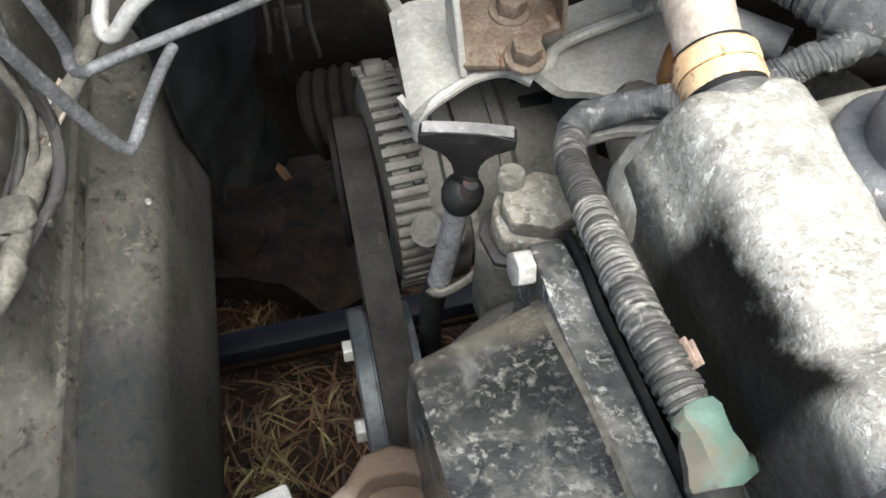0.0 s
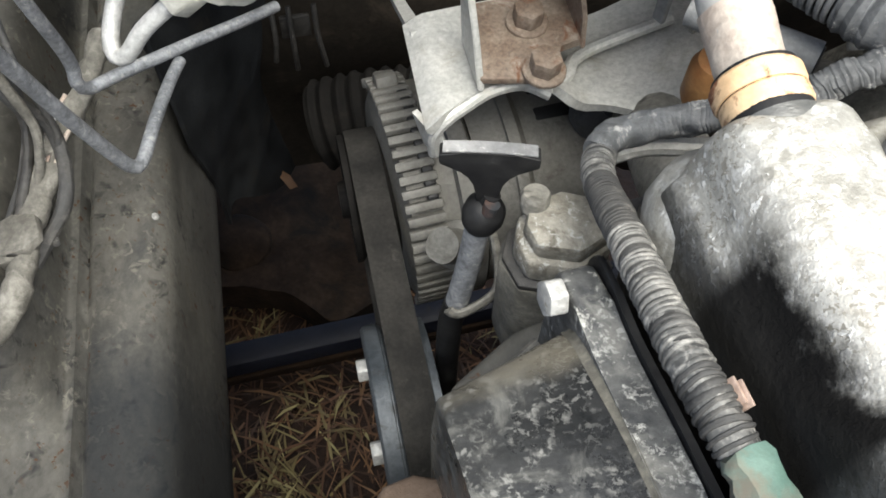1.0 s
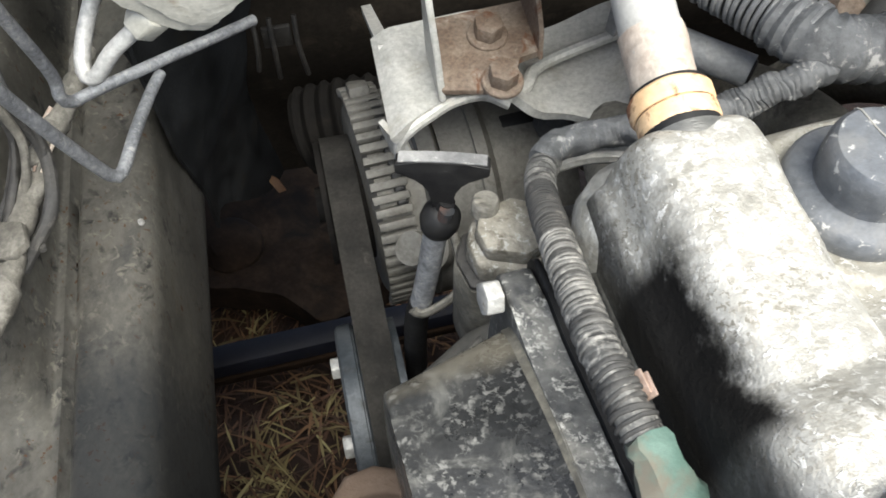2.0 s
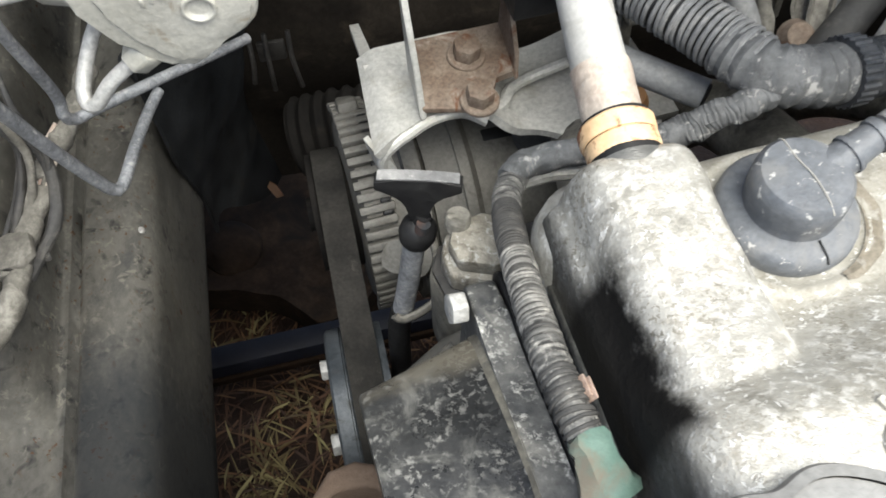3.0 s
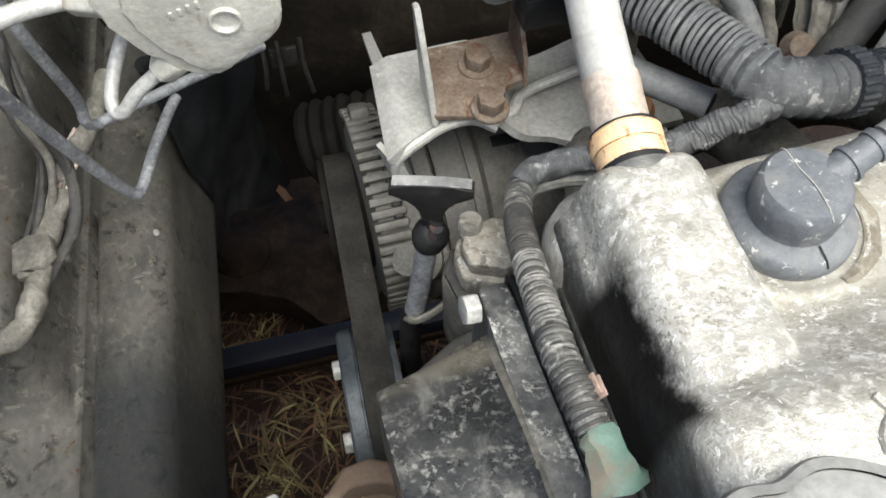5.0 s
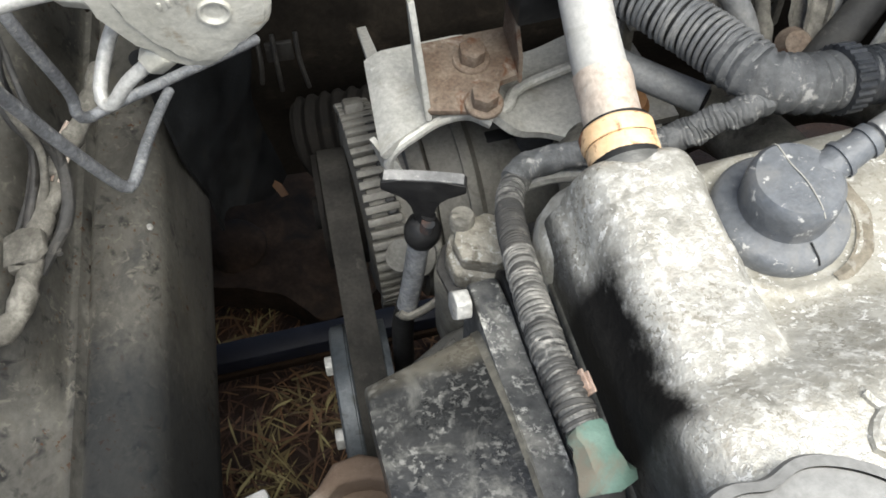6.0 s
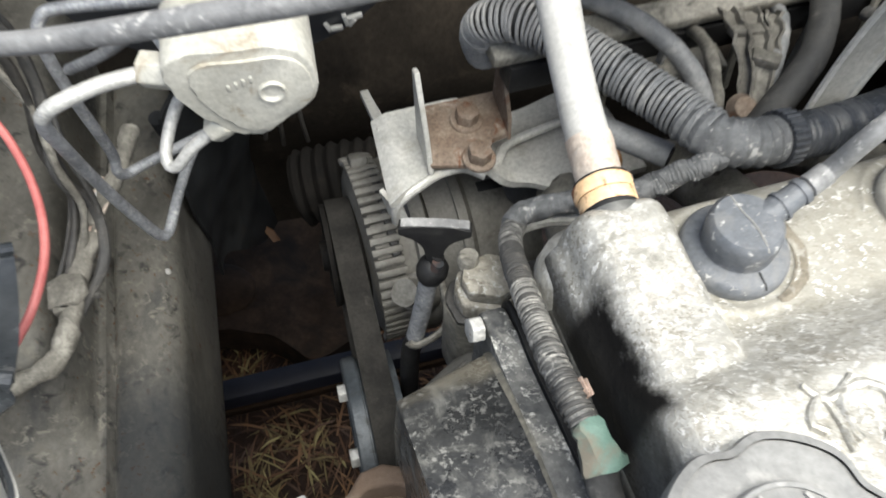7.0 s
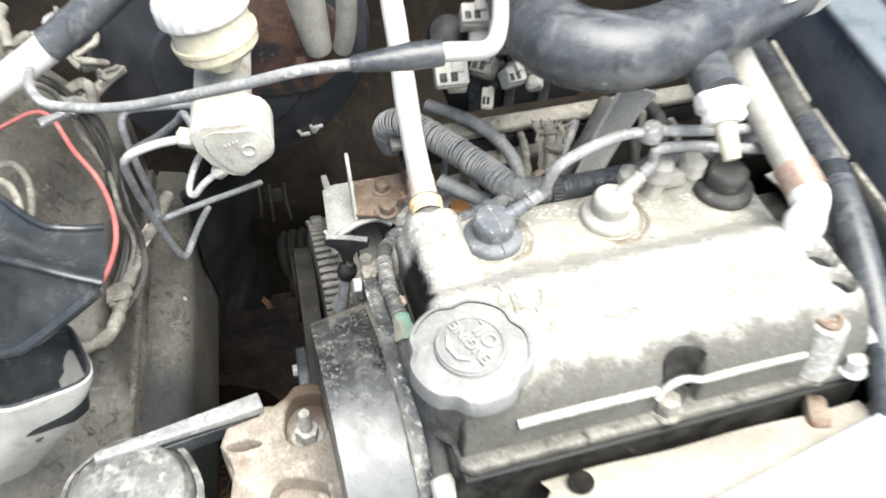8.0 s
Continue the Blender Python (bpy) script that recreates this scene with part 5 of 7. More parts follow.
holder = thing("lead_clip", "dusty grey plastic ignition lead clip on the cover", "lead clip", E(0.13, 0.018, 1.083))
for k, (du, h) in enumerate(((0.0, 0.030), (0.030, 0.022), (-0.014, 0.016))):
    bm = bmesh.new()
    lathe(bm, [(0, 0), (0.009, 0), (0.0085, h * 0.5), (0.0105, h * 0.6), (0.0100, h), (0.006, h + 0.003), (0, h + 0.003)], frame_of(E(0.130 + du, 0.016 + 0.004 * k, 1.082), (0.1, 0.0, 1)), 16)
    roughen(bm, 0.0018, 0.009)
    part("post", bm, BOOT_PALE, holder)
bm = bmesh.new()
block(bm, frame_of(E(0.137, 0.018, 1.092), E1), (0.010, 0.014, 0.035), 0.003)
part("bar", bm, BOOT_PALE, holder)
bm = bmesh.new()
lathe(bm, [(0, 0), (0.0075, 0), (0.008, 0.008), (0.006, 0.012), (0, 0.013)], frame_of((0.268, 0.2575, 1.136), (0, 0, 1)), 16)
part("clip", bm, LEAD, holder)

# ---------------------------------------------------------------- breather hose at the belt end
breather = thing("breather_hose", "weathered pale rubber breather hose leading back from the rocker cover", "hose", (0.108, 0.235, 1.09))
HOSE_LINE = [(0.1167, 0.2215, 1.0885), (0.1150, 0.2275, 1.0895), (0.1123, 0.237, 1.0925), (0.1072, 0.253, 1.0990), (0.0997, 0.276, 1.113), (0.0925, 0.300, 1.130), (0.082, 0.340, 1.153), (0.070, 0.380, 1.176), (0.058, 0.420, 1.200), (0.04, 0.48, 1.23)]
bm = bmesh.new()
tube(bm, HOSE_LINE, lambda s, d: 0.0088 - 0.0004 * s + 0.0002 * math.sin(d * 90), 26, 0.005)
part("hose", bm, PALE_HOSE, breather)
bm = bmesh.new()
tube(bm, [(0.1152, 0.2270, 1.0894), (0.1123, 0.237, 1.0925), (0.1098, 0.2450, 1.0955)], 0.0094, 28, 0.0015)
roughen(bm, 0.0006, 0.006)
part("sleeve", bm, BAND, breather, "brown-stained hose end")
oc = thing("hose_clamp", "orange plastic hose clamp with worn dark patches", "clamp", (0.1125, 0.219, 1.09))
ad = Vector((-0.28, 0.94, 0.16)).normalized()
m = frame_of(Vector((0.1167, 0.2217, 1.0888)), ad)
for h0, r, dx in ((-0.0066, 0.0116, 0.0), (-0.0009, 0.0121, 0.0003)):
    bm = bmesh.new()
    lathe(bm, [(0.0095, h0), (r - 0.0005, h0), (r, h0 + 0.0010), (r, h0 + 0.0050), (r - 0.0007, h0 + 0.0059), (0.0095, h0 + 0.0059)], m @ Matrix.Translation((dx, 0, 0)), 44)
    roughen(bm, 0.0003, 0.008)
    part("band", bm, ORANGE, oc)
bm = bmesh.new()
lathe(bm, [(0, -0.012), (0.0112, -0.012), (0.0112, 0.0060), (0, 0.0060)], m, 32)
part("inner_sleeve", bm, BLACK_MATT, oc, "dark rubber sleeve")
bm = bmesh.new()
lathe(bm, [(0, 0), (0.0090, 0), (0.0102, 0.004), (0.0102, 0.020), (0.008, 0.025), (0, 0.026)], frame_of((0.136, 0.318, 0.980), (0, -0.1, 1)), 24)
solo("sender_plug", bm, AMBER_RUST, "orange-brown sender plug behind the breather hose", "plug")
bm = bmesh.new()
tube(bm, [m @ Vector((0, 0, -0.0090)), m @ Vector((0, 0, -0.018))], 0.0121, 30, 0.004)
part("spigot", bm, CAST_STREAKED, rocker)

# ---------------------------------------------------------------- loom conduits over the timing side
def ribs_along(parent, pts, r, pitch, width, mat, seed, wild=0.0):
    """Single raised rings along a smooth line."""
    line = spline(pts, 0.0005)
    rng = random.Random(seed)
    d, last = 0.0, -pitch
    for i in range(1, len(line) - 1):
        d += (line[i] - line[i - 1]).length
        if d - last < pitch:
            continue
        last = d + rng.uniform(-0.1, 0.1) * pitch
        ax = (line[i + 1] - line[i - 1]).normalized() + Vector((rng.uniform(-1, 1), rng.uniform(-1, 1), rng.uniform(-1, 1))) * wild
        k = r * rng.uniform(1 - wild * 0.4, 1 + wild * 0.4)
        bm = bmesh.new()
        h = width / 2 * rng.uniform(1 - 2 * wild, 1 + 2 * wild)
        lathe(bm, [(k * 0.80, -h), (k * 0.95, -h), (k, -h * 0.5), (k, h * 0.5), (k * 0.95, h), (k * 0.80, h)], frame_of(line[i], ax), 18)
        roughen(bm, wild * 0.003, 0.004)
        part("rib", bm, RUBBER if mat is CONDUIT and (0.030 < d < 0.068 or rng.random() < 0.12) else mat, parent)


loom = thing("wiring_conduit", "dusty black corrugated wiring conduit along the timing cover", "conduit", (0.10, 0.15, 1.05))
ribbed = lambda r, amp, pitch: (lambda s, d: r + amp * (1 if math.sin(d / pitch * 6.283) > 0 else -1) * min(1, abs(math.sin(d / pitch * 6.283)) * 2.5))
CONDUIT_LINE = [(0.0880, 0.2560, 1.0190), (0.0850, 0.2430, 1.0260), (0.0850, 0.2260, 1.0370), (0.0875, 0.2030, 1.0520), (0.0930, 0.1760, 1.0635), (0.0985, 0.1560, 1.0700), (0.1045, 0.1400, 1.0730), (0.1100, 0.1300, 1.0720)]
bm = bmesh.new()
tube(bm, CONDUIT_LINE, lambda s, d: 0.0050 + 0.0001 * math.sin(d * 500), 18, 0.0015)
roughen(bm, 0.0004, 0.006)
sleeve = part("corrugated_sleeve", bm, RUBBER, loom)
ribs_along(sleeve, CONDUIT_LINE[:5], 0.00560, 0.00145, 0.00105, CONDUIT, 8, 0.10)
bm = bmesh.new()
tube(bm, CONDUIT_LINE[4:], lambda s, d: 0.0047 + 0.0005 * smooth01(s, 0.0, 0.3), 20, 0.0012)
roughen(bm, 0.0006, 0.005)
part("dirt_crust", bm, CONDUIT, sleeve, "crust of grey dirt")
ribs_along(sleeve, CONDUIT_LINE[4:], 0.00575, 0.0019, 0.0015, CONDUIT, 18, 0.12)
bm = bmesh.new()
rng = random.Random(5)
tube(bm, [(0.1078, 0.1325, 1.0745), (0.1115, 0.1255, 1.073), (0.1155, 0.117, 1.070)], lambda s, d: 0.0060 + 0.0026 * s + 0.0004 * math.sin(d * 900), 9, 0.0022, squash=0.8)
roughen(bm, 0.0018, 0.006)
part("tape_wrap", bm, GREEN_TAPE, loom, "faded green tape wrap")
bm = bmesh.new()
tube(bm, [(0.113, 0.120, 1.070), (0.118, 0.108, 1.060), (0.136, 0.072, 1.040), (0.147, 0.037, 1.020), (0.155, 0.0, 0.98), (0.16, -0.03, 0.9)], 0.0062, 14, 0.005)
part("tail", bm, RUBBER, loom, "plain black loom tail")
bm = bmesh.new()
tube(bm, [(0.1435, 0.046, 1.0265), (0.147, 0.037, 1.020), (0.155, 0.0, 0.98), (0.16, -0.03, 0.9)], lambda s, d: 0.0076 + 0.0002 * math.sin(d * 400), 18, 0.004)
part("pale_sleeve", bm, BOOT_PALE, loom, "pale dusty outer sleeve")
for k, s in enumerate((0.0, 0.0028)):
    bm = bmesh.new()
    block(bm, frame_of(Vector((0.1060 + s * 0.6, 0.1455 - s * 0.2, 1.0730)), Vector((0.55, 0.2, 0.8)), Vector((0.4, -0.85, 0))), (0.0008, 0.0066, 0.0042), 0.0003)
    part("clip_leaf", bm, COPPER, loom, "tarnished copper clip")

cable_b = thing("battery_cable", "grey tape-wrapped cable leading to the alternator", "cable", (0.10, 0.262, 1.01))
bm = bmesh.new()
tube(bm, [(0.0855, 0.252, 1.022), (0.0905, 0.260, 1.021), (0.103, 0.2655, 1.022), (0.120, 0.266, 1.028), (0.14, 0.262, 1.040), (0.158, 0.266, 1.050), (0.172, 0.270, 1.056), (0.180, 0.277, 1.058)],
     lambda s, d: 0.0057 + 0.0002 * math.sin(d / 0.0017 * 6.28 + math.sin(d * 300)) * min(1, 0.3 + s), 20, 0.0006)
roughen(bm, 0.0013, 0.005)
part("wrapped_cable", bm, TAPE, cable_b)
bm = bmesh.new()
tube(bm, [(0.086, 0.262, 1.005), (0.105, 0.268, 1.008), (0.13, 0.268, 1.01)], 0.0038, 10, 0.004)
part("spare_wire", bm, BRACKET, cable_b)

big = thing("engine_loom", "large grey corrugated engine loom with a taped fork", "conduit", (0.15, 0.30, 1.04))
LOOM_LINE = [(0.070, 0.378, 1.015), (0.067, 0.368, 1.035), (0.071, 0.358, 1.053), (0.085, 0.351, 1.061), (0.105, 0.3395, 1.062), (0.145, 0.309, 1.060), (0.174, 0.283, 1.060)]
bm = bmesh.new()
tube(bm, LOOM_LINE, 0.0105, 26, 0.004)
sleeve = part("corrugated_sleeve", bm, BLACK_MATT, big)
rng = random.Random(3)
ribs_along(sleeve, LOOM_LINE, 0.0118, 0.0026, 0.0020, CONDUIT_GREY, 9, 0.05)
bm = bmesh.new()
tube(bm, [(0.162, 0.2925, 1.060), (0.176, 0.2805, 1.060), (0.190, 0.2805, 1.058), (0.207, 0.2875, 1.055)], lambda s, d: 0.0113 + 0.0006 * math.sin(d / 0.005 * 6.28), 24, 0.0012)
roughen(bm, 0.0006, 0.007)
part("taped_fork", bm, TAPE, big, "grey tape-wrapped fork")
bm = bmesh.new()
tube(bm, [(0.203, 0.2858, 1.055), (0.218, 0.292, 1.053), (0.235, 0.300, 1.050), (0.27, 0.320, 1.046), (0.33, 0.36, 1.04), (0.42, 0.41, 1.03)], ribbed(0.0112, 0.0004, 0.0034), 22, 0.0008)
part("tail", bm, HOSE_BLACK, big)
bm = bmesh.new()
m = frame_of((0.2040, 0.2863, 1.0552), (0.0165, 0.0075, -0.003))
lathe(bm, [(0.010, 0), (0.0134, 0), (0.0134, 0.008), (0.010, 0.008)], m, 108, lambda a, h: 1 + 0.025 * math.copysign(1, math.sin(a * 27 + 0.05)))
part("ribbed_collar", bm, HOSE_BLACK, big, "ribbed black collar")
stub = thing("coolant_stub_pipe", "grey rubber pipe stub beneath the loom", "pipe", (0.14, 0.30, 1.02))
bm = bmesh.new()
tube(bm, [(0.119, 0.3160, 1.03), (0.138, 0.3060, 1.030), (0.162, 0.2945, 1.030)], 0.0066, 18, 0.006)
part("pipe", bm, CONDUIT_GREY, stub)
bm = bmesh.new()
tube(bm, [(0.1615, 0.2948, 1.030), (0.1626, 0.2942, 1.030)], 0.0050, 16, 0.001)
part("mouth", bm, BLACK_MATT, stub)

# ---------------------------------------------------------------- brake master cylinder and servo
master = thing("brake_master_cylinder", "pale cast alloy brake master cylinder with its fluid reservoir", "master cylinder", (-0.03, 0.29, 1.09))
back = Vector((-0.24, 0.96, 0.05)).normalized()
mf = frame_of((-0.0215, 0.2485, 1.1060), -back)
outline = [(-0.033, 0.019), (-0.026, 0.0245), (-0.008, 0.024), (0.012, 0.024), (0.021, 0.017), (0.0245, 0.006), (0.0225, -0.007), (0.014, -0.0145), (0.007, -0.0170), (0.0015, -0.0245), (-0.0055, -0.0250), (-0.019, -0.0155), (-0.0275, -0.002), (-0.0325, 0.008)]
outline = [(q.x, q.y) for q in spline([(x, y, 0) for x, y in outline + outline[:1]], 0.004)][:-1]
bm = bmesh.new()
prism(bm, outline, mf @ Matrix.Translation((0, 0, -0.034)), 0.034, 0.0028, 3)
part("end_block", bm, MC_METAL, master)
bm = bmesh.new()
prism(bm, [(x * 0.80 + 0.0025, y * 0.84 - 0.001) for x, y in outline], mf @ Matrix.Translation((0, 0, -0.001)), 0.0022, 0.001)
part("end_face", bm, MC_METAL, master)
bm = bmesh.new()
lathe(bm, [(0.0056, 0.0), (0.0052, 0.0016), (0.0046, 0.0016), (0.0036, 0.0003), (0.0020, -0.0004), (0, -0.0006)], mf @ Matrix.Translation((0.0062, 0.0018, 0.001)), 24)
part("plug", bm, MC_METAL, master)
for k in range(4):
    bm = bmesh.new()
    block(bm, mf @ Matrix.Translation((-0.010 + 0.0030 * k, 0.006 + 0.0012 * k, 0.0010)), (0.0014, 0.0032, 0.0006), 0.0002)
    part("cast_mark", bm, MC_METAL, master)
bm = bmesh.new()
tube(bm, [mf @ Vector((-0.006, 0.008, -0.03)), mf @ Vector((-0.006, 0.008, -0.09)), mf @ Vector((-0.006, 0.008, -0.19))], 0.0158, 30, 0.01)
part("barrel", bm, MC_METAL, master)
bm = bmesh.new()
block(bm, mf @ Matrix.Translation((-0.022, 0.006, -0.085)), (0.022, 0.018, 0.03), 0.003)
part("side_boss", bm, MC_METAL, master)
res = thing("brake_fluid_reservoir", "yellowed translucent brake fluid reservoir with a white ribbed cap", "reservoir", (-0.046, 0.295, 1.13))
rm = frame_of((-0.0375, 0.296, 1.147), (-0.21, 0.02, 1))
bm = bmesh.new()
lathe(bm, [(0, 0), (0.012, 0), (0.014, 0.006), (0.026, 0.012), (0.0295, 0.016), (0.0300, 0.022), (0.0285, 0.0245), (0.0285, 0.040), (0.0270, 0.046), (0, 0.046)], rm, 44)
part("tank", bm, AMBER, res)
bm = bmesh.new()
lathe(bm, [(0.029, 0.0235), (0.0312, 0.0235), (0.0312, 0.0265), (0.029, 0.0265)], rm, 44)
part("rim", bm, AMBER, res)
bm = bmesh.new()
lathe(bm, [(0, 0.044), (0.0325, 0.044), (0.0335, 0.046), (0.0330, 0.058), (0.031, 0.061), (0.020, 0.0615), (0.019, 0.060), (0, 0.060)], rm, 96, lambda a, h: 1 + (0.014 * math.copysign(1, math.sin(a * 24)) if 0.045 < h < 0.0605 else 0))
part("cap", bm, WHITE_PLASTIC, res, "white ribbed screw cap")


def flare_nut(parent, at, axis, size=0.0115, length=0.013):
    m = frame_of(at, axis)
    r = size / 2 / math.cos(math.pi / 6)
    bm = bmesh.new()
    prism(bm, [(r * math.cos(math.pi / 3 * i), r * math.sin(math.pi / 3 * i)) for i in range(6)], m, length, 0.0009)
    nut = part("flare_nut", bm, MC_METAL, parent)
    bm = bmesh.new()
    lathe(bm, [(0, -0.002), (0.0045, -0.002), (0.0045, 0.0), (0, 0.0)], m, 16)
    part("thread", bm, ZINC_PALE, nut)
    return nut


flare_nut(master, (-0.056, 0.2545, 1.1095), (-1, 0.06, -0.02), 0.0135, 0.012)
flare_nut(master, (-0.037, 0.2505, 1.087), (-0.75, -0.12, -0.62), 0.0105, 0.009)


def pipe(label, pts, r, mat, name="brake_pipe"):
    th = thing(name, label, "brake pipe", pts[0], "brake pipes")
    bm = bmesh.new()
    tube(bm, pts, r, 14, 0.003)
    part("pipe", bm, mat, th)
    return th


pipe("pale bent steel brake pipe dropping from the master cylinder", [(-0.064, 0.2545, 1.109), (-0.080, 0.2455, 1.110), (-0.091, 0.2370, 1.110), (-0.098, 0.2333, 1.1075), (-0.1035, 0.2338, 1.101)], 0.0033, ZINC_PALE)
pipe("dull grey brake pipe bent sharply beside the chassis rail", [(-0.1000, 0.2330, 1.106), (-0.1060, 0.2360, 1.094), (-0.110, 0.246, 1.070), (-0.1135, 0.2580, 1.040), (-0.1125, 0.270, 1.000), (-0.1095, 0.284, 0.955), (-0.1075, 0.2875, 0.945), (-0.1050, 0.292, 0.9425), (-0.1065, 0.318, 0.940), (-0.1082, 0.345, 0.935), (-0.1075, 0.3625, 0.933)], 0.0031, ZINC)
pipe("dull grey brake pipe running down behind the master cylinder", [(-0.075, 0.318, 1.092), (-0.086, 0.316, 1.091), (-0.125, 0.3125, 1.087), (-0.1345, 0.310, 1.083), (-0.138, 0.307, 1.070), (-0.1375, 0.311, 1.030), (-0.1370, 0.322, 0.975), (-0.1375, 0.3205, 0.960), (-0.1355, 0.3240, 0.9525), (-0.128, 0.335, 0.949), (-0.106, 0.3685, 0.937), (-0.085, 0.400, 0.9252), (-0.072, 0.420, 0.9180)], 0.0031, ZINC)
pipe("pale steel brake pipe bent in a tight U", [(-0.0435, 0.2490, 1.082), (-0.054, 0.246, 1.073), (-0.0608, 0.2435, 1.0645), (-0.0652, 0.2445, 1.0625), (-0.0672, 0.2490, 1.0655), (-0.0655, 0.258, 1.0735), (-0.0610, 0.267, 1.082), (-0.052, 0.276, 1.088)], 0.0027, ZINC_PALE)
pipe("thin grey brake pipe curling behind the master cylinder", [(-0.062, 0.272, 1.100), (-0.070, 0.281, 1.106), (-0.077, 0.289, 1.104), (-0.088, 0.298, 1.088), (-0.115, 0.314, 1.058), (-0.145, 0.33, 1.03)], 0.0030, ZINC)

servo = thing("brake_servo", "large round black brake servo with rust round its studs", "brake servo", (-0.085, 0.44, 0.94))
sm = frame_of((-0.080, 0.415, 1.058), -back)
bm = bmesh.new()
lathe(bm, [(0, -0.10), (0.118, -0.10), (0.126, -0.092), (0.131, -0.060), (0.131, -0.052), (0.127, -0.049), (0.126, -0.030), (0.118, -0.014), (0.095, -0.004), (0.070, 0.002), (0.066, 0.008), (0.040, 0.011), (0, 0.011)], sm, 72)
part("shell", bm, BOOSTER, servo)
bm = bmesh.new()
prism(bm, [(0.075 * math.cos(t) * 0.85, 0.055 * math.sin(t)) for t in [i * 0.2618 for i in range(24)]], sm @ Matrix.Translation((0.045, 0.03, 0.008)), 0.006, 0.002)
roughen(bm, 0.0015, 0.02)
part("mounting_face", bm, SERVO_RUST, servo, "flaking brown rust round the studs")
for x, y in ((0.064, 0.012), (-0.01, 0.04), (0.085, 0.05)):
    hexbolt(servo, sm @ Matrix.Translation((x, y, 0.014)), 0.013, 0.010, SERVO_RUST, 0.010, "nut", "rusty stud nut")
# dabs of white paint
for k, (x, y, w, h, a) in enumerate(((0.054, -0.088, 0.003, 0.010, 20), (0.060, -0.090, 0.008, 0.003, 0), (0.066, -0.084, 0.003, 0.011, 12), (0.072, -0.082, 0.010, 0.003, 8), (0.070, -0.086, 0.003, 0.008, -30))):
    bm = bmesh.new()
    mm = sm @ Matrix.Translation((x, y, -0.0085)) @ pose(0, 0, 0, 10, 6, a)
    block(bm, mm, (w, h, 0.0030), 0.0005)
    part("paint_dab", bm, PAINT_MARK, servo, "white paint dab")

# ---------------------------------------------------------------- cables and hoses above
thr = thing("throttle_cable", "black sheathed throttle cable with a rubber boot and pale bent end", "cable", (0.1, 0.15, 1.25))
bm = bmesh.new()
tube(bm, [(-0.150, 0.235, 1.175), (-0.140, 0.214, 1.180), (-0.126, 0.197, 1.181), (-0.108, 0.190, 1.182), (-0.056, 0.172, 1.200), (0.018, 0.150, 1.236), (0.060, 0.144, 1.254), (0.090, 0.1445, 1.260)], 0.0032, 12, 0.004)
part("sheath", bm, LEAD, thr)
bm = bmesh.new()
tube(bm, [(0.085, 0.1435, 1.260), (0.100, 0.147, 1.261), (0.130, 0.158, 1.261)], lambda s, d: 0.0042 + 0.0032 * min(1, s * 1.6), 16, 0.003)
part("boot", bm, HOSE_BLACK, thr, "black rubber boot")
bm = bmesh.new()
tube(bm, [(0.128, 0.1575, 1.261), (0.140, 0.166, 1.257), (0.150, 0.180, 1.249), (0.156, 0.198, 1.242), (0.1585, 0.222, 1.238), (0.158, 0.26, 1.232), (0.155, 0.32, 1.22)], 0.0052, 14, 0.004)
part("bent_end", bm, PALE_HOSE, thr, "pale bent metal end")

intake = thing("intake_hose", "large scuffed black rubber air intake hose", "hose", (0.24, 0.28, 1.18))
bm = bmesh.new()
tube(bm, [(0.172, 0.40, 1.185), (0.174, 0.345, 1.195), (0.181, 0.300, 1.20), (0.200, 0.270, 1.20), (0.230, 0.262, 1.20), (0.262, 0.275, 1.20), (0.300, 0.306, 1.20), (0.345, 0.350, 1.20), (0.40, 0.41, 1.20)], lambda s, d: 0.0268 + 0.0012 * math.sin(s * 9), 36, 0.004)
part("hose", bm, HOSE_BLACK, intake)
bm = bmesh.new()
tube(bm, [(0.1815, 0.298, 1.20), (0.1850, 0.290, 1.20)], 0.0290, 40, 0.0015)
part("cuff", bm, HOSE_BLACK, intake, "raised rubber cuff")
bm = bmesh.new()
tube(bm, [(0.366, 0.362, 1.205), (0.374, 0.372, 1.205)], 0.0275, 32, 0.002)
part("clamp", bm, WHITE_PLASTIC, intake, "pale hose clamp")
bm = bmesh.new()
block(bm, frame_of((0.345, 0.330, 1.215), (0.4, -0.5, 0.5)), (0.016, 0.022, 0.014), 0.002)
part("clamp_screw", bm, WHITE_PLASTIC, intake)
bm = bmesh.new()
tube(bm, [(0.292, 0.290, 1.19), (0.298, 0.268, 1.185), (0.303, 0.250, 1.182)], 0.0145, 22, 0.004)
part("branch", bm, HOSE_BLACK, intake)
sensor = thing("white_connector", "white plastic plug connector on the hose branch", "connector", (0.305, 0.24, 1.17))
cmx = frame_of((0.303, 0.252, 1.182), (0.10, -0.35, -0.28))
bm = bmesh.new()
lathe(bm, [(0, 0), (0.015, 0), (0.017, 0.003), (0.016, 0.010), (0.013, 0.013), (0.014, 0.018), (0.011, 0.021), (0, 0.021)], cmx, 24, lambda a, h: 1 + 0.06 * math.copysign(1, math.sin(a * 5)))
part("socket", bm, WHITE_PLASTIC, sensor)
bm = bmesh.new()
tube(bm, [cmx @ Vector((0, 0, 0.020)), cmx @ Vector((0.001, 0, 0.045))], lambda s, d: 0.0075 - 0.002 * s, 12, 0.004)
part("stem", bm, AMBER, sensor, "yellowed stem")

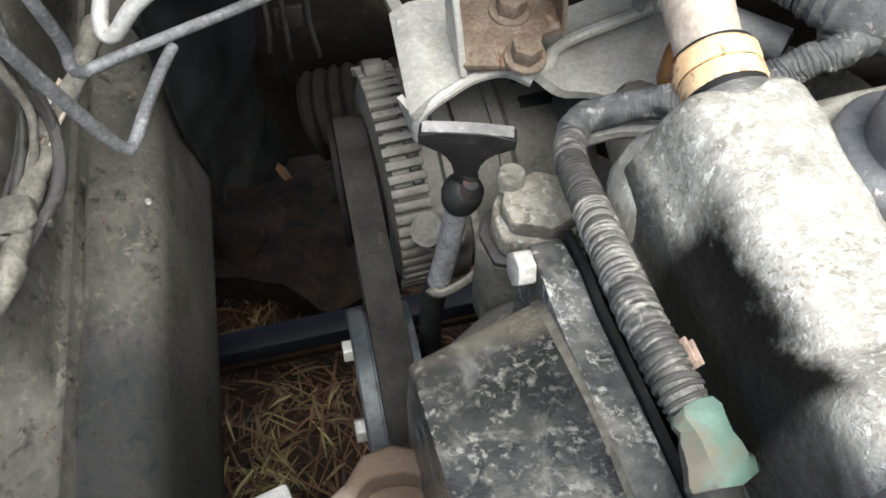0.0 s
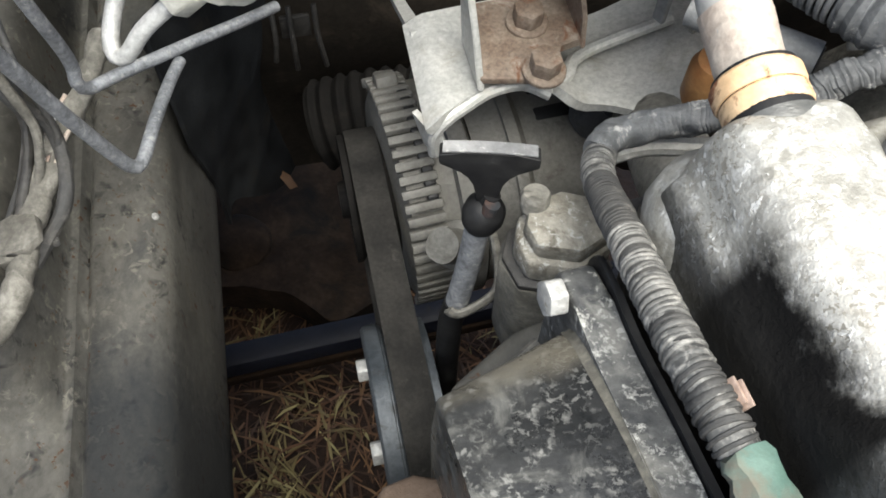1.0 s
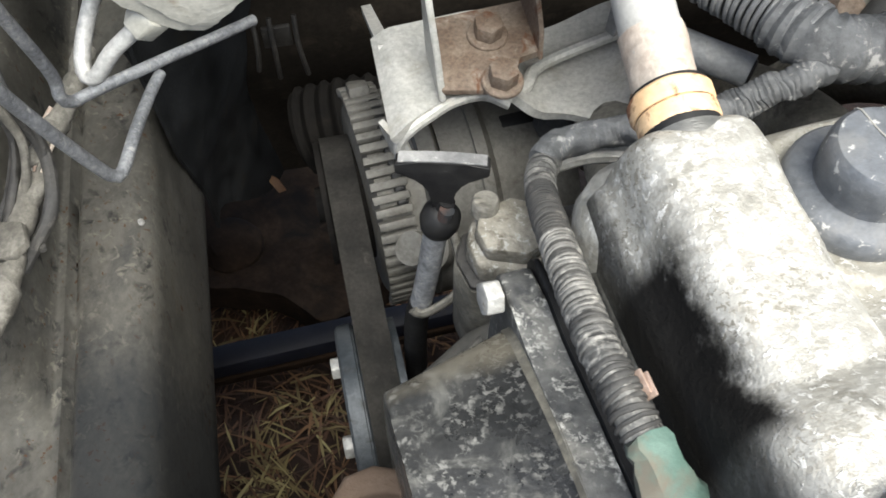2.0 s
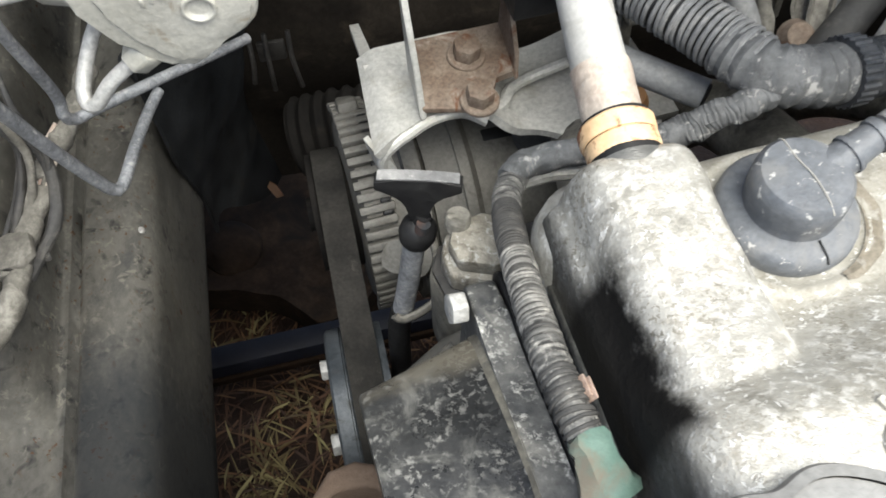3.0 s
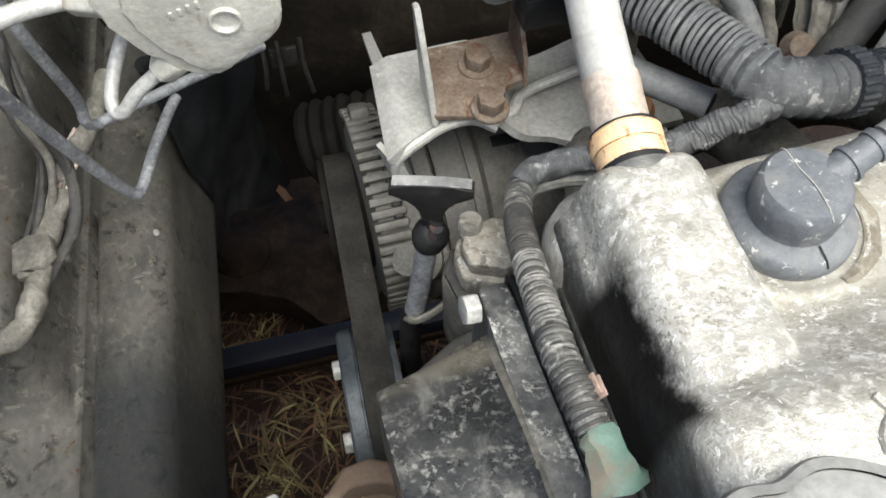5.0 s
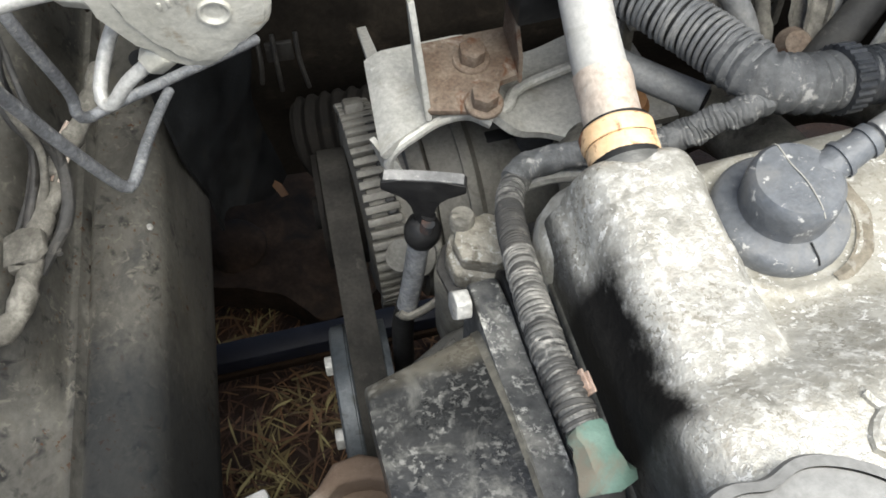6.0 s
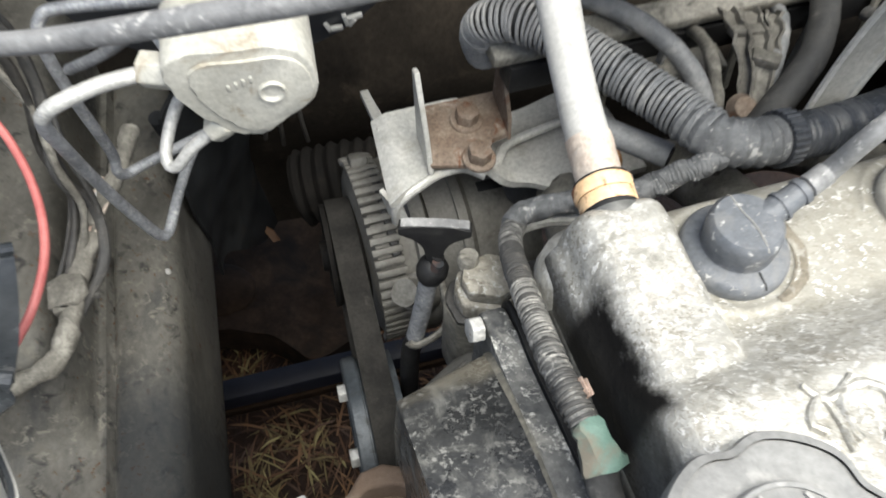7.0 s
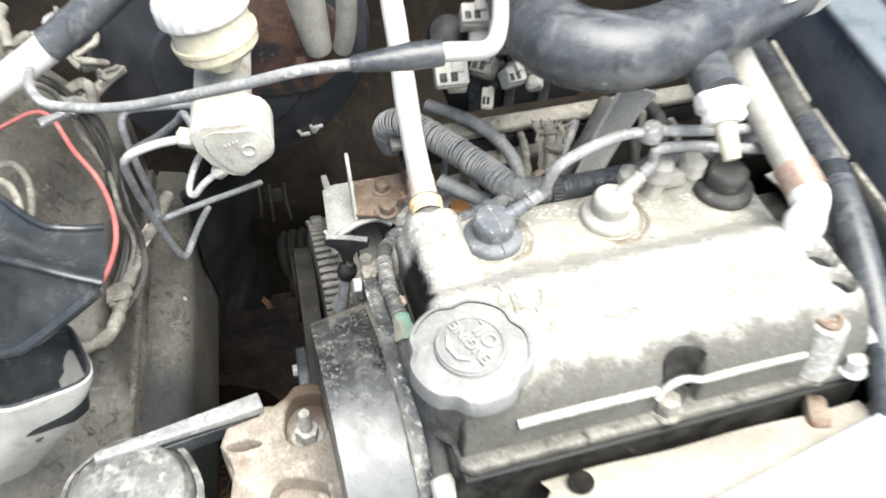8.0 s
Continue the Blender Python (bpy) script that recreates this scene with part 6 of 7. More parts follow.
vent = thing("vent_hose", "dusty grey vent hose clipped to the rocker cover's far end", "hose", (0.35, 0.26, 1.12))
bm = bmesh.new()
tube(bm, [(0.322, 0.360, 1.165), (0.334, 0.320, 1.155), (0.349, 0.288, 1.142), (0.363, 0.258, 1.130), (0.374, 0.236, 1.121)], 0.0125, 24, 0.005)
part("hose", bm, BOOT_PALE, vent)
bm = bmesh.new()
tube(bm, [(0.3665, 0.251, 1.1265), (0.375, 0.233, 1.1195)], 0.0138, 28, 0.003)
part("band", bm, COPPER, vent, "tarnished copper band")
bm = bmesh.new()
tube(bm, [(0.374, 0.234, 1.120), (0.376, 0.222, 1.117), (0.371, 0.210, 1.112), (0.366, 0.202, 1.100)], lambda s, d: 0.0125 + 0.0012 * math.sin(s * 12), 20, 0.003)
part("elbow", bm, WHITE_PLASTIC, vent, "pale plastic elbow")

bh = thing("coolant_hose", "thick black rubber coolant hose along the far side", "hose", (0.41, 0.33, 1.09))
bm = bmesh.new()
tube(bm, [(0.358, 0.53, 1.10), (0.376, 0.434, 1.10), (0.392, 0.355, 1.10), (0.408, 0.285, 1.098), (0.418, 0.226, 1.085), (0.428, 0.17, 1.06), (0.438, 0.10, 1.02)], 0.0125, 22, 0.008)
part("hose", bm, HOSE_BLACK, bh)
bm = bmesh.new()
tube(bm, [(0.4080, 0.285, 1.098), (0.4106, 0.272, 1.0955)], 0.0132, 26, 0.002)
part("clip_band", bm, BLACK_GLOSS, bh, "black clip band")
bm = bmesh.new()
tube(bm, [(0.387, 0.381, 1.10), (0.392, 0.355, 1.10), (0.397, 0.332, 1.0998)], 0.0129, 26, 0.004)
roughen(bm, 0.0003, 0.01)
part("scuffed_sleeve", bm, RUBBER, bh, "scuffed outer sleeve")
ss = thing("battery_tray_edge", "weathered beige metal strip beside the coolant hose", "strip", (0.43, 0.36, 1.08))
for k, (p, q) in enumerate((((0.397, 0.46, 1.09), (0.4115, 0.374, 1.09)), ((0.4135, 0.364, 1.09), (0.427, 0.306, 1.09)), ((0.429, 0.299, 1.09), (0.449, 0.225, 1.09)))):
    bm = bmesh.new()
    p, q = Vector(p), Vector(q)
    block(bm, frame_of(p, q - p), (0.0055, 0.010, (q - p).length), 0.0015)
    roughen(bm, 0.0010, 0.012)
    part("strip", bm, CAST_DIRTY, ss)
abox = thing("air_cleaner_box", "dark blue-grey plastic air cleaner box", "air cleaner", (0.55, 0.42, 0.95))
bm = bmesh.new()
block(bm, Matrix.Translation((0.585, 0.43, 0.95)) @ Matrix.Rotation(radians(13), 4, "Z"), (0.25, 0.36, 0.16), 0.012, 3)
part("case", bm, NAVY, abox)
bm = bmesh.new()
block(bm, Matrix.Translation((0.585, 0.43, 1.112)) @ Matrix.Rotation(radians(13), 4, "Z"), (0.262, 0.372, 0.010), 0.004, 3)
part("lid", bm, NAVY, abox)
bm = bmesh.new()
block(bm, frame_of((0.475, 0.38, 1.124), (0.2, 1, 0)), (0.012, 0.006, 0.05), 0.002)
part("clip", bm, BOOT_PALE, abox)

far_wing = thing("far_wing", "pale blue painted wing edge beyond the air cleaner", "body panel", (0.55, 0.45, 1.12), kind="structure")
bm = bmesh.new()
grid = [[Vector((0.452 + 0.012 * i + 0.03 * k, 0.66 - 0.055 * i, 1.128 + 0.008 * math.sin(min(1, k / 3) * 1.57))) for k in range(8)] for i in range(14)]
sheet(bm, grid)
thicken(bm, 0.003)
part("panel", bm, BLUE_PAINT, far_wing)

# ---------------------------------------------------------------- behind the engine
cross = thing("rear_crossbar", "dusty grey steel crossbar behind the engine", "crossbar", E(0.1, 0.17, 1.0))
bm = bmesh.new()
prism(bm, [(0.167, 1.032), (0.165, 1.035), (0.165, 1.040), (0.178, 1.045), (0.182, 1.042), (0.182, 1.032)], side_frame(-0.03), 0.30, 0.0015)
roughen(bm, 0.0006, 0.02)
part("upper_bar", bm, CAST_DIRTY, cross)
bm = bmesh.new()
prism(bm, [(0.166, 1.012), (0.166, 1.030), (0.182, 1.030), (0.182, 1.012)], side_frame(-0.02), 0.28, 0.001)
part("web", bm, BLACK_MATT, cross, "dark recessed web")
bm = bmesh.new()
prism(bm, [(0.150, 1.010), (0.150, 1.014), (0.170, 1.017), (0.170, 1.010)], side_frame(0.03), 0.075, 0.001)
part("lower_lip", bm, CAST_DIRTY, cross)
for k, (u, w, drop) in enumerate(((0.015, 0.006, 0.050), (0.036, 0.010, 0.060), (0.066, 0.004, 0.045), (0.118, 0.007, 0.055), (0.160, 0.005, 0.060), (0.205, 0.009, 0.050))):
    bm = bmesh.new()
    block(bm, frame_of(E(u, 0.161, 1.036 - drop), (0.05 * (-1) ** k, 0.04, 1)), (w, 0.003, drop), 0.0008)
    roughen(bm, 0.0010, 0.012)
    part("strap", bm, CAST_DIRTY if k % 2 else CONDUIT_GREY, cross)
fork = thing("pressed_stay", "grey pressed steel stay with raised rims beside the manifold", "stay", (0.24, 0.33, 1.02))
a0, a1 = Vector((0.268, 0.338, 1.120)), Vector((0.234, 0.318, 1.030))
wd = Vector((0.0125, 0.003, -0.003))
bm = bmesh.new()
grid = [[a0.lerp(a1, k / 8) - wd * (1 - 0.35 * k / 8) + Vector((0, 0.006 * math.sin(k * 0.4), 0)), a0.lerp(a1, k / 8) + Vector((0, 0.002 + 0.006 * math.sin(k * 0.4), 0)), a0.lerp(a1, k / 8) + wd * (1 - 0.35 * k / 8) + Vector((0, 0.006 * math.sin(k * 0.4), 0))] for k in range(9)]
sheet(bm, grid)
thicken(bm, 0.002)
part("pressing", bm, BRACKET, fork)
for sgn in (-1, 1):
    bm = bmesh.new()
    tube(bm, [a0.lerp(a1, k / 8) + wd * sgn * (1 - 0.35 * k / 8) + Vector((0, 0.006 * math.sin(k * 0.4) - 0.002, 0)) for k in range(9)], 0.0022, 8, 0.005)
    part("rim", bm, BRACKET, fork)


def connector(at, size, mat, axis, label):
    """A moulded plug: bevelled shell, latch tongue, wire tail."""
    th = thing("plug_connector", label, "connector", at, "plug connectors")
    bm = bmesh.new()
    m = frame_of(at, axis)
    block(bm, m, size, 0.0015)
    part("shell", bm, mat, th)
    bm = bmesh.new()
    block(bm, m @ Matrix.Translation((size[0] * 0.18, size[1] * 0.30, size[2] * 0.2)), (size[0] * 0.38, size[1] * 0.55, size[2] * 0.95), 0.0010)
    part("latch", bm, mat, th)
    for dx in (-0.28, 0.05):
        bm = bmesh.new()
        block(bm, m @ Matrix.Translation((size[0] * dx, -size[1] * 0.16, size[2] - 0.0002)), (size[0] * 0.22, size[1] * 0.40, 0.0006), 0.0002)
        part("slot", bm, BLACK_MATT, th, "dark socket slot")
    bm = bmesh.new()
    block(bm, m @ Matrix.Translation((0, -size[1] * 0.5, size[2] * 0.25)), (size[0] * 0.9, size[1] * 0.16, size[2] * 0.5), 0.0006)
    part("side_rail", bm, mat, th)
    bm = bmesh.new()
    tube(bm, [m @ Vector((0, 0, 0.001)), m @ Vector((0.002, 0.004, -0.010)), m @ Vector((0.004, 0.012, -0.022))], 0.0032, 10, 0.003)
    part("wire_tail", bm, RUBBER, th)
    return th


connector((0.122, 0.345, 1.115), (0.026, 0.018, 0.014), BOOT_PALE, (0.2, -0.7, 0.7), "pale grey plastic plug connector behind the breather hose")
connector((0.126, 0.375, 1.085), (0.016, 0.012, 0.014), AMBER, (0.1, -0.7, 0.7), "small yellowed plug connector behind the breather hose")
connector((0.175, 0.41, 1.105), (0.014, 0.020, 0.012), AMBER, (0.0, -0.7, 0.7), "yellowed plug connector on the dark module")
connector((0.165, 0.375, 1.145), (0.030, 0.022, 0.016), CAST, (0.0, -0.6, 0.8), "grey metal sensor body beside the intake hose")
connector((0.190, 0.365, 1.135), (0.020, 0.018, 0.018), CAST, (0.2, -0.6, 0.8), "grey metal sensor body beside the intake hose")
for k, (p, s, mt, ax) in enumerate((((0.116, 0.357, 1.118), (0.020, 0.014, 0.016), BOOT_PALE, (0.3, -0.6, 0.7)), ((0.151, 0.362, 1.112), (0.018, 0.016, 0.020), CAST_DIRTY, (-0.2, -0.6, 0.7)),
                                     ((0.168, 0.350, 1.112), (0.016, 0.014, 0.018), CAST, (0.3, -0.5, 0.7)), ((0.153, 0.352, 1.092), (0.010, 0.016, 0.010), AMBER, (0.0, -0.8, 0.6)), ((0.137, 0.380, 1.142), (0.022, 0.016, 0.020), BOOT_PALE, (0.1, -0.5, 0.8)))):
    connector(p, s, mt, ax, "dusty small plug connector wired beside the intake hose")
module = thing("ignition_module", "black plastic module mounted behind the crossbar", "module", (0.17, 0.43, 1.045))
bm = bmesh.new()
block(bm, Matrix.Translation((0.17, 0.43, 1.045)) @ Matrix.Rotation(radians(20), 4, "Z"), (0.12, 0.05, 0.07), 0.004)
part("case", bm, BLACK_MATT, module)
for dx in (-0.03, 0.0, 0.03):
    bm = bmesh.new()
    block(bm, Matrix.Translation((0.17 + dx, 0.401 + dx * 0.36, 1.05)) @ Matrix.Rotation(radians(20), 4, "Z"), (0.010, 0.006, 0.055), 0.001)
    part("rib", bm, BLACK_GLOSS, module)
wires = thing("wiring_bundle", "dusty taped wiring bundles hanging behind the engine", "wiring", (0.2, 0.34, 1.0))
for pts, r, mt, rough, nm in (
        ([(0.100, 0.392, 1.050), (0.128, 0.378, 1.052), (0.150, 0.366, 1.050), (0.170, 0.352, 1.042), (0.184, 0.338, 1.028), (0.190, 0.322, 1.01)], 0.0056, CONDUIT_GREY, 0.0003, "sleeve"),
        ([(0.258, 0.425, 1.040), (0.252, 0.400, 1.046), (0.244, 0.372, 1.050), (0.234, 0.348, 1.047), (0.216, 0.325, 1.036), (0.200, 0.310, 1.020)], 0.0078, RUBBER, 0.0004, "sleeve"),
        ([(0.232, 0.410, 1.030), (0.228, 0.385, 1.040), (0.222, 0.360, 1.042), (0.214, 0.338, 1.030), (0.208, 0.320, 1.01)], 0.0042, CONDUIT_GREY, 0.0006, "wire"),
        ([(0.182, 0.400, 1.020), (0.184, 0.375, 1.036), (0.188, 0.352, 1.038), (0.192, 0.330, 1.022), (0.194, 0.31, 1.0)], 0.0036, LOOM, 0.0008, "wire"),
        ([(0.262, 0.372, 1.060), (0.272, 0.352, 1.066), (0.277, 0.336, 1.052), (0.276, 0.316, 1.03)], 0.0040, RUBBER, 0.0004, "wire"),
        ([(0.290, 0.385, 1.070), (0.296, 0.362, 1.072), (0.298, 0.342, 1.055), (0.294, 0.322, 1.03)], 0.0052, RUBBER, 0.0004, "wire"),
        ([(0.308, 0.380, 1.060), (0.312, 0.362, 1.060), (0.312, 0.345, 1.045)], 0.0036, LOOM, 0.0008, "wire")):
    bm = bmesh.new()
    tube(bm, pts, r, 16, 0.002)
    roughen(bm, rough, 0.007)
    part(nm, bm, mt, wires)
bm = bmesh.new()
lathe(bm, [(0, 0), (0.0070, 0), (0.0085, 0.005), (0.0055, 0.011), (0, 0.012)], frame_of((0.202, 0.331, 1.026), (0, -0.5, 0.8)), 16)
part("orange_plug", bm, RUST, wires, "rust-brown plug")
stays = thing("cable_stay", "dust-caked folded steel cable stay hanging from the crossbar", "bracket", (0.205, 0.36, 1.03))
for x0, w, drop, lean in ((0.1955, 0.0070, 0.050, 0.010), (0.2070, 0.0085, 0.056, 0.004), (0.2200, 0.0060, 0.040, -0.004)):
    bm = bmesh.new()
    grid = []
    for k in range(12):
        t = k / 11
        c = Vector((x0 + lean * t + 0.0012 * math.sin(k * 1.7), 0.384 - drop * t, 1.046 + 0.006 * math.sin(t * 3.1) - 0.016 * t * t))
        grid.append([c + Vector((-w / 2, 0, 0.0030)), c + Vector((-w / 2 + 0.0012, 0, 0)), c + Vector((w / 2 - 0.0012, 0.001, 0)), c + Vector((w / 2, 0.001, 0.0030))])
    sheet(bm, grid)
    thicken(bm, 0.0014)
    roughen(bm, 0.0010, 0.006)
    part("strap", bm, LOOM, stays)
for p, sz, rz in (((0.2035, 0.366, 1.0475), (0.018, 0.007, 0.004), 12), ((0.2120, 0.349, 1.044), (0.014, 0.009, 0.005), -20)):
    bm = bmesh.new()
    block(bm, Matrix.Translation(p) @ pose(0, 0, 0, 0, 0, rz), sz, 0.0012)
    roughen(bm, 0.0012, 0.006)
    part("clasp", bm, LOOM, stays)
manifold = thing("intake_manifold", "dirty cast intake manifold in the dark behind the engine", "manifold", (0.17, 0.36, 0.88))
for k in range(3):
    bm = bmesh.new()
    tube(bm, [E(0.0 + 0.09 * k, 0.04, 0.97), E(0.0 + 0.09 * k, 0.09, 0.965), E(0.02 + 0.07 * k, 0.15, 0.93), E(0.04 + 0.05 * k, 0.19, 0.86)], 0.018, 20, 0.01)
    part("runner", bm, CAST_DIRTY, manifold)

bm = bmesh.new()
lathe(bm, [(0, 0), (0.012, 0), (0.0165, 0.004), (0.0175, 0.012), (0.0150, 0.018), (0.008, 0.021), (0, 0.022)], frame_of((0.1165, 0.395, 1.115), (0.05, -0.55, 0.8)), 28)
solo("vacuum_valve", bm, BLACK_MATT, "round black plastic vacuum valve behind the breather hose", "valve")
sbody = thing("carburettor", "pale dusty cast carburettor beside the intake hose", "carburettor", (0.15, 0.375, 1.12))
bm = bmesh.new()
block(bm, frame_of((0.150, 0.385, 1.125), (0.05, -0.5, 0.85)), (0.034, 0.030, 0.022), 0.004, 3)
roughen(bm, 0.0012, 0.012)
part("casting", bm, BOOT_PALE, sbody)
for k, (x, y, z) in enumerate(((0.176, 0.372, 1.118), (0.184, 0.362, 1.116), (0.172, 0.360, 1.112), (0.190, 0.352, 1.108))):
    bm = bmesh.new()
    lathe(bm, [(0, 0), (0.0065, 0), (0.0075, 0.004), (0.0060, 0.009), (0.0030, 0.011), (0, 0.011)], frame_of((x, y, z), (0.3 - 0.2 * k, -0.6, 0.7)), 14)
    roughen(bm, 0.0016, 0.006)
    part("boss", bm, BOOT_PALE, sbody)
endp = thing("head_end_bracket", "pale blue-grey curved steel bracket round the far end of the head", "bracket", E(0.25, -0.07, 1.0))
bm = bmesh.new()
path = spline([E(0.262, 0.030, 1.068), E(0.268, -0.010, 1.070), E(0.262, -0.043, 1.070), E(0.251, -0.081, 1.070), E(0.236, -0.115, 1.068), E(0.220, -0.138, 1.064)], 0.006)
sheet(bm, [[q - E1 * 0.022 - Vector((0, 0, 0.004)), q - E1 * 0.010, q + E1 * 0.004, q + E1 * 0.010 - Vector((0, 0, 0.004)), q + E1 * 0.011 - Vector((0, 0, 0.03))] for q in path])
thicken(bm, 0.003)
part("flange", bm, LEAD, endp)
bm = bmesh.new()
block(bm, EM @ Matrix.Translation((0.238, -0.05, 0.94)), (0.030, 0.15, 0.11), 0.004)
part("web", bm, GRIME_SHADE, endp)
for p, sz in ((E(0.236, -0.158, 0.985), (0.030, 0.020, 0.020)), (E(0.262, -0.166, 0.985), (0.020, 0.022, 0.018))):
    bm = bmesh.new()
    block(bm, Matrix.Translation(p) @ Matrix.Rotation(EYAW, 4, "Z"), sz, 0.003)
    part("lug", bm, HOSE_BLACK, endp)

# pale bottle-shaped hose end and thick hose by the servo
vac = thing("vacuum_hose", "pale ribbed vacuum hose end in front of the servo", "hose", (0.0, 0.40, 1.10))
bm = bmesh.new()
tube(bm, [(0.007, 0.398, 1.098), (0.006, 0.394, 1.112), (0.004, 0.388, 1.14), (0.000, 0.375, 1.19), (-0.004, 0.36, 1.26)], lambda s, d: 0.0115 + 0.004 * math.sin(min(1, s * 2.2) * 1.5), 20, 0.004)
part("hose", bm, BOOT_PALE, vac)
bm = bmesh.new()
tube(bm, [(0.026, 0.405, 1.095), (0.032, 0.395, 1.12), (0.038, 0.38, 1.17), (0.045, 0.36, 1.25)], 0.0085, 16, 0.005)
part("second_hose", bm, BOOT_PALE, vac)
heater = thing("heater_hose", "thick dark hose with a white end sleeve by the wing", "hose", (-0.15, 0.23, 1.12))
bm = bmesh.new()
tube(bm, [(-0.085, 0.33, 1.215), (-0.119, 0.312, 1.190), (-0.139, 0.300, 1.175), (-0.163, 0.287, 1.159)], 0.0135, 22, 0.006)
part("hose", bm, HOSE_BLACK, heater)
bm = bmesh.new()
tube(bm, [(-0.158, 0.290, 1.162), (-0.168, 0.285, 1.155), (-0.190, 0.278, 1.140), (-0.230, 0.263, 1.115), (-0.29, 0.24, 1.07)], 0.0118, 22, 0.006)
part("sleeve", bm, WHITE_PLASTIC, heater, "white plastic sleeve")

# ---------------------------------------------------------------- wing side
harness = thing("wing_wiring_loom", "dust-caked wiring loom clipped along the wing", "wiring", (-0.165, 0.28, 0.90))
base = [(-0.150, 0.375, 0.935), (-0.153, 0.348, 0.927), (-0.162, 0.322, 0.918), (-0.164, 0.290, 0.910), (-0.1635, 0.262, 0.906), (-0.163, 0.242, 0.902), (-0.166, 0.228, 0.898), (-0.182, 0.215, 0.895), (-0.21, 0.205, 0.893), (-0.26, 0.19, 0.892)]
for a, b, r in ((0, 2, 0.0058), (2, 10, 0.0064)):
    bm = bmesh.new()
    tube(bm, base[a:b + 1] if a == 0 else [(-0.1635, 0.306, 0.914)] + base[3:], lambda s, d, r=r: r + 0.0007 * math.sin(d * 310) + 0.0004 * math.sin(d * 730), 16, 0.003)
    roughen(bm, 0.0016, 0.009)
    part("taped_sleeve", bm, LOOM, harness)
for k, mat in enumerate((BAND, WHITE_PLASTIC, COPPER, LOOM, BAND)):
    rng = random.Random(40 + k)
    bm = bmesh.new()
    tube(bm, [(x + 0.0022 * (k - 2) + rng.uniform(-0.001, 0.001), y, z + 0.003 + rng.uniform(-0.001, 0.001)) for x, y, z in ((-0.156, 0.340, 0.924), (-0.161, 0.326, 0.919), (-0.163, 0.310, 0.915), (-0.1637, 0.296, 0.911))], 0.0012, 8, 0.004)
    part("wire", bm, mat, harness)
bm = bmesh.new()
prism(bm, [(-0.012, -0.011), (0.008, -0.013), (0.011, 0.004), (0.006, 0.014), (-0.007, 0.012), (-0.014, -0.002)], frame_of((-0.1665, 0.266, 0.909), (-0.25, -0.1, 1)), 0.0045, 0.0012)
roughen(bm, 0.0022, 0.008)
part("tape_flap", bm, LOOM, harness, "loose flap of dusty tape")
for i, (x, y, z) in enumerate(((-0.1635, 0.262, 0.906), (-0.162, 0.315, 0.916))):
    bm = bmesh.new()
    block(bm, frame_of((x - 0.004, y, z - 0.004), (0.1, -0.2, 1)), (0.016, 0.012, 0.010), 0.002)
    roughen(bm, 0.0012, 0.006)
    part("clip", bm, LOOM, harness)
rng = random.Random(77)
for k in range(5):
    o = Vector((rng.uniform(-0.012, 0.010), rng.uniform(-0.008, 0.012), rng.uniform(-0.006, 0.010)))
    pts = [Vector(p) + o * (0.6 + 0.6 * rng.random()) + Vector((rng.uniform(-0.006, 0.006), rng.uniform(-0.006, 0.006), rng.uniform(-0.005, 0.005))) for p in ((-0.240, 0.300, 1.125), (-0.210, 0.327, 1.100), (-0.203, 0.344, 1.070), (-0.188, 0.346, 1.040), (-0.175, 0.339, 1.000), (-0.172, 0.322, 0.965), (-0.166, 0.318, 0.932), (-0.164, 0.29, 0.909), (-0.1635, 0.262, 0.903))]
    bm = bmesh.new()
    tube(bm, pts, (0.0036, 0.0018, 0.0024, 0.0016, 0.0028)[k], 10, 0.005)
    roughen(bm, 0.0006, 0.008)
    part("branch", bm, (RUBBER, RUBBER, LOOM, RUBBER, GRIME_SHADE)[k], harness)

rw = thing("red_wire", "loose red insulated wire looping over the wing", "wire", (-0.13, 0.24, 1.03))
bm = bmesh.new()
tube(bm, [(-0.26, 0.275, 1.065), (-0.234, 0.294, 1.072), (-0.215, 0.314, 1.074), (-0.197, 0.310, 1.073), (-0.173, 0.286, 1.062), (-0.150, 0.268, 1.050), (-0.132, 0.244, 1.040), (-0.121, 0.217, 1.034), (-0.119, 0.190, 1.030), (-0.126, 0.170, 1.022)], 0.0021, 10, 0.004)
part("sheath", bm, RED_WIRE, rw)
for k in range(2):
    bm = bmesh.new()
    tube(bm, [(-0.24, 0.265 - 0.02 * k, 1.05), (-0.222, 0.272 - 0.02 * k, 1.055), (-0.205, 0.262 - 0.02 * k, 1.05), (-0.20, 0.244 - 0.02 * k, 1.03), (-0.21, 0.225 - 0.02 * k, 1.01)], 0.0030, 10, 0.004)
    part("tail", bm, LOOM, rw, "pale dusty wire tail")

tangle = thing("wire_tangle", "crumpled dusty wires and tape behind the heater hose", "wiring", (-0.24, 0.38, 1.08))
rng = random.Random(21)
for k in range(11):
    p = Vector((-0.285 + 0.012 * k + rng.uniform(-0.01, 0.01), 0.355 + rng.uniform(-0.02, 0.07), 1.075 + rng.uniform(-0.01, 0.02)))
    pts = [p]
    for _ in range(4):
        p = p + Vector((rng.uniform(-0.022, 0.022), rng.uniform(-0.022, 0.026), rng.uniform(-0.010, 0.014)))
        pts.append(p)
    bm = bmesh.new()
    tube(bm, pts, rng.uniform(0.0022, 0.0052), 10, 0.004)
    roughen(bm, 0.0014, 0.007)
    part("wire", bm, (LOOM, LEAD, LOOM, CAST_DIRTY)[k % 4], tangle)
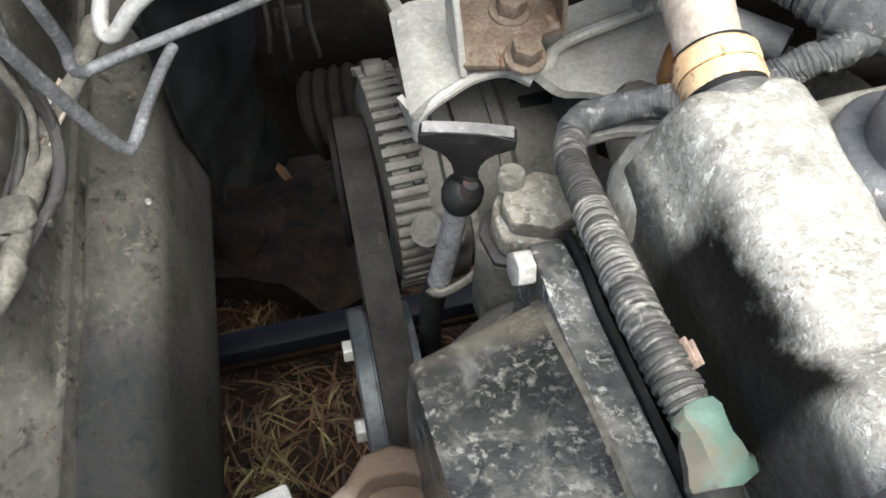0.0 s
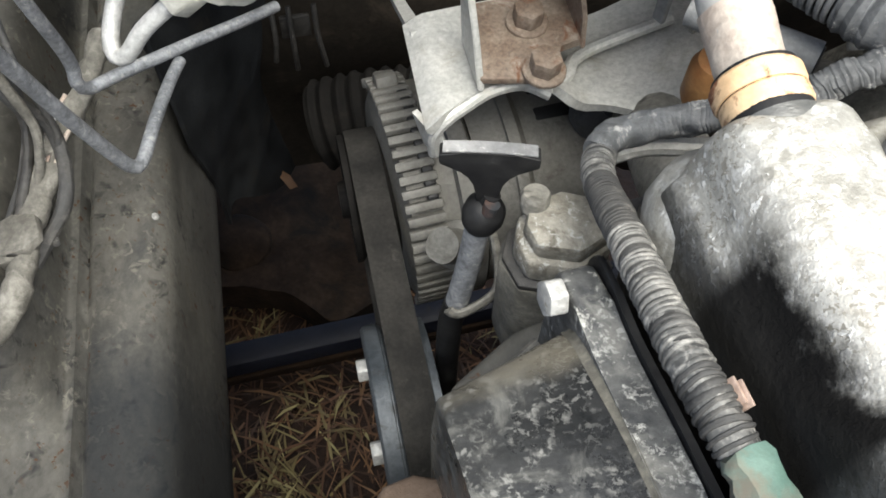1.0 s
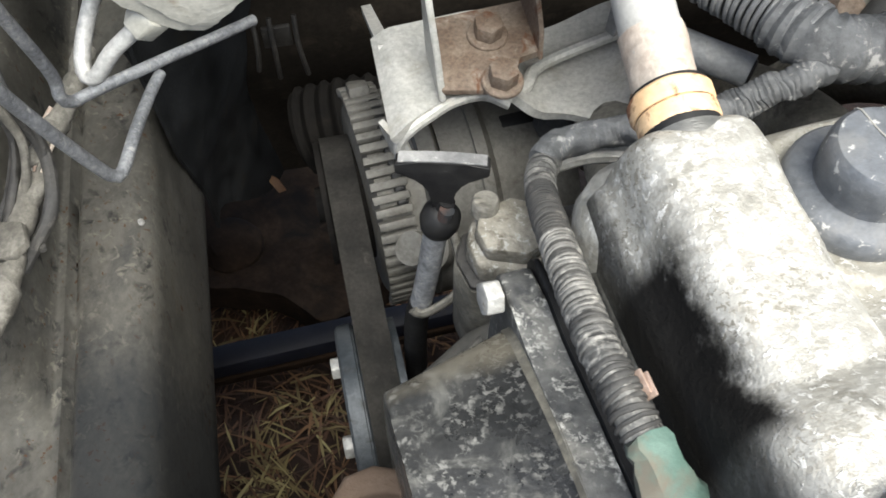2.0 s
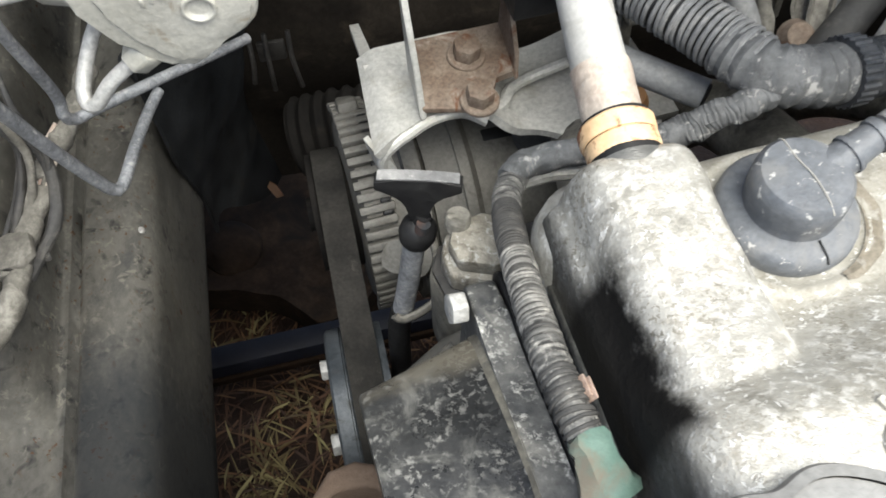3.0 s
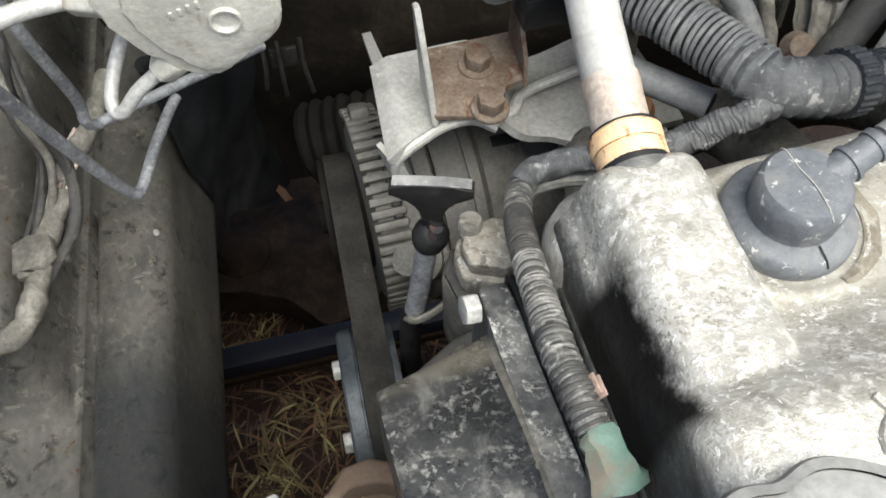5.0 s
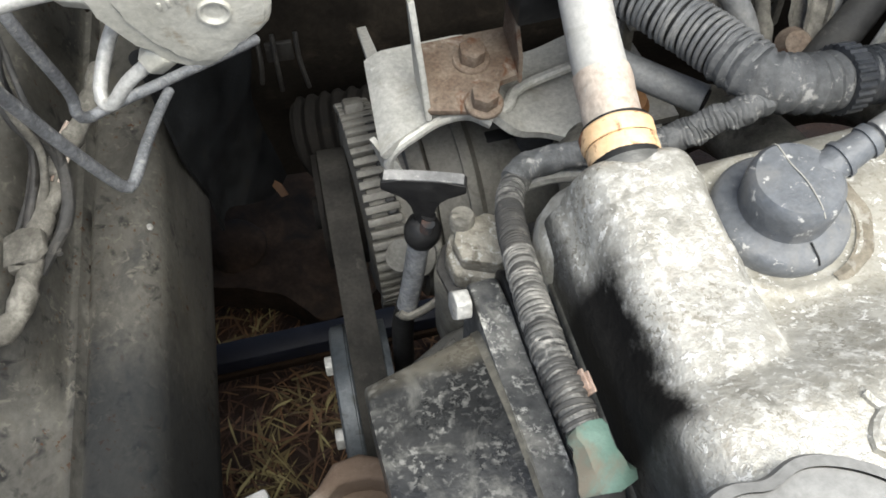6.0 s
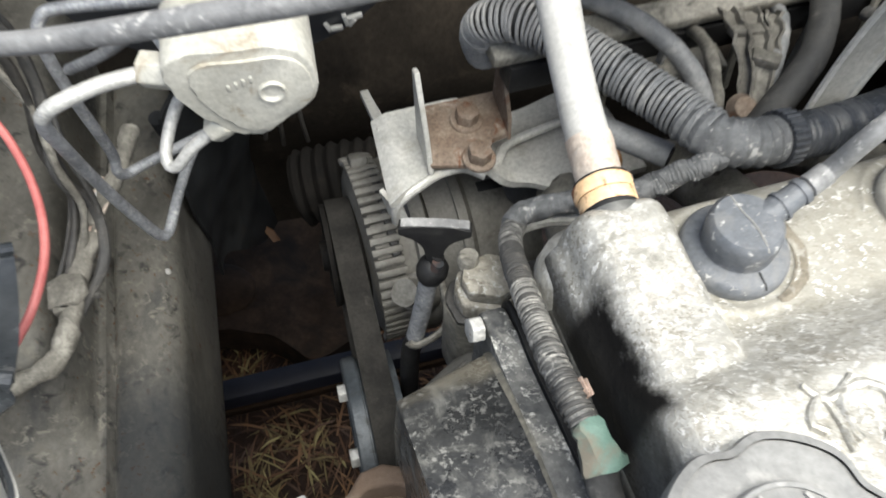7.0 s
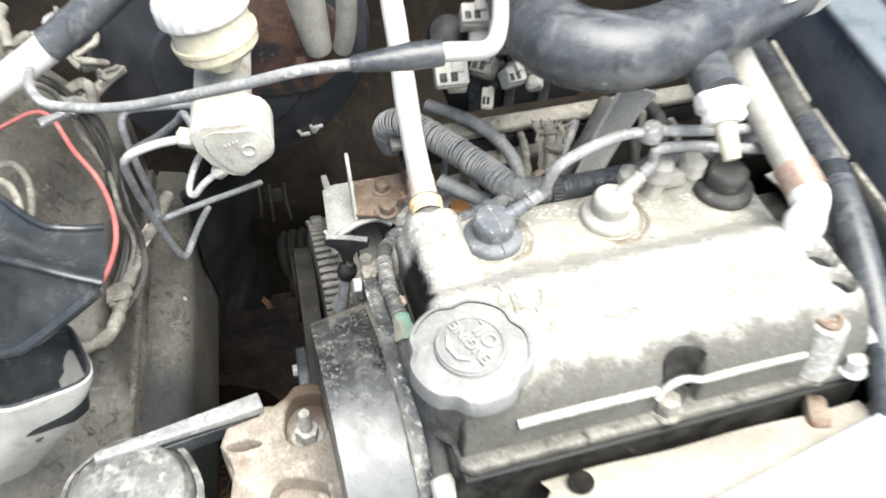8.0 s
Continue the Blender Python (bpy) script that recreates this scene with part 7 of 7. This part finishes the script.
pipe("dusty tan vacuum pipe curving behind the reservoir", [(-0.196, 0.335, 1.058), (-0.186, 0.358, 1.060), (-0.178, 0.386, 1.062), (-0.160, 0.418, 1.064), (-0.138, 0.450, 1.07)], 0.0058, LOOM, "vacuum_pipe")

duct = thing("air_duct", "glossy black moulded plastic air duct over the wing", "duct", (-0.12, 0.13, 1.08))
bm = bmesh.new()
grid = []
edge_a = [(-0.209, 0.214, 1.085), (-0.187, 0.202, 1.086), (-0.147, 0.176, 1.090), (-0.124, 0.176, 1.087), (-0.107, 0.186, 1.080)]
edge_b = [(-0.167, 0.136, 1.100), (-0.149, 0.131, 1.102), (-0.126, 0.128, 1.100), (-0.105, 0.127, 1.095), (-0.085, 0.129, 1.088)]
edge_c = [(-0.180, 0.110, 1.031), (-0.160, 0.103, 1.039), (-0.142, 0.098, 1.047), (-0.116, 0.110, 1.063), (-0.0878, 0.126, 1.083)]
for t in range(9):
    s = t / 8
    grid.append([Vector(a).lerp(Vector(b), s) + Vector((0, 0, -0.006 * math.sin(s * 3.14))) for a, b in zip(edge_a, edge_b)])
for t in range(1, 7):
    s = t / 6
    grid.append([Vector(b).lerp(Vector(c), s) for b, c in zip(edge_b, edge_c)])
sheet(bm, grid)
thicken(bm, 0.003)
part("shell", bm, BLACK_GLOSS, duct)
bm = bmesh.new()
tube(bm, [Vector(p) + Vector((0, 0, 0.001)) for p in edge_b], 0.0030, 10, 0.004)
part("ridge", bm, BLACK_GLOSS, duct)
bm = bmesh.new()
tube(bm, [Vector(p) + Vector((0, -0.001, 0.002)) for p in edge_c], 0.0042, 10, 0.004)
part("lower_lip", bm, BLACK_GLOSS, duct)
bm = bmesh.new()
tube(bm, [Vector(p) + Vector((0, 0, 0.001)) for p in edge_a], 0.0026, 10, 0.004)
part("rear_lip", bm, BLACK_GLOSS, duct)

def squarish(a, h):
    """A rounded square in place of a circle."""
    b = a + radians(28)
    return 0.90 * (abs(math.cos(b)) ** 4.5 + abs(math.sin(b)) ** 4.5) ** (-1 / 4.5)


cup = thing("washer_bottle_neck", "pale plastic washer bottle neck with a black mouth", "washer bottle", (-0.145, 0.10, 0.93))
km = frame_of((-0.1490, 0.1080, 0.998), (0.06, 0.14, 1)) @ Matrix.Diagonal((0.88, 0.88, 1, 1))
bm = bmesh.new()
lathe(bm, [(0.030, -0.09), (0.036, -0.06), (0.041, -0.03), (0.0445, 0.012), (0.0450, 0.018), (0.0435, 0.019), (0.0410, 0.012), (0.038, -0.020), (0.030, -0.030), (0, -0.032)], km, 64, squarish)
for v in bm.verts:
    v.co.x += 0.55 * min(0.0, v.co.z - 0.992)
part("neck", bm, CUP_PLASTIC, cup)
bm = bmesh.new()
lathe(bm, [(0.0405, 0.0125), (0.0425, 0.0165), (0.0440, 0.0200), (0.0415, 0.0205), (0.0395, 0.0140), (0.0370, -0.018), (0.029, -0.028), (0, -0.030), (0, -0.0285), (0.028, -0.0265), (0.0355, -0.017), (0.0385, 0.010), (0.0405, 0.0125)], km, 64, squarish)
part("liner", bm, BLACK_GLOSS, cup, "black inner liner")
for k in range(5):
    bm = bmesh.new()
    block(bm, km @ Matrix.Translation((-0.020 + 0.010 * k, 0.004, -0.0290)), (0.004, 0.046, 0.003), 0.001)
    part("grille_rib", bm, BLACK_GLOSS, cup)

# engine mount at the front corner
mount = thing("engine_mount_bracket", "tan rusty cast iron engine mount bracket with a recessed stud", "engine mount", (0.03, 0.10, 0.90))
bm = bmesh.new()
outer_pts = [(-0.021, 0.096), (-0.0205, 0.116), (-0.016, 0.128), (-0.006, 0.132), (0.010, 0.134), (0.016, 0.142), (0.021, 0.153), (0.031, 0.158), (0.046, 0.157), (0.066, 0.150), (0.080, 0.06), (0.074, 0.01), (0.002, 0.01), (-0.002, 0.046), (-0.006, 0.076), (-0.012, 0.086)]
slab(bm, outer_pts, [oval(0.037, 0.125, 0.0165, 0.0225, 26, 0.1, 2.6), oval(0.045, 0.050, 0.021, 0.026, 22, 0.0, 4.0), oval(-0.0045, 0.0985, 0.0125, 0.0040, 18, 0.25, 2.5)], Matrix.Translation((0, 0, 0.955)), 0.05, 0.0028)
roughen(bm, 0.0010, 0.012)
part("casting", bm, RUST_CAST, mount)
bm = bmesh.new()
prism(bm, [(x * 0.98, 0.08 + (y - 0.08) * 0.96) for x, y in outer_pts], Matrix.Translation((0, 0, 0.908)), 0.030, 0.002)
roughen(bm, 0.0012, 0.014)
part("pocket_floor", bm, RUST_CAST, mount)
hexbolt(mount, frame_of((0.0375, 0.1190, 0.9400), (0, 0, 1)), 0.016, 0.011, CAST, 0.0125, "nut", "dusty grey nut")
bm = bmesh.new()
lathe(bm, [(0, 0), (0.0048, 0), (0.0048, 0.018), (0.004, 0.021), (0, 0.021)], frame_of((0.0375, 0.1190, 0.950), (0, 0, 1)), 16)
part("stud", bm, CAST, mount)
writing("S", 0.010, Matrix.Translation((0.004, 0.117, 0.9552)) @ pose(0, 0, 0, 0, 0, -18), RUST_CAST, mount, "lettering", 0.001)

arm = thing("stay_bar", "dusty black square-section stay bar over the mount", "bar", (-0.04, 0.095, 0.96))
a, b = Vector((0.002, 0.1310, 0.962)), Vector((-0.102, 0.070, 0.966))
along = frame_of(b, a - b)
bm = bmesh.new()
block(bm, along, (0.0125, 0.0075, (a - b).length), 0.0015)
for q in bm.verts:
    f = smooth01((q.co - b).dot((a - b).normalized()), 0.0, 0.10)
    q.co = b + (a - b) * ((q.co - b).dot(a - b) / (a - b).length_squared) + (q.co - b - (a - b) * ((q.co - b).dot(a - b) / (a - b).length_squared)) * (0.65 + 0.55 * f)
roughen(bm, 0.0004, 0.012)
part("bar", bm, LEAD, arm, "pale grey upper face")
bm = bmesh.new()
block(bm, frame_of(b + Vector((0.001, -0.002, -0.013)), a - b), (0.009, 0.014, (a - b).length * 0.97), 0.001)
roughen(bm, 0.0005, 0.014)
part("lower_web", bm, BLACK_GLOSS, arm)
bushing = thing("mount_bush", "dusty black domed rubber mount bush", "mount bush", (-0.07, 0.06, 0.90))
qm = frame_of((-0.0745, 0.052, 0.933), (0.0, -0.1, 1))
bm = bmesh.new()
lathe(bm, [(0.046, -0.05), (0.047, 0.0), (0.0455, 0.012), (0.040, 0.024), (0.028, 0.031), (0, 0.033)], qm, 36)
roughen(bm, 0.0012, 0.02)
part("dome", bm, DUSTY_BLACK, bushing)
bm = bmesh.new()
lathe(bm, [(0.046, 0.006), (0.0500, 0.008), (0.0505, 0.013), (0.046, 0.016)], qm, 36, lambda a, h: 1 + 0.015 * math.sin(a * 7))
part("rim", bm, DUSTY_BLACK, bushing)

# heat shield and slam panel
shield = thing("heat_shield", "beige stained pressed heat shield below the rocker cover", "heat shield", E(0.12, -0.18, 0.98))
bm = bmesh.new()
grid = []
for i in range(26):
    u = -0.02 + 0.0095 * i
    grid.append([E(max(u, -0.012 + 0.004 * math.sin(k * 2.1)), -0.1540 - 0.0082 * k, 1.022 + 0.006 * math.sin(min(1, k / 4) * 1.57) - 0.0030 * max(0, k - 5) ** 1.4 + 0.0015 * math.sin(u * 60)) for k in range(6)])
sheet(bm, grid)
thicken(bm, 0.0025)
part("pressing", bm, SHIELD, shield)
bm = bmesh.new()
lathe(bm, [(0, 0.0), (0.0075, 0.0), (0.0085, 0.0008), (0.0075, 0.0016), (0, 0.0006)], frame_of(E(0.010, -0.1640, 1.0275), (0, 0, 1)), 24)
part("hole", bm, BODY_DARK, shield, "dark bolt hole")
bm = bmesh.new()
block(bm, frame_of(E(0.184, -0.1555, 1.014), (0, 0, 1)), (0.026, 0.016, 0.014), 0.004)
roughen(bm, 0.001, 0.01)
part("joint_block", bm, RUST, shield, "rusty brown joint block")
slam = thing("slam_panel", "pale blue painted front slam panel", "body panel", E(0.18, -0.30, 1.02), kind="structure")
bm = bmesh.new()
grid = []
for i in range(30):
    u = -0.12 + 0.025 * i
    grid.append([E(u, -0.196 + 0.20 * (u - 0.10) - 0.022 * k, 1.036 + 0.012 * math.sin(min(1, k / 3) * 1.57)) for k in range(9)])
sheet(bm, grid)
thicken(bm, 0.004)
part("panel", bm, BLUE_PAINT, slam)
